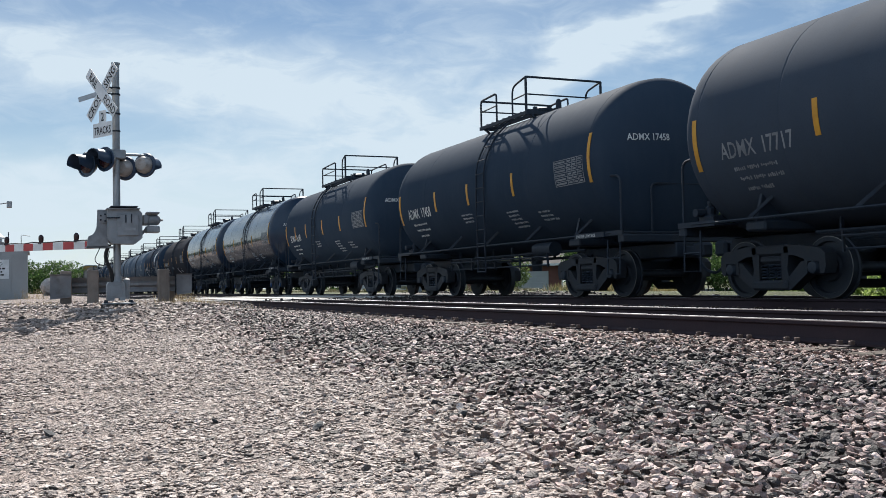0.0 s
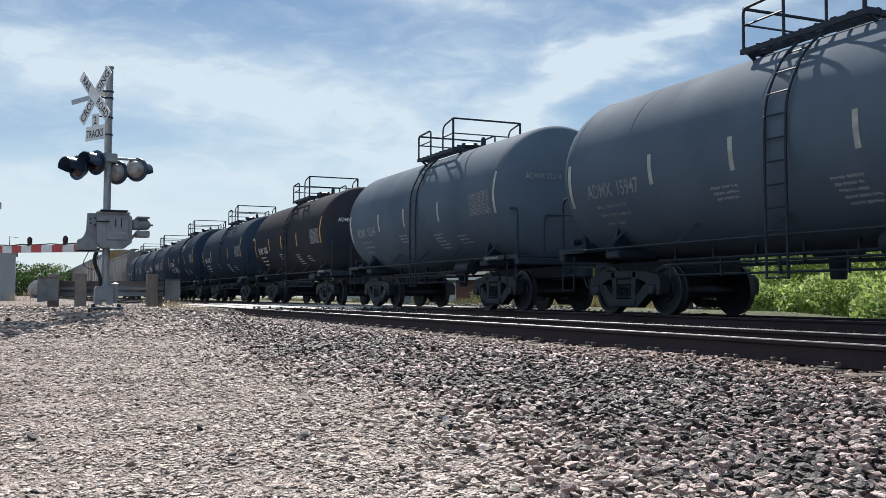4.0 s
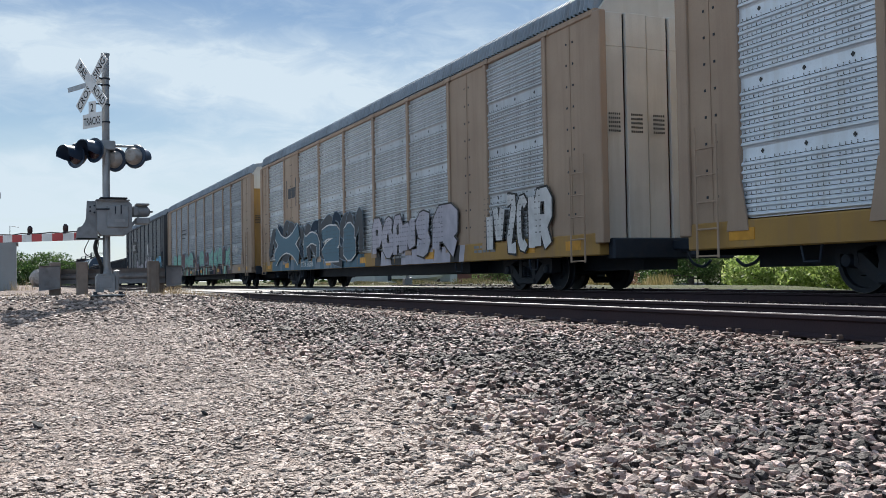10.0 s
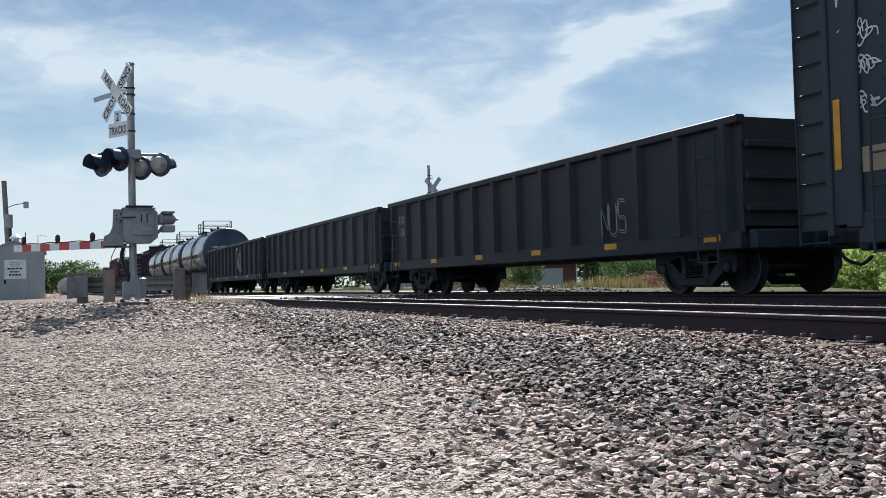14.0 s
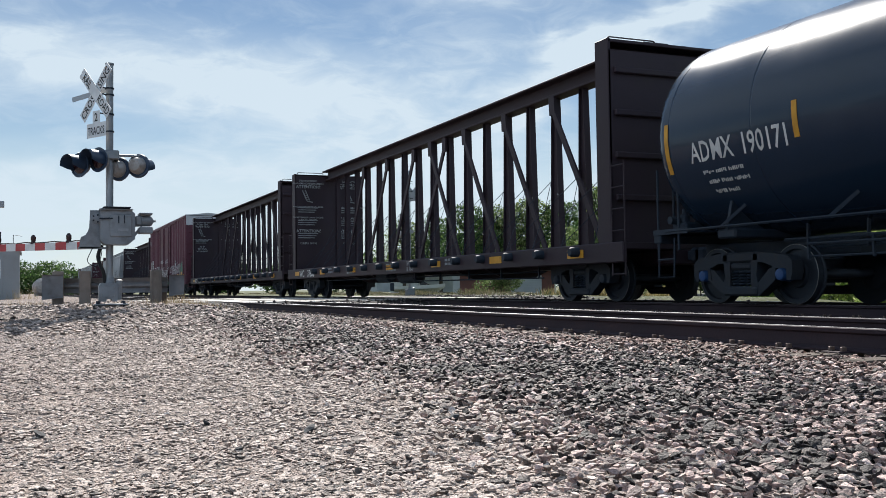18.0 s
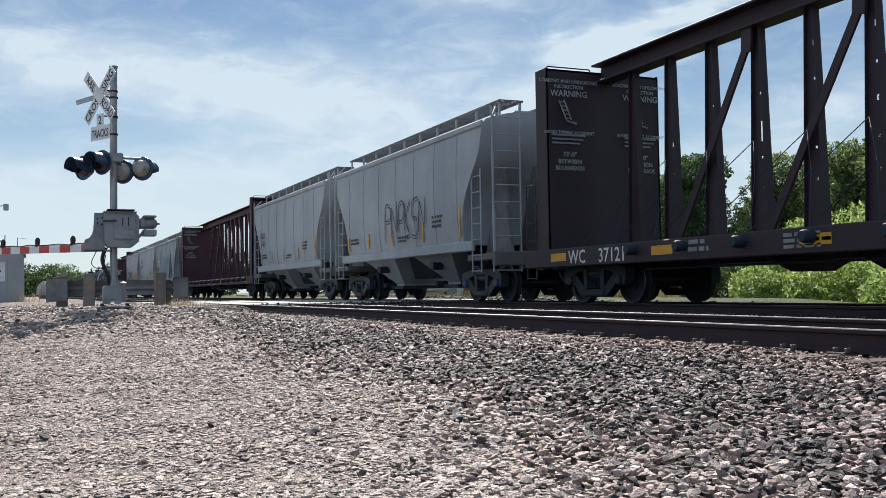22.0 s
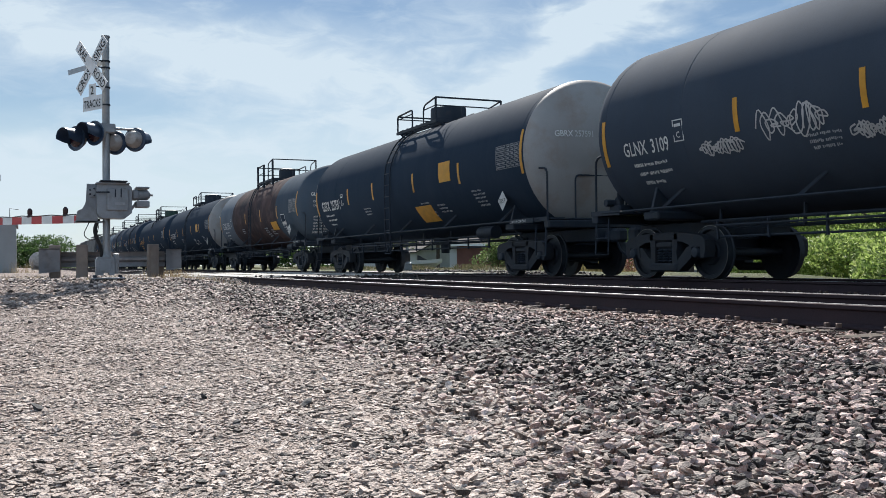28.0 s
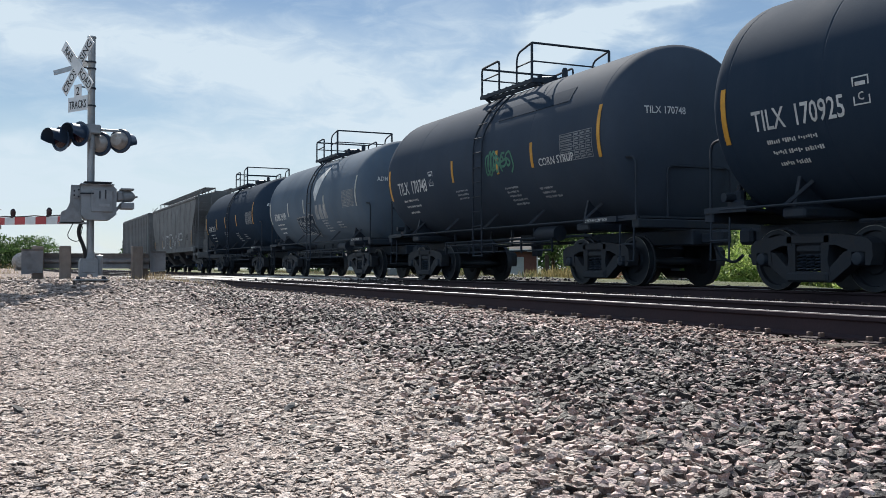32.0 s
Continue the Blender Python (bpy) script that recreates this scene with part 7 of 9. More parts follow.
    c = keep(hopper_car("hopper_car", "pale grey covered hopper car with bold number", -595.6, 11.7, HOPPER, 4.25, 2, "AOKX", "490968", 0, (-4.4, 3.15), 0.36))
    c = keep(hopper_car("hopper_car", "pale grey covered hopper car with violet graffiti", -608.9, 11.7, HOPPER, 4.25, 2, "MWCX", "301158", 8, (-4.4, 2.85), 0.3))
    wild(c, -2.9, 1.6, 3.0, 1.1, -1.585, (LILAC, PURPLE), PURPLE, 8, 74, thick=0.14)
    tag(c, 0.5, 1.6, 1.9, 1.6, -1.575, None, RED_INK, 3, 75)
    tag(c, 3.0, 1.6, 0.8, 0.8, -1.575, ORANGE_PLATE, RED_INK, 1, 76)
    c = keep(centre_beam("centre_beam_car", "maroon centre-beam flat car with a tagged bulkhead", -627.5, MAROON, warn, "", "62190"))
    g = Geo()
    for k in range(5):
        y0 = -1.2 + k * 0.48
        for a, b, d, f in ((0, 0, 0.0, 0.6), (0, 0.6, 0.35, 0.45), (0.35, 0.5, 0.3, 0.0)):
            g.bar((-11.06, y0 + a, 2.9 + b), (-11.06, y0 + d, 2.9 + f), 0.09, 0.06, (1, 0, 0))
    part("graffiti_scrawl", g, WHITE_INK, c, "white block graffiti on the bulkhead")
    # long tank cars
    big = dict(half=7.85, plat=(-1.2, 1.7), side_ladder=-0.35, hatch="dome", blocks=4, seams=(-0.7, -0.1, 0.42), tall=-0.18)

    def big_tank(label, u, paint, mark, num, **kw):
        o = dict(big)
        o.update(kw)
        car, side, patch = tank_car("tank_car", label, u, o.pop("half"), paint, mark=mark, num=num, rad=o.pop("tank_rad", 1.635), **o)
        keep(car)
        return car, side, patch

    def plate(c, patch, x0, x1, h0, h1, m, lab="orange placard"):
        part("placard", patch(Geo(), x0, x1, h0, h1, 4, 0.008), m, c, lab)

    def diamond(c, x, z, num):
        part("placard", Geo().prism([(x - 0.22, z), (x, z + 0.22), (x + 0.22, z), (x, z - 0.22)], -1.5, -1.49), WHITE, c, "white diamond placard")
        words(num, 0.1, x, z - 0.05, flat_face(-1.505), c, DARK_INK, "placard_number", True)
    c, side, patch = big_tank("long graphite tank car covered in white scrawls", -649.9, GRAPHITE, "GLNX", "3109", letter=0.19)
    for k, (x, z, w, h) in enumerate(((-5.1, Z - 0.75, 0.9, 0.32), (-3.7, Z - 0.7, 1.2, 0.6), (-2.1, Z - 0.85, 0.8, 0.35), (0.3, Z - 0.5, 1.1, 0.75), (2.4, Z - 0.75, 1.3, 0.5), (4.4, Z - 0.8, 1.0, 0.6), (5.9, Z - 0.6, 1.2, 0.8))):
        scribble(c, x, z, w, h, 0, SILVER_INK, 80 + k, on_tank(side), 4, 0.024)
    plate(c, patch, 1.1, 1.9, Z - 0.05, Z + 0.3, ORANGE_PLATE)
    diamond(c, 6.5, 1.7, "3257")
    c, side, patch = big_tank("long black tank car with pale ends and orange placards", -668.6, BLACK, "GBRX", "257591", ends=PALE_HEAD)
    plate(c, patch, 3.3, 4.0, Z - 0.3, Z + 0.2, ORANGE_PLATE)
    plate(c, patch, 1.2, 2.3, Z - 1.22, Z - 0.8, ORANGE_PLATE)
    diamond(c, 6.6, 1.7, "3257")
    c, side, patch = big_tank("long tank car, grey ends and a rusty brown middle", -687.2, BLUEGREY, "GLNX", "23051", tank_rad=1.57, ends=BLUEGREY, bands=[(-4.6, PALE_SECTION), (4.4, RUSTY)], dome=0.36, posts=True, tall=0.08, strip_x=(-1.6, 1.5, 4.55),
                              end_text=[(-1.05, 0.04, "CAPY 23563"), (-1.05, -0.12, "CAPY 89193")] + [(-1.02, -0.55 - 0.12 * k, line) for k, line in enumerate(("M 901 E BFT OK", "WABCOPAC BRK BEAM", "AJAX NO 7 HANDBRK", "36 IN 1W STL WHLS", "SF 70 DE COUPLERS", "SPRINGS D-5"))])
    plate(c, patch, 3.2, 4.2, Z - 0.86, Z - 0.52, ORANGE_PLATE)
    part("notice", patch(Geo(), 5.15, 5.75, Z - 0.70, Z - 0.28, 4, 0.006), WHITE, c, "white-edged stencilled square")
    part("notice_field", patch(Geo(), 5.19, 5.71, Z - 0.58, Z - 0.31, 4, 0.010), BLACK, c, "dark field of the notice")
    part("sticker", patch(Geo(), 5.4, 5.56, Z - 0.98, Z - 0.76, 2, 0.006), WHITE, c)
    diamond(c, 6.4, 1.72, "3257")
    c, side, patch = big_tank("long black tank car with pale ends and placard", -706.0, BLACK, "GBRX", "257453", ends=PALE_HEAD)
    plate(c, patch, 3.3, 4.0, Z - 0.35, Z + 0.12, ORANGE_PLATE)
    plate(c, patch, -1.0, -0.1, Z - 0.35, Z + 0.45, GRAPHITE, "grey repainted patch")
    diamond(c, 6.6, 1.7, "3257")
    c, side, patch = big_tank("long black tank car with orange numbers", -724.7, BLACK, "NATX", "303593", hatch="green", mats=ORANGE_PLATE, strip_x=(-4.65, -1.2, 2.0), half_ladder=True, posts=True, tall=0.0)
    c, side, patch = small_tank("large black tank car with yellow strips", -740.6, BLACK, "TILX", "170925", rad=1.71, zc=2.78, letter=0.23, strip_x=(-1.1, 1.2, 2.8))
    c, side, patch = small_tank("blue-black tank car lettered for corn syrup", -754.2, GRAPHITE, "TILX", "170748", rad=1.71, zc=2.78, strip_x=(-1.1, 1.2, 2.7))
    words("CORN SYRUP", 0.15, 2.95, Z - 0.30, lambda x, z: side(x, z), c, WHITE, "lettering")
    scribble(c, 0.7, Z - 0.4, 1.1, 0.7, 0, GREEN_INK, 93, on_tank(side), 3, 0.05)
    plate(c, patch, 0.95, 3.9, Z + 0.88, Z + 1.16, BLACK, "darker repainted patch")
    c, side, patch = small_tank("blue-grey tank car with a white leaf emblem", -767.6, SILVERBLUE, "ADMX", "29109", strips="pale")
    leaf_emblem(c, side, 0.7, Z - 0.05, 0.9, 1.2)
    tag(c, -1.6, Z - 1.1, 2.0, 0.6, 0, GREY, FADED, 4, 95, on_tank(side))
    small_tank("black tank car with faded lettering", -781.0, BLACK, "ADMX", "29111")
    c = keep(hopper_car("hopper_car", "grey covered hopper car with white tags", -798.3, 17.0, HOPPER_DARK, 4.25, 3, "", "", 10))
    tag(c, -3.5, 1.6, 8.0, 0.9, -1.575, None, WHITE_INK, 6, 97)
    keep(boxcar("boxcar", "grey-brown ribbed steel boxcar, plain sides", -817.5, 16.5, HOPPER_DARK, 4.4, None, 18, False))


build_train()


# ---- the ground and the tracks ----
def smooth(a, b, x):
    t = max(0.0, min(1.0, (x - a) / (b - a)))
    return t * t * (3 - 2 * t)


def ground_z(x, y):
    """Height of the ground: tie level at the tracks, a worn gravel apron before them that rises to the road."""
    base = -0.235
    pad = smooth(-15.5, -18.6, x) * smooth(-4.5, -0.5, y)
    z = base + 0.25 * smooth(-12.0, -19.0, x) + 0.05 * pad
    shoulder = smooth(2.6, 4.6, y) * (1 - smooth(15.0, 17.5, y))
    z = z * (1 - shoulder) + (-0.205 + 0.17 * smooth(-24, -27, x) * (1 - smooth(-40, -43, x))) * shoulder
    z += -0.5 * smooth(16.0, 21.0, y)
    z += 0.02 * noise.noise((x * 0.5, y * 0.5, 0)) + 0.008 * noise.noise((x * 2.1, y * 2.1, 5))
    return z


BALLAST = island_mat("crushed ballast stone", [(0.0, (0.016, 0.014, 0.014)), (0.28, (0.05, 0.042, 0.041)), (0.4, (0.17, 0.122, 0.112)), (0.62, (0.315, 0.225, 0.202)), (0.82, (0.475, 0.35, 0.315)), (1.0, (0.60, 0.48, 0.44))], 0.68, 0.8, 130.0, 1.0, 0.32)
PEBBLE = island_mat("pale pinkish gravel", [(0.0, (0.035, 0.03, 0.028)), (0.16, (0.145, 0.115, 0.1)), (0.4, (0.30, 0.238, 0.205)), (0.8, (0.41, 0.328, 0.285)), (1.0, (0.56, 0.465, 0.41))], 0.7, 0.8, 130.0, 1.0, 0.35)
DARK_BALLAST = island_mat("dark grey crushed stone", [(0.0, (0.012, 0.0105, 0.011)), (0.5, (0.036, 0.03, 0.029)), (0.8, (0.09, 0.075, 0.069)), (1.0, (0.24, 0.185, 0.165))], 0.66, 0.65, 130.0, 1.0, 0.28)
RUST_STONE = island_mat("rust-stained ballast stone", [(0.0, (0.04, 0.029, 0.026)), (0.35, (0.13, 0.084, 0.07)), (0.7, (0.31, 0.197, 0.162)), (1.0, (0.49, 0.355, 0.31))], 0.7, 0.75, 130.0, 1.0, 0.3)
DARK_STONE = island_mat("dark loose stone", [(0.0, (0.03, 0.032, 0.034)), (0.6, (0.06, 0.06, 0.062)), (1.0, (0.12, 0.11, 0.105))])
CONCRETE = mat("pale concrete crossing panel", (0.46, 0.44, 0.41), (0.36, 0.34, 0.32), 0.85, 0, 0.9, 40, 0.3, dirt=(0.2, 0.19, 0.18), dirt_amount=0.5)
ASPHALT = mat("grey asphalt", (0.085, 0.083, 0.08), (0.06, 0.06, 0.06), 0.9, 0, 0.7, 70, 0.4)
TIE = mat("weathered timber tie", (0.09, 0.07, 0.055), (0.06, 0.046, 0.038), 0.85, 0, 2, 40, 0.4, random_tint=0.25)


def ground_mesh():
    xs = [-900, -500, -300, -200, -140, -100, -80] + [-70 + k * 1.0 for k in range(30)] + [-40 + 0.5 * k for k in range(92)] + [8, 14, 25, 45, 80, 150, 300, 600]
    ys = [-600, -300, -150, -80, -40, -20, -12] + [-8 + 0.4 * k for k in range(78)] + [24, 27, 31, 36, 45, 60, 90, 140, 220, 350, 600, 900]
    vs = [(x, y, ground_z(x, y)) for x in xs for y in ys]
    n = len(ys)
    fs = [(i * n + j, (i + 1) * n + j, (i + 1) * n + j + 1, i * n + j + 1) for i in range(len(xs) - 1) for j in range(n - 1)]
    return Geo().add(vs, fs)


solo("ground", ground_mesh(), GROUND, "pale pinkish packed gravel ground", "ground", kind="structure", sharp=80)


def stones(name, spots, sizes, material, label, seed, flat=0.6, tilt=0.16, corners=6):
    """One joined sheet of loose crushed stones: flattish angular chips with an undercut edge, each with its own outline and tilt."""
    rng = np.random.default_rng(seed)
    n, m = len(spots), corners
    ang = (np.arange(m) / m * 6.2832)[None] + rng.uniform(-0.32, 0.32, (n, m)) + rng.uniform(0, 6.28, (n, 1))
    r = rng.uniform(0.62, 1.12, (n, m))
    wide = rng.uniform(0.62, 1.0, (n, 1))
    high = rng.uniform(0.55, 1.25, (n, 1)) * flat
    px, py = r * np.cos(ang), r * np.sin(ang) * wide
    az = rng.uniform(0, 6.283, (n, 1))
    px, py = px * np.cos(az) - py * np.sin(az), px * np.sin(az) + py * np.cos(az)
    inn = rng.uniform(0.6, 0.92, (n, m))
    sx, sy = rng.normal(0, tilt, (n, 1)), rng.normal(0, tilt, (n, 1))
    tz = high * rng.uniform(0.45, 0.95, (n, m)) + sx * px + sy * py
    low = np.stack([px * inn * 0.8, py * inn * 0.8, np.full((n, m), -0.35) + 0.3 * (sx * px + sy * py)], -1)
    top = np.stack([px, py, tz], -1)
    peak = np.stack([rng.normal(0, 0.22, (n, 1)), rng.normal(0, 0.22, (n, 1)), high * rng.uniform(1.05, 1.5, (n, 1))], -1)
    v = np.concatenate([low, top, peak], 1) * sizes[:, None, None] + spots[:, None]
    tri = []
    for k in range(m):
        j = (k + 1) % m
        tri += [(k, j, m + j), (k, m + j, m + k), (m + k, m + j, 2 * m)]
    tri = np.array(tri)
    c, q = 2 * m + 1, len(tri)
    me = bpy.data.meshes.new(name)
    me.vertices.add(n * c)
    me.vertices.foreach_set("co", v.reshape(-1))
    f = (tri[None] + (np.arange(n) * c)[:, None, None]).reshape(-1)
    me.loops.add(len(f))
    me.loops.foreach_set("vertex_index", f.astype(np.int32))
    me.polygons.add(n * q)
    me.polygons.foreach_set("loop_start", (np.arange(n * q) * 3).astype(np.int32))
    me.update(calc_edges=True)
    me.validate()
    me.polygons.foreach_set("use_smooth", [False] * len(me.polygons))
    me.materials.append(material)
    return solo(name, me, material, label, "gravel", kind="stuff")


def ground_zs(x, y):
    return np.array([ground_z(a, b) for a, b in zip(x, y)])


def wedge(rng, n, d0, d1, a0, a1, power=1.0):
    """Spots in a fan before the standpoint; thinner with distance and towards its edges."""
    d = d0 + (d1 - d0) * rng.random(n) ** power + rng.normal(0, 0.12, n)
    a = np.radians(rng.uniform(a0, a1, n) + rng.normal(0, 5.0, n))
    return -d * np.cos(a), d * np.sin(a)


def apron_edge(x):
    """Where the pale apron ends and the ballast shoulder begins."""
    return 1.56 + 0.075 * (np.abs(x) - 2.0) + 0.2 * np.exp(-((np.abs(x) - 4.2) / 1.5) ** 2) + 0.12 * np.sin(x * 0.9) + 0.07 * np.sin(x * 2.3 + 1)


def gravel():
    rng = np.random.default_rng(4)
    # fine pale gravel of the apron
    x, y = wedge(rng, 130000, 1.95, 17.0, -6, 51, 1.4)
    k = y < apron_edge(x) + 0.36 * rng.normal(0, 1, len(x))
    x, y = x[k], y[k]
    d = np.hypot(x, y)
    near = np.clip((y - apron_edge(x) + 0.9) / 0.9, 0, 1)
    s = rng.uniform(0.0042, 0.0112, len(x)) * np.where(rng.random(len(x)) < 0.2, 1.7, 1.0) * (1 + 0.055 * d) * (1 + 0.35 * near)
    stones("apron_gravel", np.stack([x, y, ground_zs(x, y)], 1), s, PEBBLE, "flat pale pinkish gravel pieces", 5, 0.36, 0.16, 5)
    # crushed ballast along the near track
    x, y = wedge(rng, 110000, 1.95, 27.0, 6, 57, 1.5)
    m = (y > apron_edge(x) + 0.36 * rng.normal(0, 1, len(x))) & (y < 5.37) & ~((x < -26.9) & (y > 3.9))
    x, y = x[m], y[m]
    s = rng.uniform(0.010, 0.026, len(x)) * (1 + 0.03 * np.hypot(x, y))
    z = ground_zs(x, y) + 0.004 + 0.022 * rng.random(len(x)) ** 2
    rust = (y > 4.55 + 0.35 * rng.normal(0, 1, len(x))) & (x > -15)
    # the darkest stone lies in a band half-way up to the rail, in uneven drifts
    drift = 0.22 * np.sin(x * 1.3 + 0.7 * y) + 0.16 * np.sin(x * 3.1 - 1.9 * y)
    away = y - apron_edge(x)
    shade = np.clip(np.clip((away + 0.02) / 0.65, 0, 1) * (0.56 + drift) - 0.3 * np.clip((y - 3.4) / 0.9, 0, 1), 0, 0.85)
    dark = ~rust & (rng.random(len(x)) < shade)
    pale = ~rust & ~dark & (rng.random(len(x)) < 0.72 - 0.6 * away)
    s[pale] *= 0.85
    k = ~rust & ~dark & ~pale
    stones("shoulder_ballast", np.stack([x, y, z], 1)[dark], s[dark], DARK_BALLAST, "dark grey crushed ballast beside the track", 36, 0.46, 0.27, 6)
    stones("apron_gravel", np.stack([x, y, z - 0.006], 1)[pale], s[pale], PEBBLE, "flat pale pinkish gravel pieces", 37, 0.40, 0.25, 6)
    stones("track_ballast", np.stack([x, y, z], 1)[k], s[k], BALLAST, "grey and pinkish crushed-stone track ballast", 6, 0.46, 0.27, 6)
    stones("rusty_ballast", np.stack([x, y, z], 1)[rust], s[rust], RUST_STONE, "rust-stained ballast beside the rail", 16, 0.45, 0.28)
    # the same gravel and ballast, more thinly, all round
    x, y = rng.uniform(-20, 12, 11000), rng.uniform(-8, 5.3, 11000)
    pale = y < apron_edge(x) + 0.3 * rng.normal(0, 1, len(x))
    z = ground_zs(x, y)
    stones("apron_gravel", np.stack([x, y, z], 1)[pale], rng.uniform(0.008, 0.022, len(x))[pale], PEBBLE, "flat pale pinkish gravel pieces", 25, 0.5, 0.16, 4)
    x, y = rng.uniform(-20, 14, 9000), rng.uniform(1.2, 5.3, 9000)
    k = y > apron_edge(x) + 0.3 * rng.normal(0, 1, len(x))
    stones("track_ballast", np.stack([x, y, ground_zs(x, y)], 1)[k], rng.uniform(0.014, 0.034, len(x))[k], BALLAST, "grey and pinkish crushed-stone track ballast", 26, 0.55, 0.24, 4)
    # larger dark lumps lying about
    x, y = wedge(rng, 46, 2.1, 15.0, 0, 46, 0.9)
    stones("loose_lumps", np.stack([x, y, ground_zs(x, y) + 0.006], 1), rng.uniform(0.014, 0.03, len(x)), DARK_STONE, "dark loose lumps on the gravel", 18, 0.55, 0.3)
    x = rng.uniform(-40, 0, 10000)
    y = rng.uniform(5.5, 16.0, 10000)
    m = ~((x < -26.9) & (y < 15.0))
    x, y = x[m], y[m]
    stones("track_bed_ballast", np.stack([x, y, ground_zs(x, y) + 0.01], 1), rng.uniform(0.03, 0.06, len(x)), DARK_BALLAST, "dark ballast between the tracks", 7, 0.7, 0.3, 5)
    x = rng.uniform(-26, -13, 6200)
    y = rng.uniform(-4, 4.2, 6200)
    stones("verge_gravel", np.stack([x, y, ground_zs(x, y) + 0.006], 1), rng.uniform(0.02, 0.055, len(x)), PEBBLE, "loose stones round the signal mast", 8, 0.5, 0.2, 5)


gravel()


def rail_profile(y):
    return [(y - 0.07, -0.171), (y + 0.07, -0.171), (y + 0.07, -0.158), (y + 0.013, -0.14), (y + 0.009, -0.048), (y + 0.034, -0.034), (y + 0.035, -0.008), (y + 0.026, -0.002),
            (y - 0.026, -0.002), (y - 0.035, -0.008), (y - 0.034, -0.034), (y - 0.009, -0.048), (y - 0.013, -0.14), (y - 0.07, -0.158)]


for yc in (YN, YT):
    for s in (-1, 1):
        y = yc + s * 0.752
        r = solo("rail", Geo().prism(rail_profile(y), -700, 300, "x"), RAIL, "long steel rail, rusty sides and a polished head", "rail", "rails of the two tracks", sharp=30)
        crown = [(y + 0.034 * math.sin(a), -0.0055 * (1 - math.cos(a)) / 0.293 + 0.001) for a in [math.pi / 4 * k / 5 * 0.45 for k in range(-5, 6)]]
        part("rail_head", Geo().prism(crown + [(y + 0.010, -0.02), (y - 0.010, -0.02)], -700, 300, "x"), RAIL_TOP, r, "bright polished running surface", 60)

SPIKE = mat("rusty spike head", (0.16, 0.11, 0.09), (0.11, 0.075, 0.06), 0.6, 0.2, 9, 90, 0.1)
tie_me = Geo().box(-0.115, -1.28, -0.36, 0.115, 1.28, -0.178, 0.012).mesh("tie", TIE)
plate_me = Geo().box(-0.09, -0.17, -0.178, 0.09, 0.17, -0.166, 0.004).mesh("tie_plate", RAIL)
spike_me = Geo().box(-0.012, -0.025, -0.17, 0.012, 0.025, -0.134, 0.005).mesh("spike", SPIKE)
for yc in (YN, YT):
    for k in range(75 if yc == YN else 60):
        x = -1.0 - k * 0.533
        if -42 < x < -26.6:
            continue
        t = new("tie", tie_me)
        t.location = (x, yc, 0)
        tagged(t, "weathered brown timber cross tie in ballast", "railway tie", "ties of the two tracks")
        for s in ((-1, 1) if yc == YN else (-1,)):
            p = part("tie_plate", plate_me, None, t)
            p.location = (0, s * 0.752, 0)
            for a, b in ((-0.05, -0.1), (0.05, 0.1), (0.06, -0.1)):
                q = part("spike", spike_me, None, t)
                q.location = (a, s * 0.752 + b, 0)


# ---- road crossing ----
crossing = thing("road_crossing", "pale worn concrete panels of the road crossing", "crossing")
for y0, y1 in ((3.95, 5.33), (5.58, 6.82), (7.07, 8.3), (9.3, 10.58), (10.83, 12.07), (12.32, 13.6)):
    for k in range(6):
        x0 = -41.0 + k * 2.35
        if y0 < 4 and k > 4:
            continue
        part("panel", Geo().box(x0, y0, -0.19, x0 + 2.32, y1, -0.012, 0.012), CONCRETE, crossing)
road = Geo()
for (xa, ya), (xb, yb) in (((-24.2, 3.9), (-12.0, -60.0)), ((-31.0, 13.7), (-64.0, 80.0))):
    n = 24
    vs = []
    for i in range(n + 1):
        t = i / n
        x, y = xa + (xb - xa) * t, ya + (yb - ya) * t
        if ya < 5:
            x = -25.0 - (3.9 - y) * -0.35
        z = -0.03 if abs(y - 8.7) < 8 else max(ground_z(x - 3, y), ground_z(x - 9, y)) + 0.05
        vs += [(x - 11.5, y, z), (x - 2.5, y, z), (x - 11.5, y, z - 0.3), (x - 2.5, y, z - 0.3)]
    fs = []
    for i in range(n):
        a, b = 4 * i, 4 * i + 4
        fs += [(a, a + 1, b + 1, b), (a + 1, a + 3, b + 3, b + 1), (a + 2, a, b, b + 2)]
    road.add(vs, fs)
solo("road", road, ASPHALT, "grey asphalt road over the tracks", "road", kind="structure")

# ---- crossing signal ----
GALV_POLE = mat("galvanised grey pole", (0.30, 0.31, 0.32), (0.24, 0.25, 0.26), 0.45, 0.5, 3, 40, 0.08, dirt=(0.16, 0.15, 0.14), dirt_amount=0.4)
CAST = mat("grey-painted mechanism housing", (0.25, 0.265, 0.28), (0.20, 0.212, 0.225), 0.5, 0.1, 2.5, 40, 0.12, dirt=(0.12, 0.115, 0.11), dirt_amount=0.4)
SIGN_WHITE = mat("white reflective sheeting", (0.66, 0.67, 0.67), (0.56, 0.57, 0.57), 0.45, 0, 3, 50, 0.03, dirt=(0.45, 0.44, 0.42), dirt_amount=0.35)
SIGN_BACK = mat("bare aluminium sign back", (0.36, 0.37, 0.38), (0.3, 0.31, 0.32), 0.4, 0.7, 3, 50, 0.04)
SIGN_BLACK = mat("black sign lettering", (0.018, 0.018, 0.02), (0.024, 0.024, 0.026), 0.5, 0, 3, 50, 0.02)
LAMP_BLACK = mat("black signal enamel", (0.026, 0.046, 0.082), (0.032, 0.052, 0.088), 0.3, 0, 3, 50, 0.04, spec=0.5)
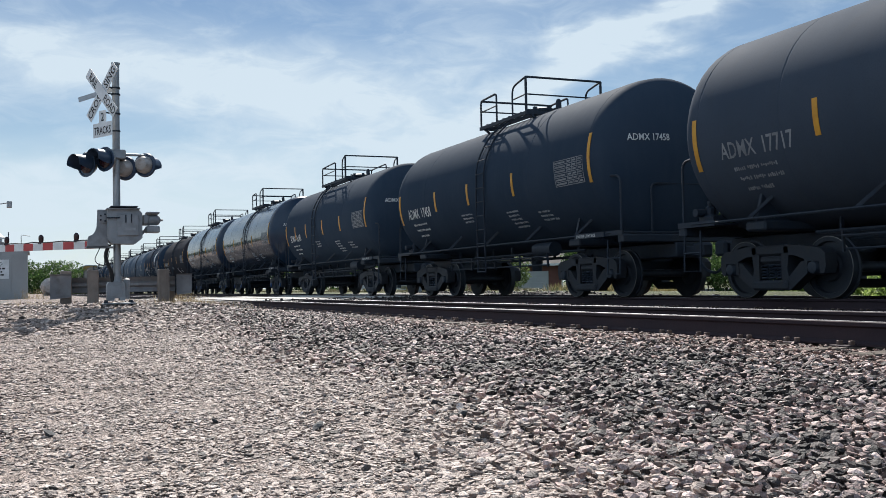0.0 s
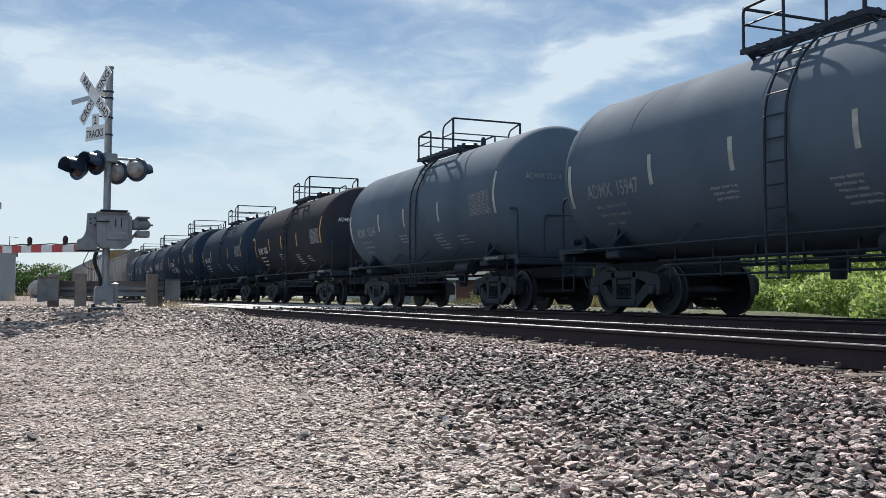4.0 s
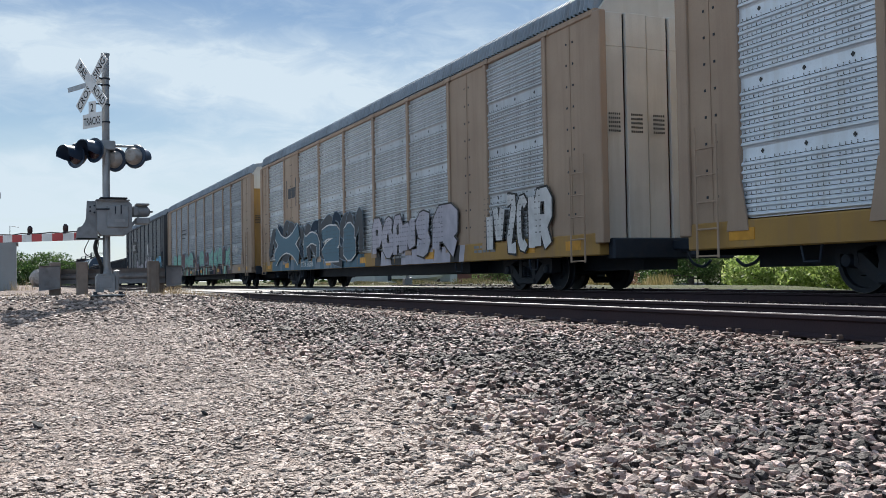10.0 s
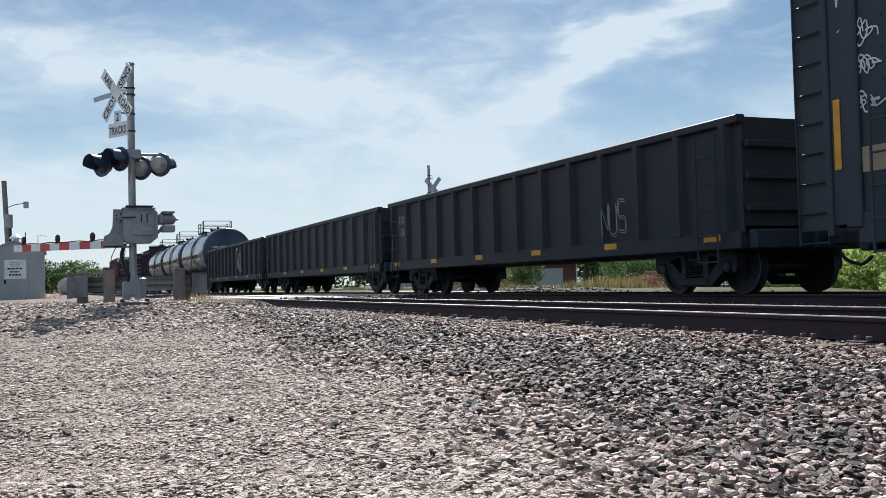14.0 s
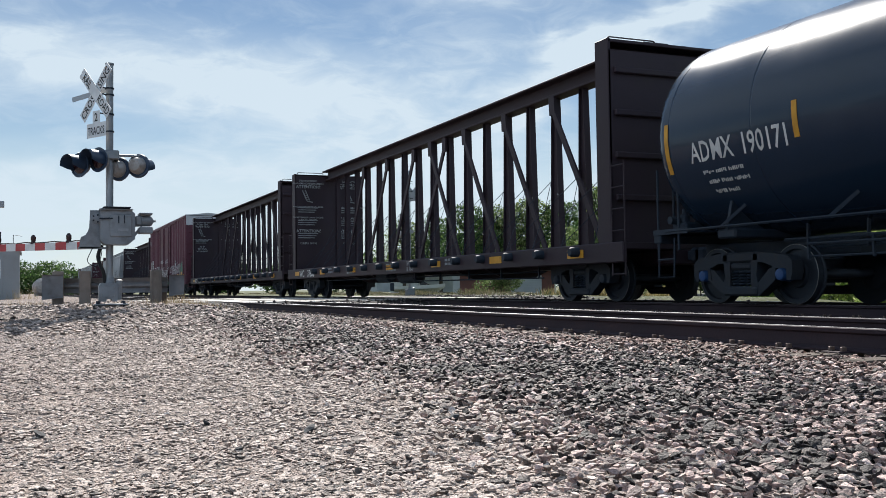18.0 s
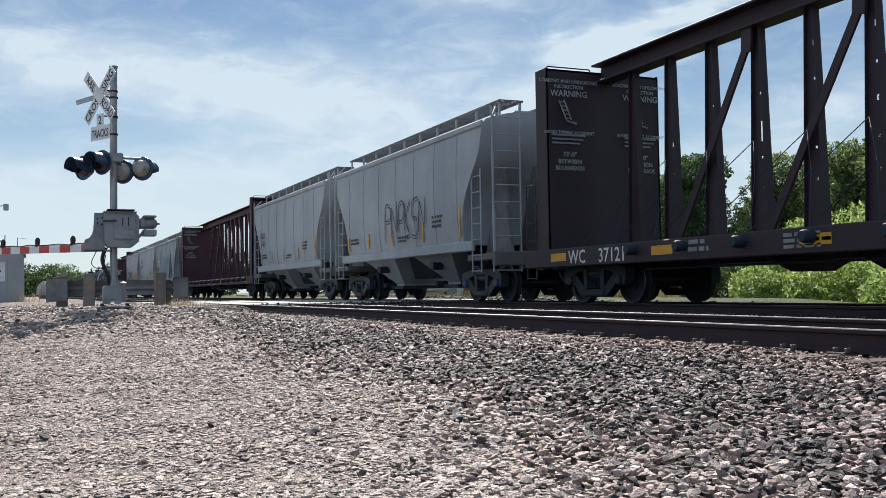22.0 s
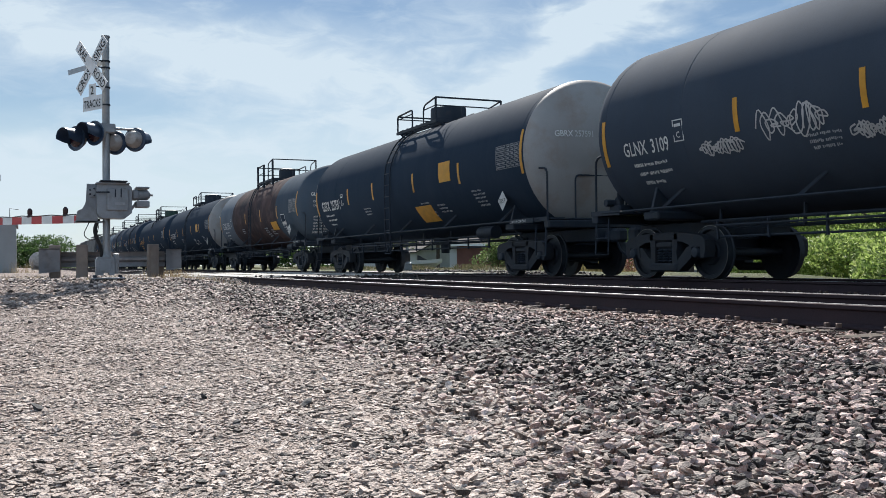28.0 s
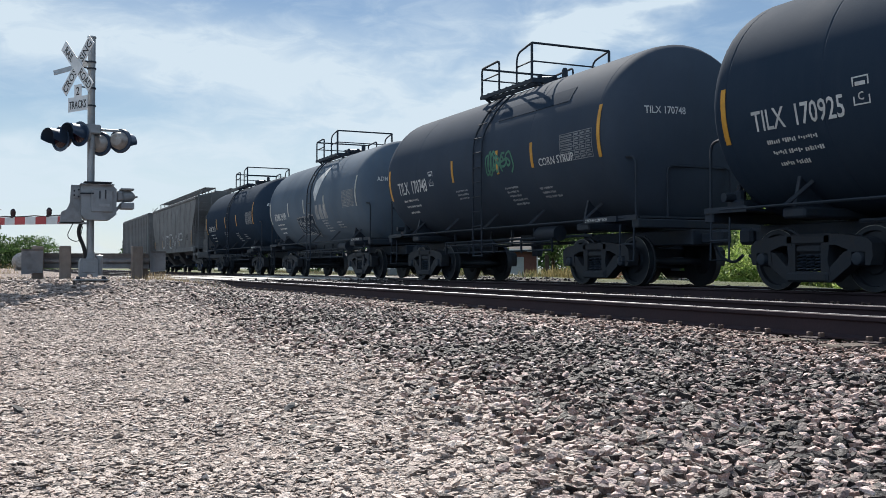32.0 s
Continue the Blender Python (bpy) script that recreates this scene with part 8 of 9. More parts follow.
LENS_RED = mat("unlit red signal lens", (0.03, 0.012, 0.016), (0.022, 0.01, 0.013), 0.15, 0, 8, 90, 0.2, spec=0.5)
LAMP_BACK = mat("pale grey lamp housing", (0.36, 0.34, 0.32), (0.28, 0.26, 0.24), 0.45, 0.3, 4, 50, 0.1, dirt=(0.16, 0.11, 0.08), dirt_amount=0.5)
ARM_RED = mat("red gate-arm sheeting", (0.42, 0.035, 0.04), (0.34, 0.03, 0.035), 0.4, 0, 3, 50, 0.03)
CABLE = mat("black rubber cable", (0.012, 0.012, 0.013), (0.018, 0.018, 0.018), 0.6, 0, 5, 60, 0.1)


def crossbuck(parent, at, wide=1.22, deep=0.215, back=False):
    """Two crossed blades with their words; at maps (across, up, out) to the mast's space."""
    for ang, left, right in ((-45, "RAIL", "ROAD"), (45, "CROSSING", "")):
        a = radians(ang)
        o = 0.012 if ang < 0 else 0.0

        def put(u, v, w, a=a):
            return at(u * math.cos(a) - v * math.sin(a), u * math.sin(a) + v * math.cos(a), w)
        g = Geo()
        c = [(-wide / 2, -deep / 2), (wide / 2, -deep / 2), (wide / 2, deep / 2), (-wide / 2, deep / 2)]
        vs = [put(u, v, o + w) for w in (0.0, 0.008) for u, v in c]
        g.add(vs, [(3, 2, 1, 0), (4, 5, 6, 7), (0, 1, 5, 4), (1, 2, 6, 5), (2, 3, 7, 6), (3, 0, 4, 7)])
        blade = part("crossbuck_blade", g, SIGN_BACK if back else SIGN_WHITE, parent, "white crossbuck blade")
        if not back:
            if right:
                words(left, 0.145, -0.35, -0.072, lambda u, v: put(u, v, o + 0.011), blade, SIGN_BLACK, "lettering", True, squeeze=0.78)
                words(right, 0.145, 0.36, -0.072, lambda u, v: put(u, v, o + 0.011), blade, SIGN_BLACK, "lettering", True, squeeze=0.78)
            else:
                words("CROS", 0.145, -0.34, -0.072, lambda u, v: put(u, v, o + 0.011), blade, SIGN_BLACK, "lettering", True, squeeze=0.95)
                words("SING", 0.145, 0.35, -0.072, lambda u, v: put(u, v, o + 0.011), blade, SIGN_BLACK, "lettering", True, squeeze=0.95)


def signal_lamp(parent, c, aim, r=0.24, hood=True):
    """A lamp with its round backboard, visor and housing, aimed along a level direction."""
    d = Vector((aim[0], aim[1], 0)).normalized()
    s = Vector((0, 0, 1)).cross(d)
    c = Vector(c)

    def ring(g, prof, n=28):
        vs = []
        for off, rad in prof:
            for k in range(n):
                w = 2 * math.pi * k / n
                vs.append(c + d * off + s * (rad * math.cos(w)) + Vector((0, 0, rad * math.sin(w))))
        fs = [(i * n + k, i * n + (k + 1) % n, (i + 1) * n + (k + 1) % n, (i + 1) * n + k) for i in range(len(prof) - 1) for k in range(n)]
        return g.add(vs, fs)
    board = part("backboard", ring(Geo(), [(0.0, 0.001), (0.0, r), (0.03, r + 0.012), (0.03, r - 0.012), (0.012, r - 0.014), (0.012, 0.001)]), LAMP_BLACK, parent, "round black backboard")
    part("lens", ring(Geo(), [(0.03, 0.155), (0.055, 0.12), (0.065, 0.001)]), LENS_RED, board, "unlit dark red lens")
    part("housing", ring(Geo(), [(0.005, 0.165), (-0.09, 0.15), (-0.14, 0.105), (-0.15, 0.001)]), LAMP_BACK, board, "pale grey lamp housing")
    if hood:
        g = Geo()
        n = 16
        vs = []
        for off, cut in ((0.02, 0.0), (0.16, 0.12), (0.32, 0.42)):
            for k in range(n + 1):
                w = -0.6 + cut + (math.pi + 1.2 - 2 * cut) * k / n
                for rad in (0.17, 0.162):
                    vs.append(c + d * off + s * (rad * math.cos(w)) + Vector((0, 0, rad * math.sin(w))))
        m = 2 * (n + 1)
        fs = []
        for i in range(2):
            for k in range(n):
                a = i * m + 2 * k
                fs += [(a, a + 2, a + m + 2, a + m), (a + 1, a + m + 1, a + m + 3, a + 3)]
        for k in range(n):
            a = 2 * m + 2 * k
            fs.append((a, a + 2, a + 3, a + 1))
        part("visor", g.add(vs, fs), LAMP_BLACK, board, "black visor hood")


def signal_mast(x, y, z0, near=True):
    mast = thing("crossing_signal", "grey railway crossing signal with crossbuck and lamps" if near else "distant crossing signal seen from behind", "crossing signal", "crossing signals", pose(x, y, z0))
    H = 4.45 if near else 5.9
    part("pole", Geo().lathe([(0.3, 0.066), (H, 0.066), (H, 0.078), (H + 0.03, 0.078), (H + 0.035, 0.0)], 20, "z"), GALV_POLE, mast)
    face = Vector((0.48, -0.877, 0)) if near else Vector((-0.5, 0.87, 0))
    side = Vector((0, 0, 1)).cross(face)
    ctr = Vector((0, 0, H - (0.56 if near else 1.0))) + face * 0.28

    def at(u, v, w):
        return tuple(ctr + side * u + Vector((0, 0, v)) + face * w)
    crossbuck(mast, at, back=not near)
    for h in (H - 0.44, H - 0.56, H - 0.92, H - 1.24):
        br = Geo()
        br.lathe([(h - 0.014, 0.066), (h - 0.014, 0.08), (h + 0.014, 0.08), (h + 0.014, 0.066)], 16, "z")
        p = Vector((0, 0, h))
        br.bar(p + face * 0.06, p + face * 0.27, 0.02, 0.022)
        part("bracket", br, STEEL, mast)
    pl = Geo()
    pc = Vector((0, 0, H - 1.13)) + face * 0.27
    for u0, u1, v0, v1 in ((-0.11, 0.11, 0.02, 0.24), (-0.30, 0.30, -0.24, 0.02)):
        c = [(u0, v0), (u1, v0), (u1, v1), (u0, v1)]
        vs = [tuple(pc + side * u + Vector((0, 0, v)) + face * w) for w in (0.0, 0.008) for u, v in c]
        pl.add(vs, [(3, 2, 1, 0), (4, 5, 6, 7), (0, 1, 5, 4), (1, 2, 6, 5), (2, 3, 7, 6), (3, 0, 4, 7)])
    plaque = part("track_plaque", pl, SIGN_WHITE if near else SIGN_BACK, mast, "white plaque with the number of tracks")
    if near:
        def on(u, v):
            return tuple(pc + side * u + Vector((0, 0, v)) + face * 0.012)
        words("2", 0.15, 0.0, 0.05, on, plaque, SIGN_BLACK, "lettering", True)
        words("TRACKS", 0.14, 0.0, -0.19, on, plaque, SIGN_BLACK, "lettering", True, squeeze=0.72)
        part("back_sign", Geo().bar((-0.05, -0.06, H - 0.46), (-0.5, -0.62, H - 0.60), 0.012, 0.09), SIGN_BACK, mast, "sign plate seen edge-on")
    # lamps on their cross-arms
    hz = 2.78 if near else 3.1
    arm = Geo().tube([(0, -0.55, hz), (0, 0.55, hz)], 0.024, 8).box(-0.09, -0.13, hz - 0.09, 0.12, 0.16, hz + 0.08, 0.02)
    part("lamp_arm", arm, GALV_POLE, mast)
    if near:
        lamps = [((0.18, -0.19, 2.66), (0.62, -0.78)), ((0.02, -0.50, 2.57), (0.62, -0.78)), ((-0.1, 0.16, 2.54), (-0.80, 0.60)), ((0.0, 0.50, 2.60), (-0.80, 0.60))]
    else:
        lamps = [((0, -0.45, hz - 0.15), (-0.5, 0.87)), ((0, 0.45, hz - 0.15), (-0.5, 0.87))]
    for c, a in lamps:
        signal_lamp(mast, c, a, 0.215)
    # foundation and junction base
    base = Geo().prism([(-0.19, 0.12), (-0.175, 0.09), (-0.07, 0.09), (-0.055, 0.14), (0.025, 0.14), (0.04, 0.09), (0.115, 0.09), (0.13, 0.12), (0.125, 0.39), (0.1, 0.425), (-0.16, 0.425), (-0.19, 0.38)], -0.15, 0.15, "x")
    base.lathe([(0.41, 0.10), (0.46, 0.085), (0.54, 0.08)], 16, "z").box(0.15, -0.14, 0.17, 0.163, 0.075, 0.38, 0.02)
    part("junction_base", base, CAST, mast, "grey cast junction base")
    part("base_cap", Geo().lathe([(0.12, 0.05), (0.47, 0.05), (0.475, 0.07), (0.5, 0.0)], 12, "z", (0.05, 0.16, 0)), CAST, mast)
    part("base_plate", Geo().box(-0.24, -0.26, 0.02, 0.24, 0.3, 0.05, 0.01), GALV_POLE, mast)
    for dx, dy in ((-0.19, -0.2), (0.19, -0.2), (-0.19, 0.24), (0.19, 0.24)):
        part("anchor_bolt", Geo().lathe([(-0.1, 0.02), (0.1, 0.02)], 8, "z", (dx, dy, 0)).lathe([(0.035, 0.035), (0.07, 0.035)], 6, "z", (dx, dy, 0)), STEEL, mast)
    if not near:
        return mast
    # gate mechanism, counterweight, arm
    box = Geo()
    box.prism([(-0.10, 1.12), (0.30, 1.12), (0.42, 1.22), (0.42, 1.68), (0.36, 1.74), (-0.18, 1.74), (-0.18, 1.2)], -0.16, 0.30, "x")
    box.box(-0.2, -0.2, 1.74, 0.36, 0.38, 1.765, 0.008)
    mech = part("gate_mechanism", box, CAST, mast, "grey gate mechanism box")
    part("mechanism_door", Geo().box(0.30, -0.02, 1.26, 0.33, 0.36, 1.66, 0.02), CAST, mech)
    part("latch", Geo().box(0.335, 0.12, 1.5, 0.345, 0.14, 1.64, 0.003), STEEL, mech)
    part("latch", Geo().box(0.335, 0.22, 1.5, 0.345, 0.24, 1.66, 0.003), STEEL, mech)
    part("name_plate", Geo().box(0.332, 0.12, 1.36, 0.338, 0.30, 1.41), GALV_POLE, mech)
    part("lid", Geo().box(-0.24, -0.14, 1.775, 0.40, 0.34, 1.80, 0.01), STEEL, mech, "dark overhanging lid")
    part("pivot_disc", Geo().lathe([(0.10, 0.10), (0.125, 0.10), (0.13, 0.085), (0.13, 0.0)], 20, "x", (0, -0.235, 1.60)), CAST, mech)
    for k in range(5):
        w = k * 1.257
        part("bolt", Geo().lathe([(0.128, 0.018), (0.145, 0.018), (0.146, 0.0)], 6, "x", (0, -0.235 + 0.065 * math.cos(w), 1.60 + 0.065 * math.sin(w))), STEEL, mech)
    part("lever", Geo().tube([(0.34, -0.2, 1.585), (0.34, 0.03, 1.59)], 0.014, 6), STEEL, mech)
    cw = Geo().lathe([(0.42, 0.085), (0.46, 0.1), (0.70, 0.1), (0.74, 0.075), (0.77, 0.02), (0.81, 0.02)], 20, "y", (0.08, 0, 1.565))
    cw.box(-0.1, 0.43, 1.47, 0.2, 0.56, 1.66, 0.03)
    part("motor", cw, CAST, mast, "round grey motor housing")
    part("motor_cap", Geo().box(-0.08, 0.5, 1.675, 0.22, 0.74, 1.71, 0.012), CAST, mast)
    part("counterweight", Geo().box(-0.08, 0.5, 1.33, 0.22, 0.74, 1.45, 0.015), CAST, mast, "square grey counterweight")
    part("brace", Geo().bar((0.1, 0.42, 1.30), (0.1, 0.56, 1.46), 0.06, 0.05), CAST, mast)
    dirn = Vector((-0.90, -0.43, 0.022)).normalized()
    a0 = Vector((-0.02, -0.30, 1.12))
    sup = Geo()
    sup.prism([(-0.12, 1.75), (-0.34, 1.75), (-0.36, 1.4), (-0.42, 1.3), (-0.50, 1.26), (-0.52, 1.06), (-0.16, 1.06)], 0.06, 0.10, "x")
    sup.prism([(-0.16, 1.5), (-0.33, 1.5), (-0.4, 1.28), (-0.5, 1.24), (-0.52, 1.06), (-0.16, 1.06)], -0.14, -0.10, "x")
    sup.box(-0.14, -0.54, 1.05, 0.10, -0.06, 1.08)
    part("arm_support", sup, CAST, mast, "grey gate-arm bracket")
    for k in range(10):
        p, q = a0 + dirn * (0.1 + k * 0.41), a0 + dirn * (0.1 + (k + 1) * 0.41 - 0.002)
        part("arm_stripe", Geo().bar(p, q, 0.035, 0.145), ARM_RED if k % 2 == 0 else SIGN_WHITE, mast, "red stripe of the gate arm" if k % 2 == 0 else "white stripe of the gate arm")
    part("arm_cable", Geo().tube([a0 + dirn * (0.2 + t * 0.4) + Vector((0, 0, 0.085 + 0.012 * math.sin(t * 2.4))) for t in range(10)], 0.012, 5), CABLE, mast)
    for t in (0.85, 2.25, 3.75):
        p = a0 + dirn * t + Vector((0, 0, 0.08))
        g = Geo().lathe([(0, 0.03), (0.05, 0.05), (0.12, 0.05), (0.16, 0.02)], 10, "z", tuple(p)).box(p.x - 0.05, p.y - 0.05, p.z - 0.02, p.x + 0.05, p.y + 0.05, p.z + 0.02)
        part("arm_lamp", g, LENS_RED, mast, "small red gate-arm lamp")
    cb = Geo().tube(bent([(0.05, -0.14, 1.12), (0.05, -0.22, 0.9), (0.05, -0.1, 0.6), (0.02, -0.08, 0.42)], 0.15), 0.035, 8)
    cb.tube(bent([(0.1, -0.3, 1.06), (0.1, -0.42, 0.8), (0.1, -0.2, 0.7), (0.1, -0.14, 1.0)], 0.14), 0.008, 5)
    part("cable", cb, CABLE, mast, "hanging black cables")
    return mast


signal_mast(-18.7, 1.46, ground_z(-18.7, 1.46))
signal_mast(-41.9, 16.5, -0.15, near=False)

# ---- guard rail round the mast ----
WOOD = mat("grey weathered timber post", (0.22, 0.19, 0.165), (0.15, 0.13, 0.115), 0.85, 0, 3, 35, 0.5, streak=(0.07, 0.055, 0.05), streak_amount=0.6)
BEAM = mat("dull weathered beam", (0.22, 0.225, 0.235), (0.16, 0.163, 0.17), 0.55, 0.3, 2, 40, 0.08, dirt=(0.06, 0.05, 0.045), dirt_amount=0.4)
gr = thing("guard_rail", "galvanised guard rail on weathered timber posts", "guard rail")
for px_, py_ in ((-21.36, 0.66), (-21.13, 1.17), (-20.6, 2.51)):
    z = ground_z(px_, py_)
    part("post", Geo().box(px_ - 0.1, py_ - 0.11, z - 0.3, px_ + 0.1, py_ + 0.11, z + 0.70, 0.015), WOOD, gr)
WP = [(-0.155, 0.0), (-0.12, 0.05), (-0.06, 0.08), (-0.02, 0.03), (0.02, 0.03), (0.06, 0.08), (0.12, 0.05), (0.155, 0.0)]


def w_beam(g, path, z, sign=1):
    pts = [Vector((a, b, 0)) for a, b in path]
    base = len(g.v)
    n = len(WP)
    for i, p in enumerate(pts):
        d = (pts[min(i + 1, len(pts) - 1)] - pts[max(i - 1, 0)]).normalized()
        o = Vector((-d.y, d.x, 0)) * sign
        for k, (h, e) in enumerate(WP):
            g.v.append(tuple(p + o * e + Vector((0, 0, z + h))))
    for i in range(len(pts) - 1):
        for k in range(n - 1):
            a = base + i * n + k
            g.f.append((a, a + 1, a + n + 1, a + n))
    return g


part("beam", w_beam(Geo(), [(-21.45, 0.6), (-21.28, 1.17), (-20.75, 2.55), (-20.7, 2.75)], 0.46), BEAM, gr, "galvanised corrugated beam")


def end_plate(x, y, z0, z1, half, bow, turn):
    """A flared end piece of the rail: a bowed plate with folded edges."""
    g = Geo()
    n = 8
    d, o = Vector((math.cos(turn), math.sin(turn), 0)), Vector((-math.sin(turn), math.cos(turn), 0))
    for i in range(n + 1):
        t = -1 + 2 * i / n
        p = Vector((x, y, 0)) + d * (t * half) + o * (bow * (1 - t * t))
        for z, e in ((z0 + 0.02 * t, 0.0), (z0 + 0.03, 0.03), (z1 - 0.03, 0.03), (z1, 0.0)):
            for w in (0.0, 0.006):
                q = p + o * (e + w)
                g.v.append((q.x, q.y, z))
    for i in range(n):
        for k in range(3):
            a = i * 8 + 2 * k
            g.f += [(a, a + 2, a + 10, a + 8), (a + 1, a + 9, a + 11, a + 3)]
        a = i * 8
        g.f += [(a, a + 8, a + 9, a + 1), (a + 6, a + 7, a + 15, a + 14)]
    for a in (0, 8 * n):
        g.f += [(a, a + 1, a + 3, a + 2), (a + 2, a + 3, a + 5, a + 4), (a + 4, a + 5, a + 7, a + 6)]
    return g


part("end_plate", end_plate(-21.1, 0.55, 0.20, 0.69, 0.2, 0.04, 1.5), BEAM, gr, "dark flared end plate of the rail")
part("end_plate", end_plate(-20.5, 2.92, 0.24, 0.66, 0.16, 0.05, 1.75), BEAM, gr, "dark flared end plate of the rail")
part("post", Geo().box(-20.95, 2.62, -0.2, -20.8, 2.76, 0.6, 0.012), WOOD, gr)

# ---- equipment cabin beyond the road ----
CABIN = mat("grey aluminium cabin wall", (0.30, 0.305, 0.305), (0.26, 0.265, 0.265), 0.5, 0.2, 0.8, 40, 0.04, dirt=(0.22, 0.21, 0.2), dirt_amount=0.3)
cabin = thing("equipment_cabin", "grey metal railway equipment cabin with a notice", "cabin")
cx, cy, cz = -44.5, -0.12, -0.16
part("body", Geo().prism([(cy - 2.36, cz), (cy, cz), (cy, cz + 2.2), (cy - 1.18, cz + 2.66), (cy - 2.36, cz + 2.2)], cx - 3.2, cx, "x"), CABIN, cabin)
part("roof", Geo().prism([(cy - 2.44, cz + 2.18), (cy - 1.18, cz + 2.67), (cy + 0.08, cz + 2.18), (cy + 0.08, cz + 2.24), (cy - 1.18, cz + 2.73), (cy - 2.44, cz + 2.24)], cx - 3.25, cx + 0.06, "x"), CABIN, cabin)
dr = part("door", Geo().box(cx, cy - 1.66, cz + 0.06, cx + 0.03, cy - 0.64, cz + 2.0, 0.01), CABIN, cabin)
part("door_handle", Geo().box(cx + 0.03, cy - 1.58, cz + 0.88, cx + 0.07, cy - 1.5, cz + 1.06, 0.01), STEEL, dr, "dark door handle")
nt_ = part("notice", Geo().box(cx + 0.03, cy - 1.56, cz + 1.1, cx + 0.04, cy - 0.72, cz + 1.9), SIGN_WHITE, dr, "white notice board")
g = Geo()
for h, w, t in ((1.78, 0.34, 0.03), (1.70, 0.44, 0.03), (1.62, 0.3, 0.03), (1.49, 0.6, 0.07), (1.36, 0.38, 0.07), (1.23, 0.5, 0.07)):
    for k in range(4):
        a = cy - 1.14 - w / 2 + k * w / 4
        g.box(cx + 0.04, a, cz + h, cx + 0.043, a + w / 4 - 0.03, cz + h + t)
part("notice_lines", g, SIGN_BLACK, nt_, "lines of dark text")
vent = Geo().lathe([(cz + 2.6, 0.13), (cz + 2.82, 0.13)], 16, "z", (cx - 0.6, cy - 1.12, 0)).lathe([(cz + 2.8, 0.26), (cz + 2.86, 0.26), (cz + 3.02, 0.06), (cz + 3.03, 0.0)], 16, "z", (cx - 0.6, cy - 1.12, 0))
part("roof_vent", vent, SIGN_WHITE, cabin, "white conical roof vent")
part("antenna", Geo().tube([(cx - 1.0, cy - 1.35, cz + 2.4), (cx - 1.0, cy - 1.35, cz + 3.3)], 0.06, 8).tube([(cx - 0.8, cy - 0.75, cz + 2.4), (cx - 0.8, cy - 0.75, cz + 3.1)], 0.02, 6)
     .tube([(cx - 0.3, cy - 0.25, cz + 2.3), (cx - 0.3, cy - 0.25, cz + 2.95), (cx - 0.3, cy + 0.1, cz + 2.9)], 0.015, 6), STEEL, cabin)
up_ = thing("utility_pole", "leaning dark timber utility pole with a lamp bracket", "utility pole")
part("pole", Geo().tube([(-65.6, -2.1, -0.3), (-65.6, -2.28, 3.6), (-65.6, -2.45, 7.3)], 0.15, 10), WOOD, up_)
part("lamp_bracket", Geo().tube(bent([(-65.6, -2.35, 5.6), (-65.4, -1.9, 5.8), (-65.3, -1.3, 5.9)], 0.3), 0.03, 6).box(-65.5, -1.35, 5.6, -65.2, -1.05, 6.0, 0.03), GALV_POLE, up_, "lamp on a curved bracket")
part("pole_gear", Geo().lathe([(4.4, 0.24), (5.2, 0.24)], 12, "z", (-65.5, -2.2, 0)), GALV_POLE, up_, "grey transformer can")
tk = thing("storage_tank", "pale grey storage tank beyond the crossing", "tank")
part("shell", Geo().lathe([(-2.2, 0.05), (-2.1, 0.5), (-1.8, 0.72), (1.8, 0.72), (2.1, 0.5), (2.2, 0.05)], 20, "x", (-86.5, 1.45, 0.8)), LAMP_BACK, tk)
part("leg", Geo().box(-87.9, 0.9, -0.2, -87.6, 2.0, 0.4), CONCRETE, tk)
part("leg", Geo().box(-85.2, 0.9, -0.2, -84.9, 2.0, 0.4), CONCRETE, tk)


# ---- plants and the far side ----
LEAF = leaf_mat("fresh green leaves", [(0.0, (0.09, 0.15, 0.04)), (0.4, (0.21, 0.30, 0.075)), (0.75, (0.34, 0.43, 0.13)), (1.0, (0.47, 0.53, 0.24))], 0.55)
LEAF_MID = leaf_mat("muted green tree leaves", [(0.0, (0.035, 0.06, 0.022)), (0.45, (0.09, 0.135, 0.045)), (0.8, (0.16, 0.215, 0.075)), (1.0, (0.26, 0.31, 0.13))], 0.5)
LEAF_DARK = leaf_mat("dark green tree leaves", [(0.0, (0.022, 0.05, 0.016)), (0.5, (0.05, 0.095, 0.028)), (1.0, (0.11, 0.175, 0.055))], 0.45)
LEAF_RED = leaf_mat("reddish dry shrub", [(0.0, (0.20, 0.09, 0.07)), (0.6, (0.28, 0.13, 0.10)), (1.0, (0.22, 0.2, 0.08))], 0.3)
GRASS = leaf_mat("rough grass blades", [(0.0, (0.05, 0.07, 0.028)), (0.5, (0.15, 0.14, 0.07)), (1.0, (0.30, 0.25, 0.16))], 0.25)
DRY_GRASS = leaf_mat("dry straw grass", [(0.0, (0.10, 0.095, 0.035)), (0.5, (0.24, 0.20, 0.085)), (1.0, (0.36, 0.29, 0.15))], 0.3)
BARK = mat("grey-brown bark", (0.09, 0.07, 0.055), (0.06, 0.047, 0.04), 0.9, 0, 3, 25, 0.6)


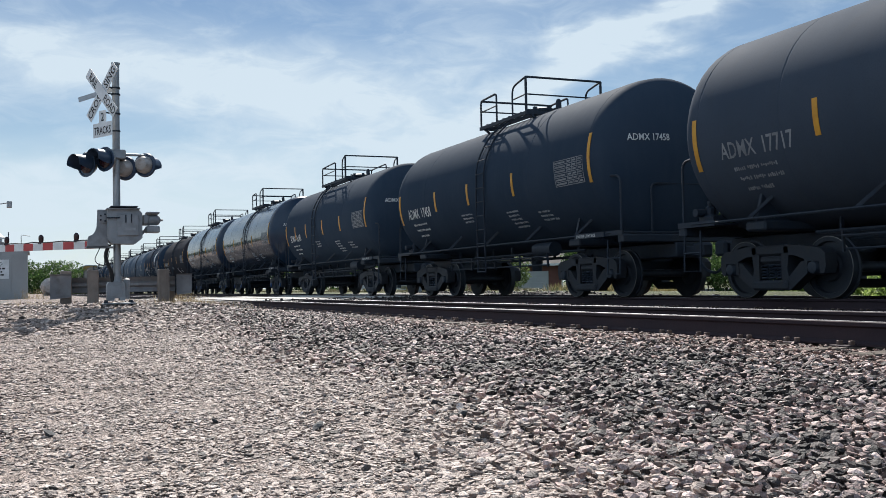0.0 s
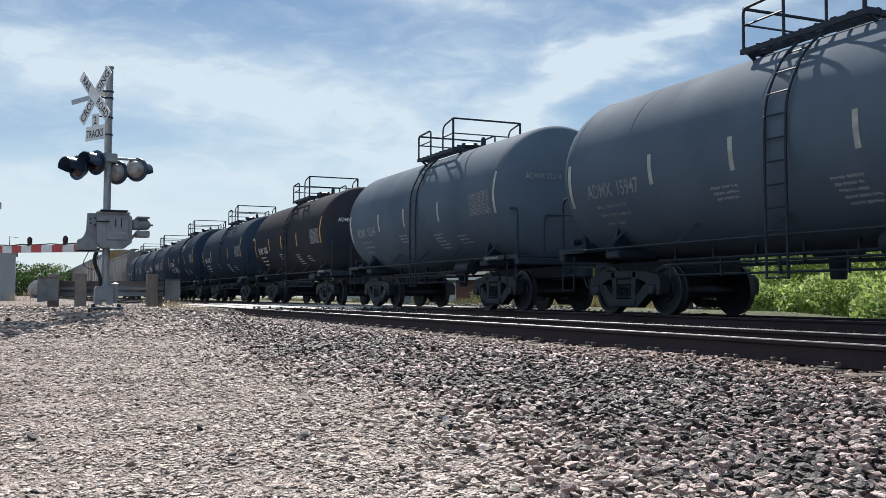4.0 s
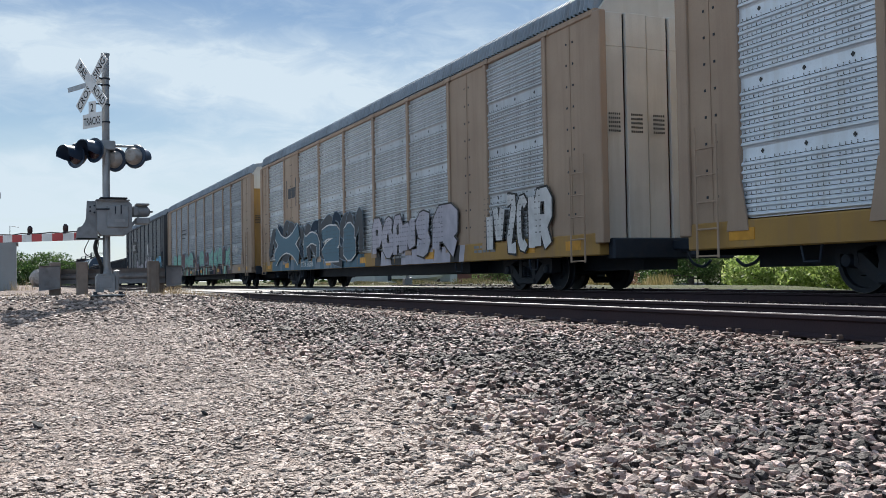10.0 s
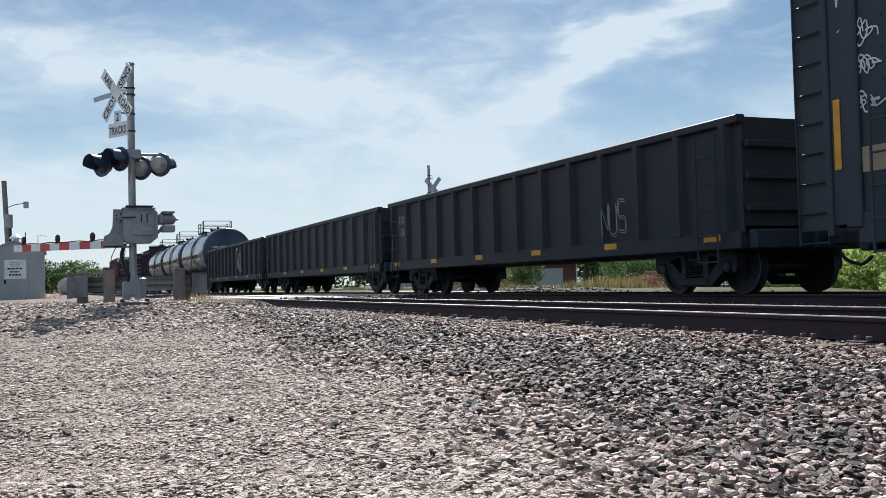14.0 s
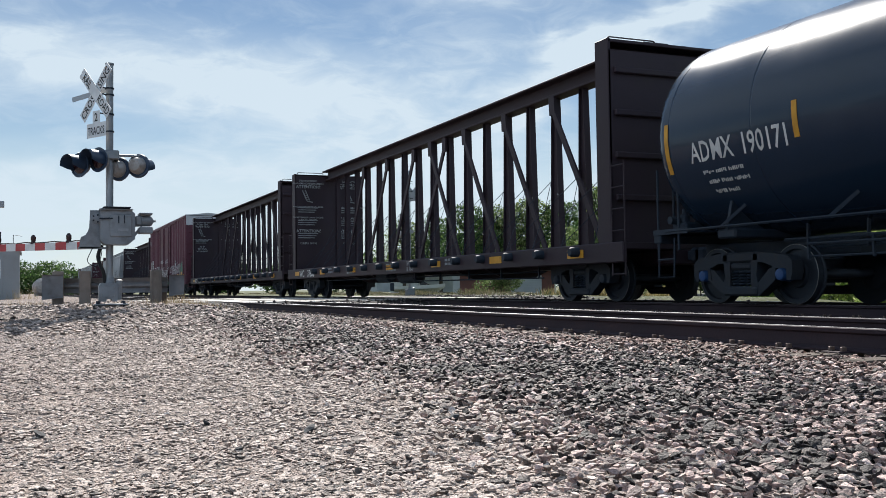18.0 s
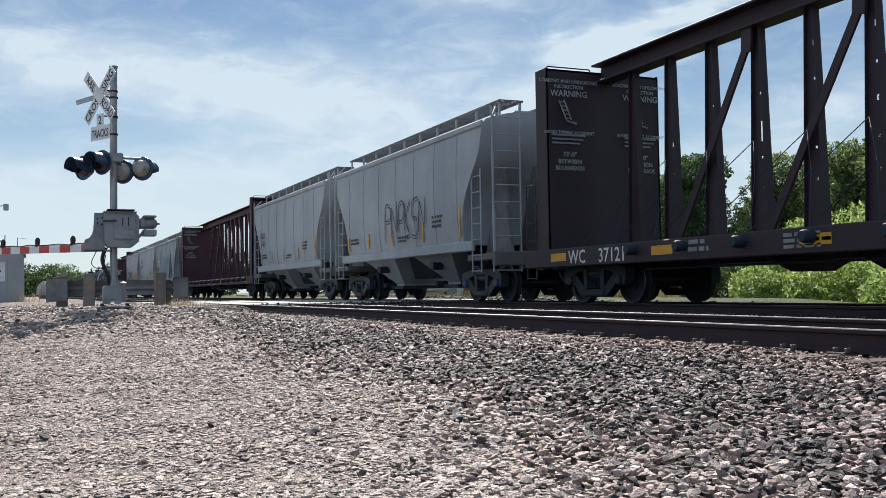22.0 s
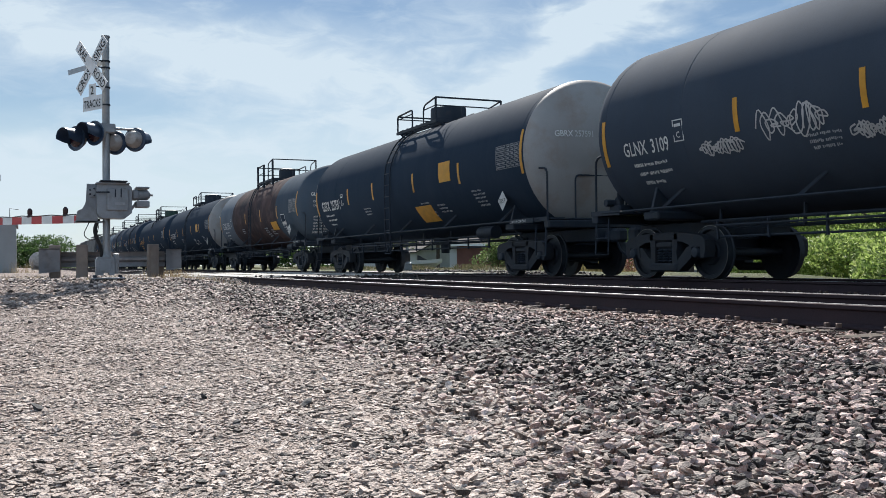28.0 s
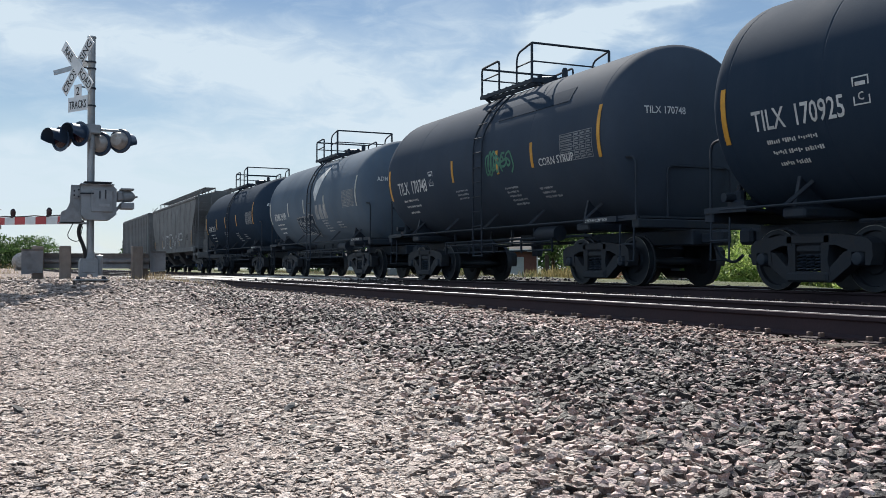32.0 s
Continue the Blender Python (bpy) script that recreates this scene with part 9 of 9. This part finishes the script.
def leaves(name, lumps, count, size, seed, material, parent):
    """Many small folded leaves in the outer parts of a set of lumps (x, y, z, rx, rz)."""
    rng = np.random.default_rng(seed)
    w = np.array([l[3] * l[3] * l[4] for l in lumps])
    pick = rng.choice(len(lumps), count, p=w / w.sum())
    L = np.array(lumps)[pick]
    d = rng.normal(0, 1, (count, 3))
    d /= np.linalg.norm(d, axis=1)[:, None]
    rad = rng.random(count) ** 0.33 * 0.55 + 0.5
    rad *= 1 + 0.16 * np.sin(d[:, 0] * 5 + pick) * np.sin(d[:, 2] * 6 + pick * 2)
    c = L[:, :3] + d * rad[:, None] * np.stack([L[:, 3], L[:, 3], L[:, 4]], 1)
    a = rng.normal(0, 1, (count, 3)) + d * 0.4
    a /= np.linalg.norm(a, axis=1)[:, None]
    b = np.cross(a, rng.normal(0, 1, (count, 3)))
    b /= np.linalg.norm(b, axis=1)[:, None]
    nn = np.cross(a, b)
    s = (size * rng.uniform(0.6, 1.3, count))[:, None]
    v = np.stack([c - a * s, c + b * s * 0.42 + nn * s * 0.12, c + a * s, c - b * s * 0.42 + nn * s * 0.12], 1).reshape(-1, 3)
    me = bpy.data.meshes.new(name)
    me.vertices.add(count * 4)
    me.vertices.foreach_set("co", v.reshape(-1))
    me.loops.add(count * 4)
    me.loops.foreach_set("vertex_index", np.arange(count * 4, dtype=np.int32))
    me.polygons.add(count)
    me.polygons.foreach_set("loop_start", (np.arange(count) * 4).astype(np.int32))
    me.update(calc_edges=True)
    me.materials.append(material)
    if parent is None:
        return me
    return part(name, me, material, parent)


def tree(x, y, z, h, spread, seed, leaf, material, count, label, name="tree", category="tree"):
    rnd = random.Random(seed)
    t = thing(name, label, category, "trees and bushes beyond the tracks")
    lumps, wood = [], Geo()
    bush = name == "bush"
    th = h * (0.12 if bush else 0.35)
    top = Vector((x + rnd.uniform(-0.3, 0.3), y, z + h * 0.8))
    wood.tube([(x, y, z - 0.2), (x + 0.05, y, z + th), tuple(top)], 0.04 * h ** 0.8 if not bush else 0.03, 7)
    n = 9 if bush else 13
    for k in range(n):
        f = k / (n - 1)
        ang = k * 2.4 + rnd.uniform(-0.5, 0.5)
        r = spread * (0.62 if bush else (0.72 - 0.45 * f)) * rnd.uniform(0.55, 1.1)
        hz = z + (h * (0.18 + 0.6 * rnd.random()) if bush else th + (h - th) * (0.1 + 0.8 * f))
        p = (x + r * math.cos(ang), y + r * math.sin(ang), hz)
        lr = spread * rnd.uniform(0.30, 0.5) * (1.0 if bush else 1.05 - 0.4 * f)
        lumps.append((*p, lr, lr * rnd.uniform(0.6, 0.95)))
        q = Vector((x, y, z + th * 0.8 + (hz - z) * 0.3))
        wood.tube([tuple(q), tuple((q + Vector(p)) / 2 + Vector((0, 0, 0.1 * h * 0.3))), p], 0.014 * h ** 0.8, 5)
    lumps.append((x, y, z + h * (0.55 if bush else 0.86), spread * 0.45, h * (0.35 if bush else 0.14)))
    part("stem" if bush else "trunk", wood, BARK, t)
    leaves("crown", lumps, count, leaf, seed, material, t)
    return t


rnd = random.Random(77)
# bushes close behind the far track
for k, (x, y, h, s) in enumerate(((-27.5, 24.8, 2.0, 1.5), (-25.6, 23.8, 3.0, 2.0), (-23.3, 24.8, 3.3, 2.3), (-21.0, 24.6, 3.2, 2.3), (-18.5, 25.4, 3.4, 2.5), (-16.0, 26.0, 3.4, 2.6), (-31.5, 29.5, 2.6, 1.8),
                                  (-34.5, 30.0, 2.4, 1.7), (-28.5, 28.5, 2.6, 2.0))):
    tree(x, y, ground_z(x, y), h, s, 100 + k, 0.07, LEAF_MID if k in (0, 6, 7, 8) else LEAF, 10500, "bright green leafy bush beside the tracks", "bush", "bush")
for k in range(9):
    x, y = -46.0 + k * 4.0, 30.5 - 0.25 * k + (k % 2) * 0.8
    tree(x, y, ground_z(x, y), 2.0 + 0.45 * (k % 3), 2.4, 160 + k, 0.085, LEAF_DARK, 6500, "low green scrub beside the tracks", "bush", "bush")
for k in range(4):
    x, y = -22.4 + k * 2.4, 20.6 + (k % 2) * 0.7
    tree(x, y, ground_z(x, y), 1.25 + 0.25 * (k % 3), 1.5, 180 + k, 0.075, LEAF, 5200, "bright green leafy bush beside the tracks", "bush", "bush")
tree(-73.4, 37.2, ground_z(-73.4, 37.2), 3.7, 2.3, 150, 0.1, LEAF_MID, 5200, "grey-green bush before a brick house", "bush", "bush")
tree(-37.4, 25.0, ground_z(-37.4, 25), 0.85, 1.0, 140, 0.05, LEAF_RED, 2600, "low reddish dry shrub beside the tracks", "bush", "bush")
for k, (x, y, h, s) in enumerate(((-52, 38, 7.8, 3.6), (-47.5, 37, 8.6, 3.4), (-43.5, 40, 8.2, 3.8), (-39, 41, 8.4, 3.8), (-34.5, 42, 9.2, 4.2), (-30.5, 36.5, 11.2, 4.2), (-25.5, 37, 11.6, 4.6), (-57, 42, 6.6, 3.4), (-64, 44, 6.4, 3.4),
                                  (-72, 46, 6.6, 3.6), (-20, 40, 11, 4.6), (-47, 52, 10, 5), (-36, 54, 10.5, 5), (-80, 50, 6.4, 3.6), (-90, 54, 7, 4.0), (-60, 58, 8.6, 5), (-108.8, 50.7, 11.0, 4.6), (-107.2, 54.6, 10.4, 4.4),
                                  (-105.6, 58.0, 11.6, 4.8), (-104.0, 61.5, 11.0, 4.8), (-101.5, 65.5, 13.0, 5.0), (-139.5, 54.0, 11.2, 5.5), (-138.0, 59.5, 11.6, 5.5), (-137, 66, 11.4, 5.5))):
    tree(x, y, ground_z(x, y), h, s, 200 + k, 0.13 if k < 7 or k == 10 else 0.2, LEAF_DARK if k % 3 == 1 else LEAF_MID, 13000 if k < 7 or k == 10 else 5600, "leafy green deciduous tree beyond the tracks")


def woods(name, x0, y0, x1, y1, n, h, seed, count, size, label):
    rng = random.Random(seed)
    lumps = []
    for k in range(n):
        t = rng.random()
        s = h * rng.uniform(0.3, 0.5)
        lumps.append((x0 + (x1 - x0) * t + rng.uniform(-4, 4), y0 + (y1 - y0) * t + rng.uniform(-4, 4), h * rng.uniform(0.15, 0.68), s, s * 0.8))
    me = leaves(name, lumps, count, size, seed, LEAF_DARK, None)
    return solo(name, me, LEAF_DARK, label, "woods", kind="stuff")


woods("far_woods", -216, -34, -210, 7, 52, 7.4, 1, 42000, 0.27, "distant green wood edge")
woods("far_woods", -330, 40, -120, 110, 90, 9, 2, 26000, 0.6, "distant green wood edge")
woods("far_woods", -120, 85, 60, 95, 80, 10, 3, 22000, 0.6, "distant green wood edge")
woods("far_woods", -330, -40, 200, -160, 60, 12, 4, 9000, 1.2, "distant green wood edge")


def grass_tufts(name, label, material, seed, x, y, tall):
    rng = np.random.default_rng(seed)
    n = len(x)
    z = ground_zs(x, y)
    hgt = rng.uniform(0.3, 1.0, n) * tall * (0.6 + 0.8 * (np.sin(x * 0.9) * np.sin(y * 1.3) > 0.1))
    a = rng.uniform(0, 6.28, n)
    lean = rng.normal(0, 0.12, (n, 2))
    w = 0.03
    v = np.stack([np.stack([x - w * np.cos(a), y - w * np.sin(a), z], 1), np.stack([x + w * np.cos(a), y + w * np.sin(a), z], 1), np.stack([x + lean[:, 0], y + lean[:, 1], z + hgt], 1)], 1).reshape(-1, 3)
    me = bpy.data.meshes.new(name)
    me.vertices.add(n * 3)
    me.vertices.foreach_set("co", v.reshape(-1))
    me.loops.add(n * 3)
    me.loops.foreach_set("vertex_index", np.arange(n * 3, dtype=np.int32))
    me.polygons.add(n)
    me.polygons.foreach_set("loop_start", (np.arange(n) * 3).astype(np.int32))
    me.update(calc_edges=True)
    me.materials.append(material)
    solo(name, me, material, label, "grass", kind="stuff")


rng = np.random.default_rng(9)
grass_tufts("grass", "rough yellow-green grass along the tracks", GRASS, 9, rng.uniform(-95, -31, 30000), 16.8 + 8.0 * rng.random(30000) ** 1.2, 0.22)
y = rng.uniform(18.5, 27.0, 14000)
grass_tufts("dry_grass", "tall straw-yellow dry grass on a low mound", DRY_GRASS, 10, -y * rng.uniform(1.34, 1.78, len(y)), y, 0.55)



def dry_weeds(spots):
    """Dry stalks about the crossing."""
    rng = np.random.default_rng(19)
    g = Geo()
    for cx, cy, r, n, h in spots:
        for _ in range(n):
            x, y = cx + rng.normal(0, r), cy + rng.normal(0, r)
            z, k = ground_z(x, y), h * rng.uniform(0.4, 1.1)
            a, l = rng.uniform(0, 6.28), rng.normal(0, 0.25 * k, 2)
            w = 0.006
            g.add([(x - w * math.cos(a), y - w * math.sin(a), z - 0.02), (x + w * math.cos(a), y + w * math.sin(a), z - 0.02), (x + l[0], y + l[1], z + k)], [(0, 1, 2)])
    solo("dry_weeds", g, DRY, "dry yellow weeds about the crossing", "weeds", kind="stuff")


DRY = leaf_mat("dry weed stalks", [(0.0, (0.16, 0.11, 0.06)), (0.5, (0.32, 0.24, 0.14)), (1.0, (0.42, 0.36, 0.24))], 0.3)
dry_weeds(((-22.5, 3.4, 0.35, 260, 0.3), (-24.0, 3.9, 0.5, 260, 0.28), (-20.4, 2.9, 0.25, 120, 0.2), (-43.6, 0.0, 0.3, 120, 0.5), (-21.5, 0.2, 0.5, 160, 0.14), (-19.2, 2.2, 0.5, 110, 0.13)))

# ---- buildings and a boat across the tracks ----
SIDING = mat("pale house siding", (0.42, 0.43, 0.42), (0.36, 0.37, 0.36), 0.7, 0, 0.5, 20, 0.1)
SHINGLE = mat("dark roof shingles", (0.06, 0.055, 0.055), (0.045, 0.04, 0.04), 0.9, 0, 0.6, 12, 0.3)
BRICK = mat("red-brown brick", (0.16, 0.07, 0.055), (0.12, 0.055, 0.045), 0.85, 0, 0.8, 14, 0.3)
DOOR_WHITE = mat("white garage door", (0.72, 0.72, 0.7), (0.66, 0.66, 0.64), 0.5, 0, 0.6, 30, 0.05)
GLASS = mat("dark window glass", (0.02, 0.025, 0.03), (0.02, 0.025, 0.03), 0.08, 0, 1, 20, 0.0, spec=0.6)
HULL = mat("white boat hull", (0.66, 0.66, 0.65), (0.6, 0.6, 0.58), 0.35, 0, 0.6, 30, 0.02)


def house(x, y, w, d, h, wall, label, garage=True, turn=-70):
    hs = thing("house", label, "house", "houses across the tracks", pose(x, y, -0.75, 0, 0, turn))
    part("body", Geo().prism([(-w / 2, 0), (w / 2, 0), (w / 2, h), (0, h + w * 0.2), (-w / 2, h)], -d / 2, d / 2, "y"), wall, hs)
    part("roof", Geo().prism([(-w / 2 - 0.4, h - 0.15), (0, h + w * 0.2 + 0.05), (w / 2 + 0.4, h - 0.15), (w / 2 + 0.4, h + 0.05), (0, h + w * 0.2 + 0.25), (-w / 2 - 0.4, h + 0.05)], -d / 2 - 0.4, d / 2 + 0.4, "y"), SHINGLE, hs)
    if garage:
        dr = part("garage_door", Geo().box(-0.2, -d / 2 - 0.05, 0.05, w / 2 - 0.6, -d / 2, 2.2, 0.02), DOOR_WHITE, hs, "white panelled garage door")
        for k in range(4):
            part("door_panel", Geo().box(-0.1, -d / 2 - 0.08, 0.12 + k * 0.53, w / 2 - 0.7, -d / 2 - 0.05, 0.56 + k * 0.53, 0.02), DOOR_WHITE, dr)
    for k in range(2):
        wd = part("window", Geo().box(-w / 2 + 0.6 + k * 1.5, -d / 2 - 0.04, 1.1, -w / 2 + 1.5 + k * 1.5, -d / 2, 2.2), DOOR_WHITE, hs)
        part("pane", Geo().box(-w / 2 + 0.68 + k * 1.5, -d / 2 - 0.05, 1.18, -w / 2 + 1.42 + k * 1.5, -d / 2 - 0.04, 2.12), GLASS, wd)
    return hs


house(-189, 68, 9.5, 9.0, 2.7, SIDING, "pale house with a white garage door", True, -70)
house(-150, 62, 9.0, 8.0, 2.8, SIDING, "low pale house with a dark roof", True, -75)


def garage_house():
    """A low brick house with a garage door, half hidden by a bush."""
    hs = thing("house", "low red-brown brick house with a pale garage door", "house", "houses across the tracks", pose(-87.5, 44.6, -0.75, 0, 0, 63))
    part("wall", Geo().box(-4.3, -2.5, 0, 5.0, 5.5, 2.75), BRICK, hs)
    part("side_wall", Geo().box(-5.0, -2.4, 0, -4.3, 5.5, 2.75), SIDING, hs, "white painted side wall")
    part("roof", Geo().prism([(-3.0, 2.7), (1.5, 4.2), (6.0, 2.7), (6.0, 2.9), (1.5, 4.4), (-3.0, 2.9)], -5.5, 5.5, "x"), SHINGLE, hs)
    part("fascia", Geo().box(-5.5, -3.04, 2.68, 5.5, -3.0, 2.9), DOOR_WHITE, hs)
    door = part("garage_door", Geo().box(0.7, -2.56, 0.03, 3.75, -2.5, 2.15, 0.02), SIDING, hs, "pale grey panelled garage door")
    for k in range(4):
        part("door_panel", Geo().box(0.78, -2.58, 0.08 + k * 0.52, 3.67, -2.56, 0.53 + k * 0.52, 0.015), SIDING, door)
    part("downpipe", Geo().box(5.0, -2.55, 0, 5.12, -2.45, 2.7), DOOR_WHITE, hs)


garage_house()


def boat():
    bt = thing("boat", "white motor boat parked on a trailer", "boat", "", pose(-111.4, 45.0, -0.72, 0, 0, 68))
    g = Geo()
    secs = [(-3.0, 0.95, 0.55, 1.25), (-1.0, 1.05, 0.5, 1.3), (1.2, 0.95, 0.5, 1.38), (2.6, 0.5, 0.65, 1.48), (3.3, 0.04, 1.1, 1.55)]
    for x, hw, z0, z1 in secs:
        g.v += [(x, -hw, z1), (x, -hw * 0.85, (z0 + z1) / 2), (x, 0, z0), (x, hw * 0.85, (z0 + z1) / 2), (x, hw, z1)]
    for i in range(4):
        for k in range(5):
            a, c = i * 5 + k, i * 5 + (k + 1) % 5
            g.f.append((a, c, c + 5, a + 5))
    g.f.append((4, 3, 2, 1, 0))
    part("hull", g, HULL, bt, "white boat hull", 25)
    part("windscreen", Geo().prism([(0.2, 1.35), (1.4, 1.4), (0.4, 1.95), (0.2, 1.95)], -0.8, 0.8), GLASS, bt)
    part("outboard_motor", Geo().box(-3.5, -0.22, 0.7, -3.0, 0.22, 1.7, 0.08), STEEL, bt)
    part("trailer", Geo().box(-3.0, -0.8, 0.38, 3.9, -0.7, 0.48).box(-3.0, 0.7, 0.38, 3.9, 0.8, 0.48).box(-1.6, -1.0, 0.36, -1.4, 1.0, 0.46), STEEL, bt)
    for y in (-0.95, 0.95):
        part("wheel", Geo().lathe([(-0.1, 0.2), (-0.1, 0.32), (0.1, 0.32), (0.1, 0.2)], 18, "y", (-1.5, y, 0.32)), CABLE, bt)


boat()


# ---- what moves ----
def turn_wheels(alike):
    """Turn wheels, rims or axles that sit alike on their trucks, at the pace of the train; they share one set of keys."""
    first = alike[0]
    place = Matrix.Translation(first.location)
    back = Matrix.Rotation(first.rotation_euler.z, 4, "Z")
    pace = SPEED / 0.457
    n = math.ceil(32.0 * pace / math.radians(80))
    walk(first, [(32.0 * i / n, place @ Matrix.Rotation(pace * 32.0 * i / n, 4, "Y") @ back) for i in range(n + 1)])
    for ob in alike[1:]:
        ob.rotation_mode = "QUATERNION"
        ob.animation_data_create().action = first.animation_data.action
        ob.animation_data.action_slot = first.animation_data.action_slot


def motions():
    turning = {}
    for car in CARS:
        for t in car.children:
            for w in t.children:
                kind = w.name.split(".")[0]
                if kind in ("wheel", "rim", "axle"):
                    turning.setdefault((kind != "axle", w.location.x > 0, w.location.y > 0), []).append(w)
    for alike in turning.values():
        turn_wheels(alike)
    for car in CARS:
        x, y, z = car.matrix_basis.translation
        walk(car, [(0.0, pose(x, y, z)), (16.0, pose(x + SPEED * 16.0, y, z)), (32.0, pose(x + SPEED * 32.0, y, z))])
        for curve in car.animation_data.action.layers[0].strips[0].channelbag(car.animation_data.action_slot).fcurves:
            for key in curve.keyframe_points:
                key.interpolation = "LINEAR"


motions()
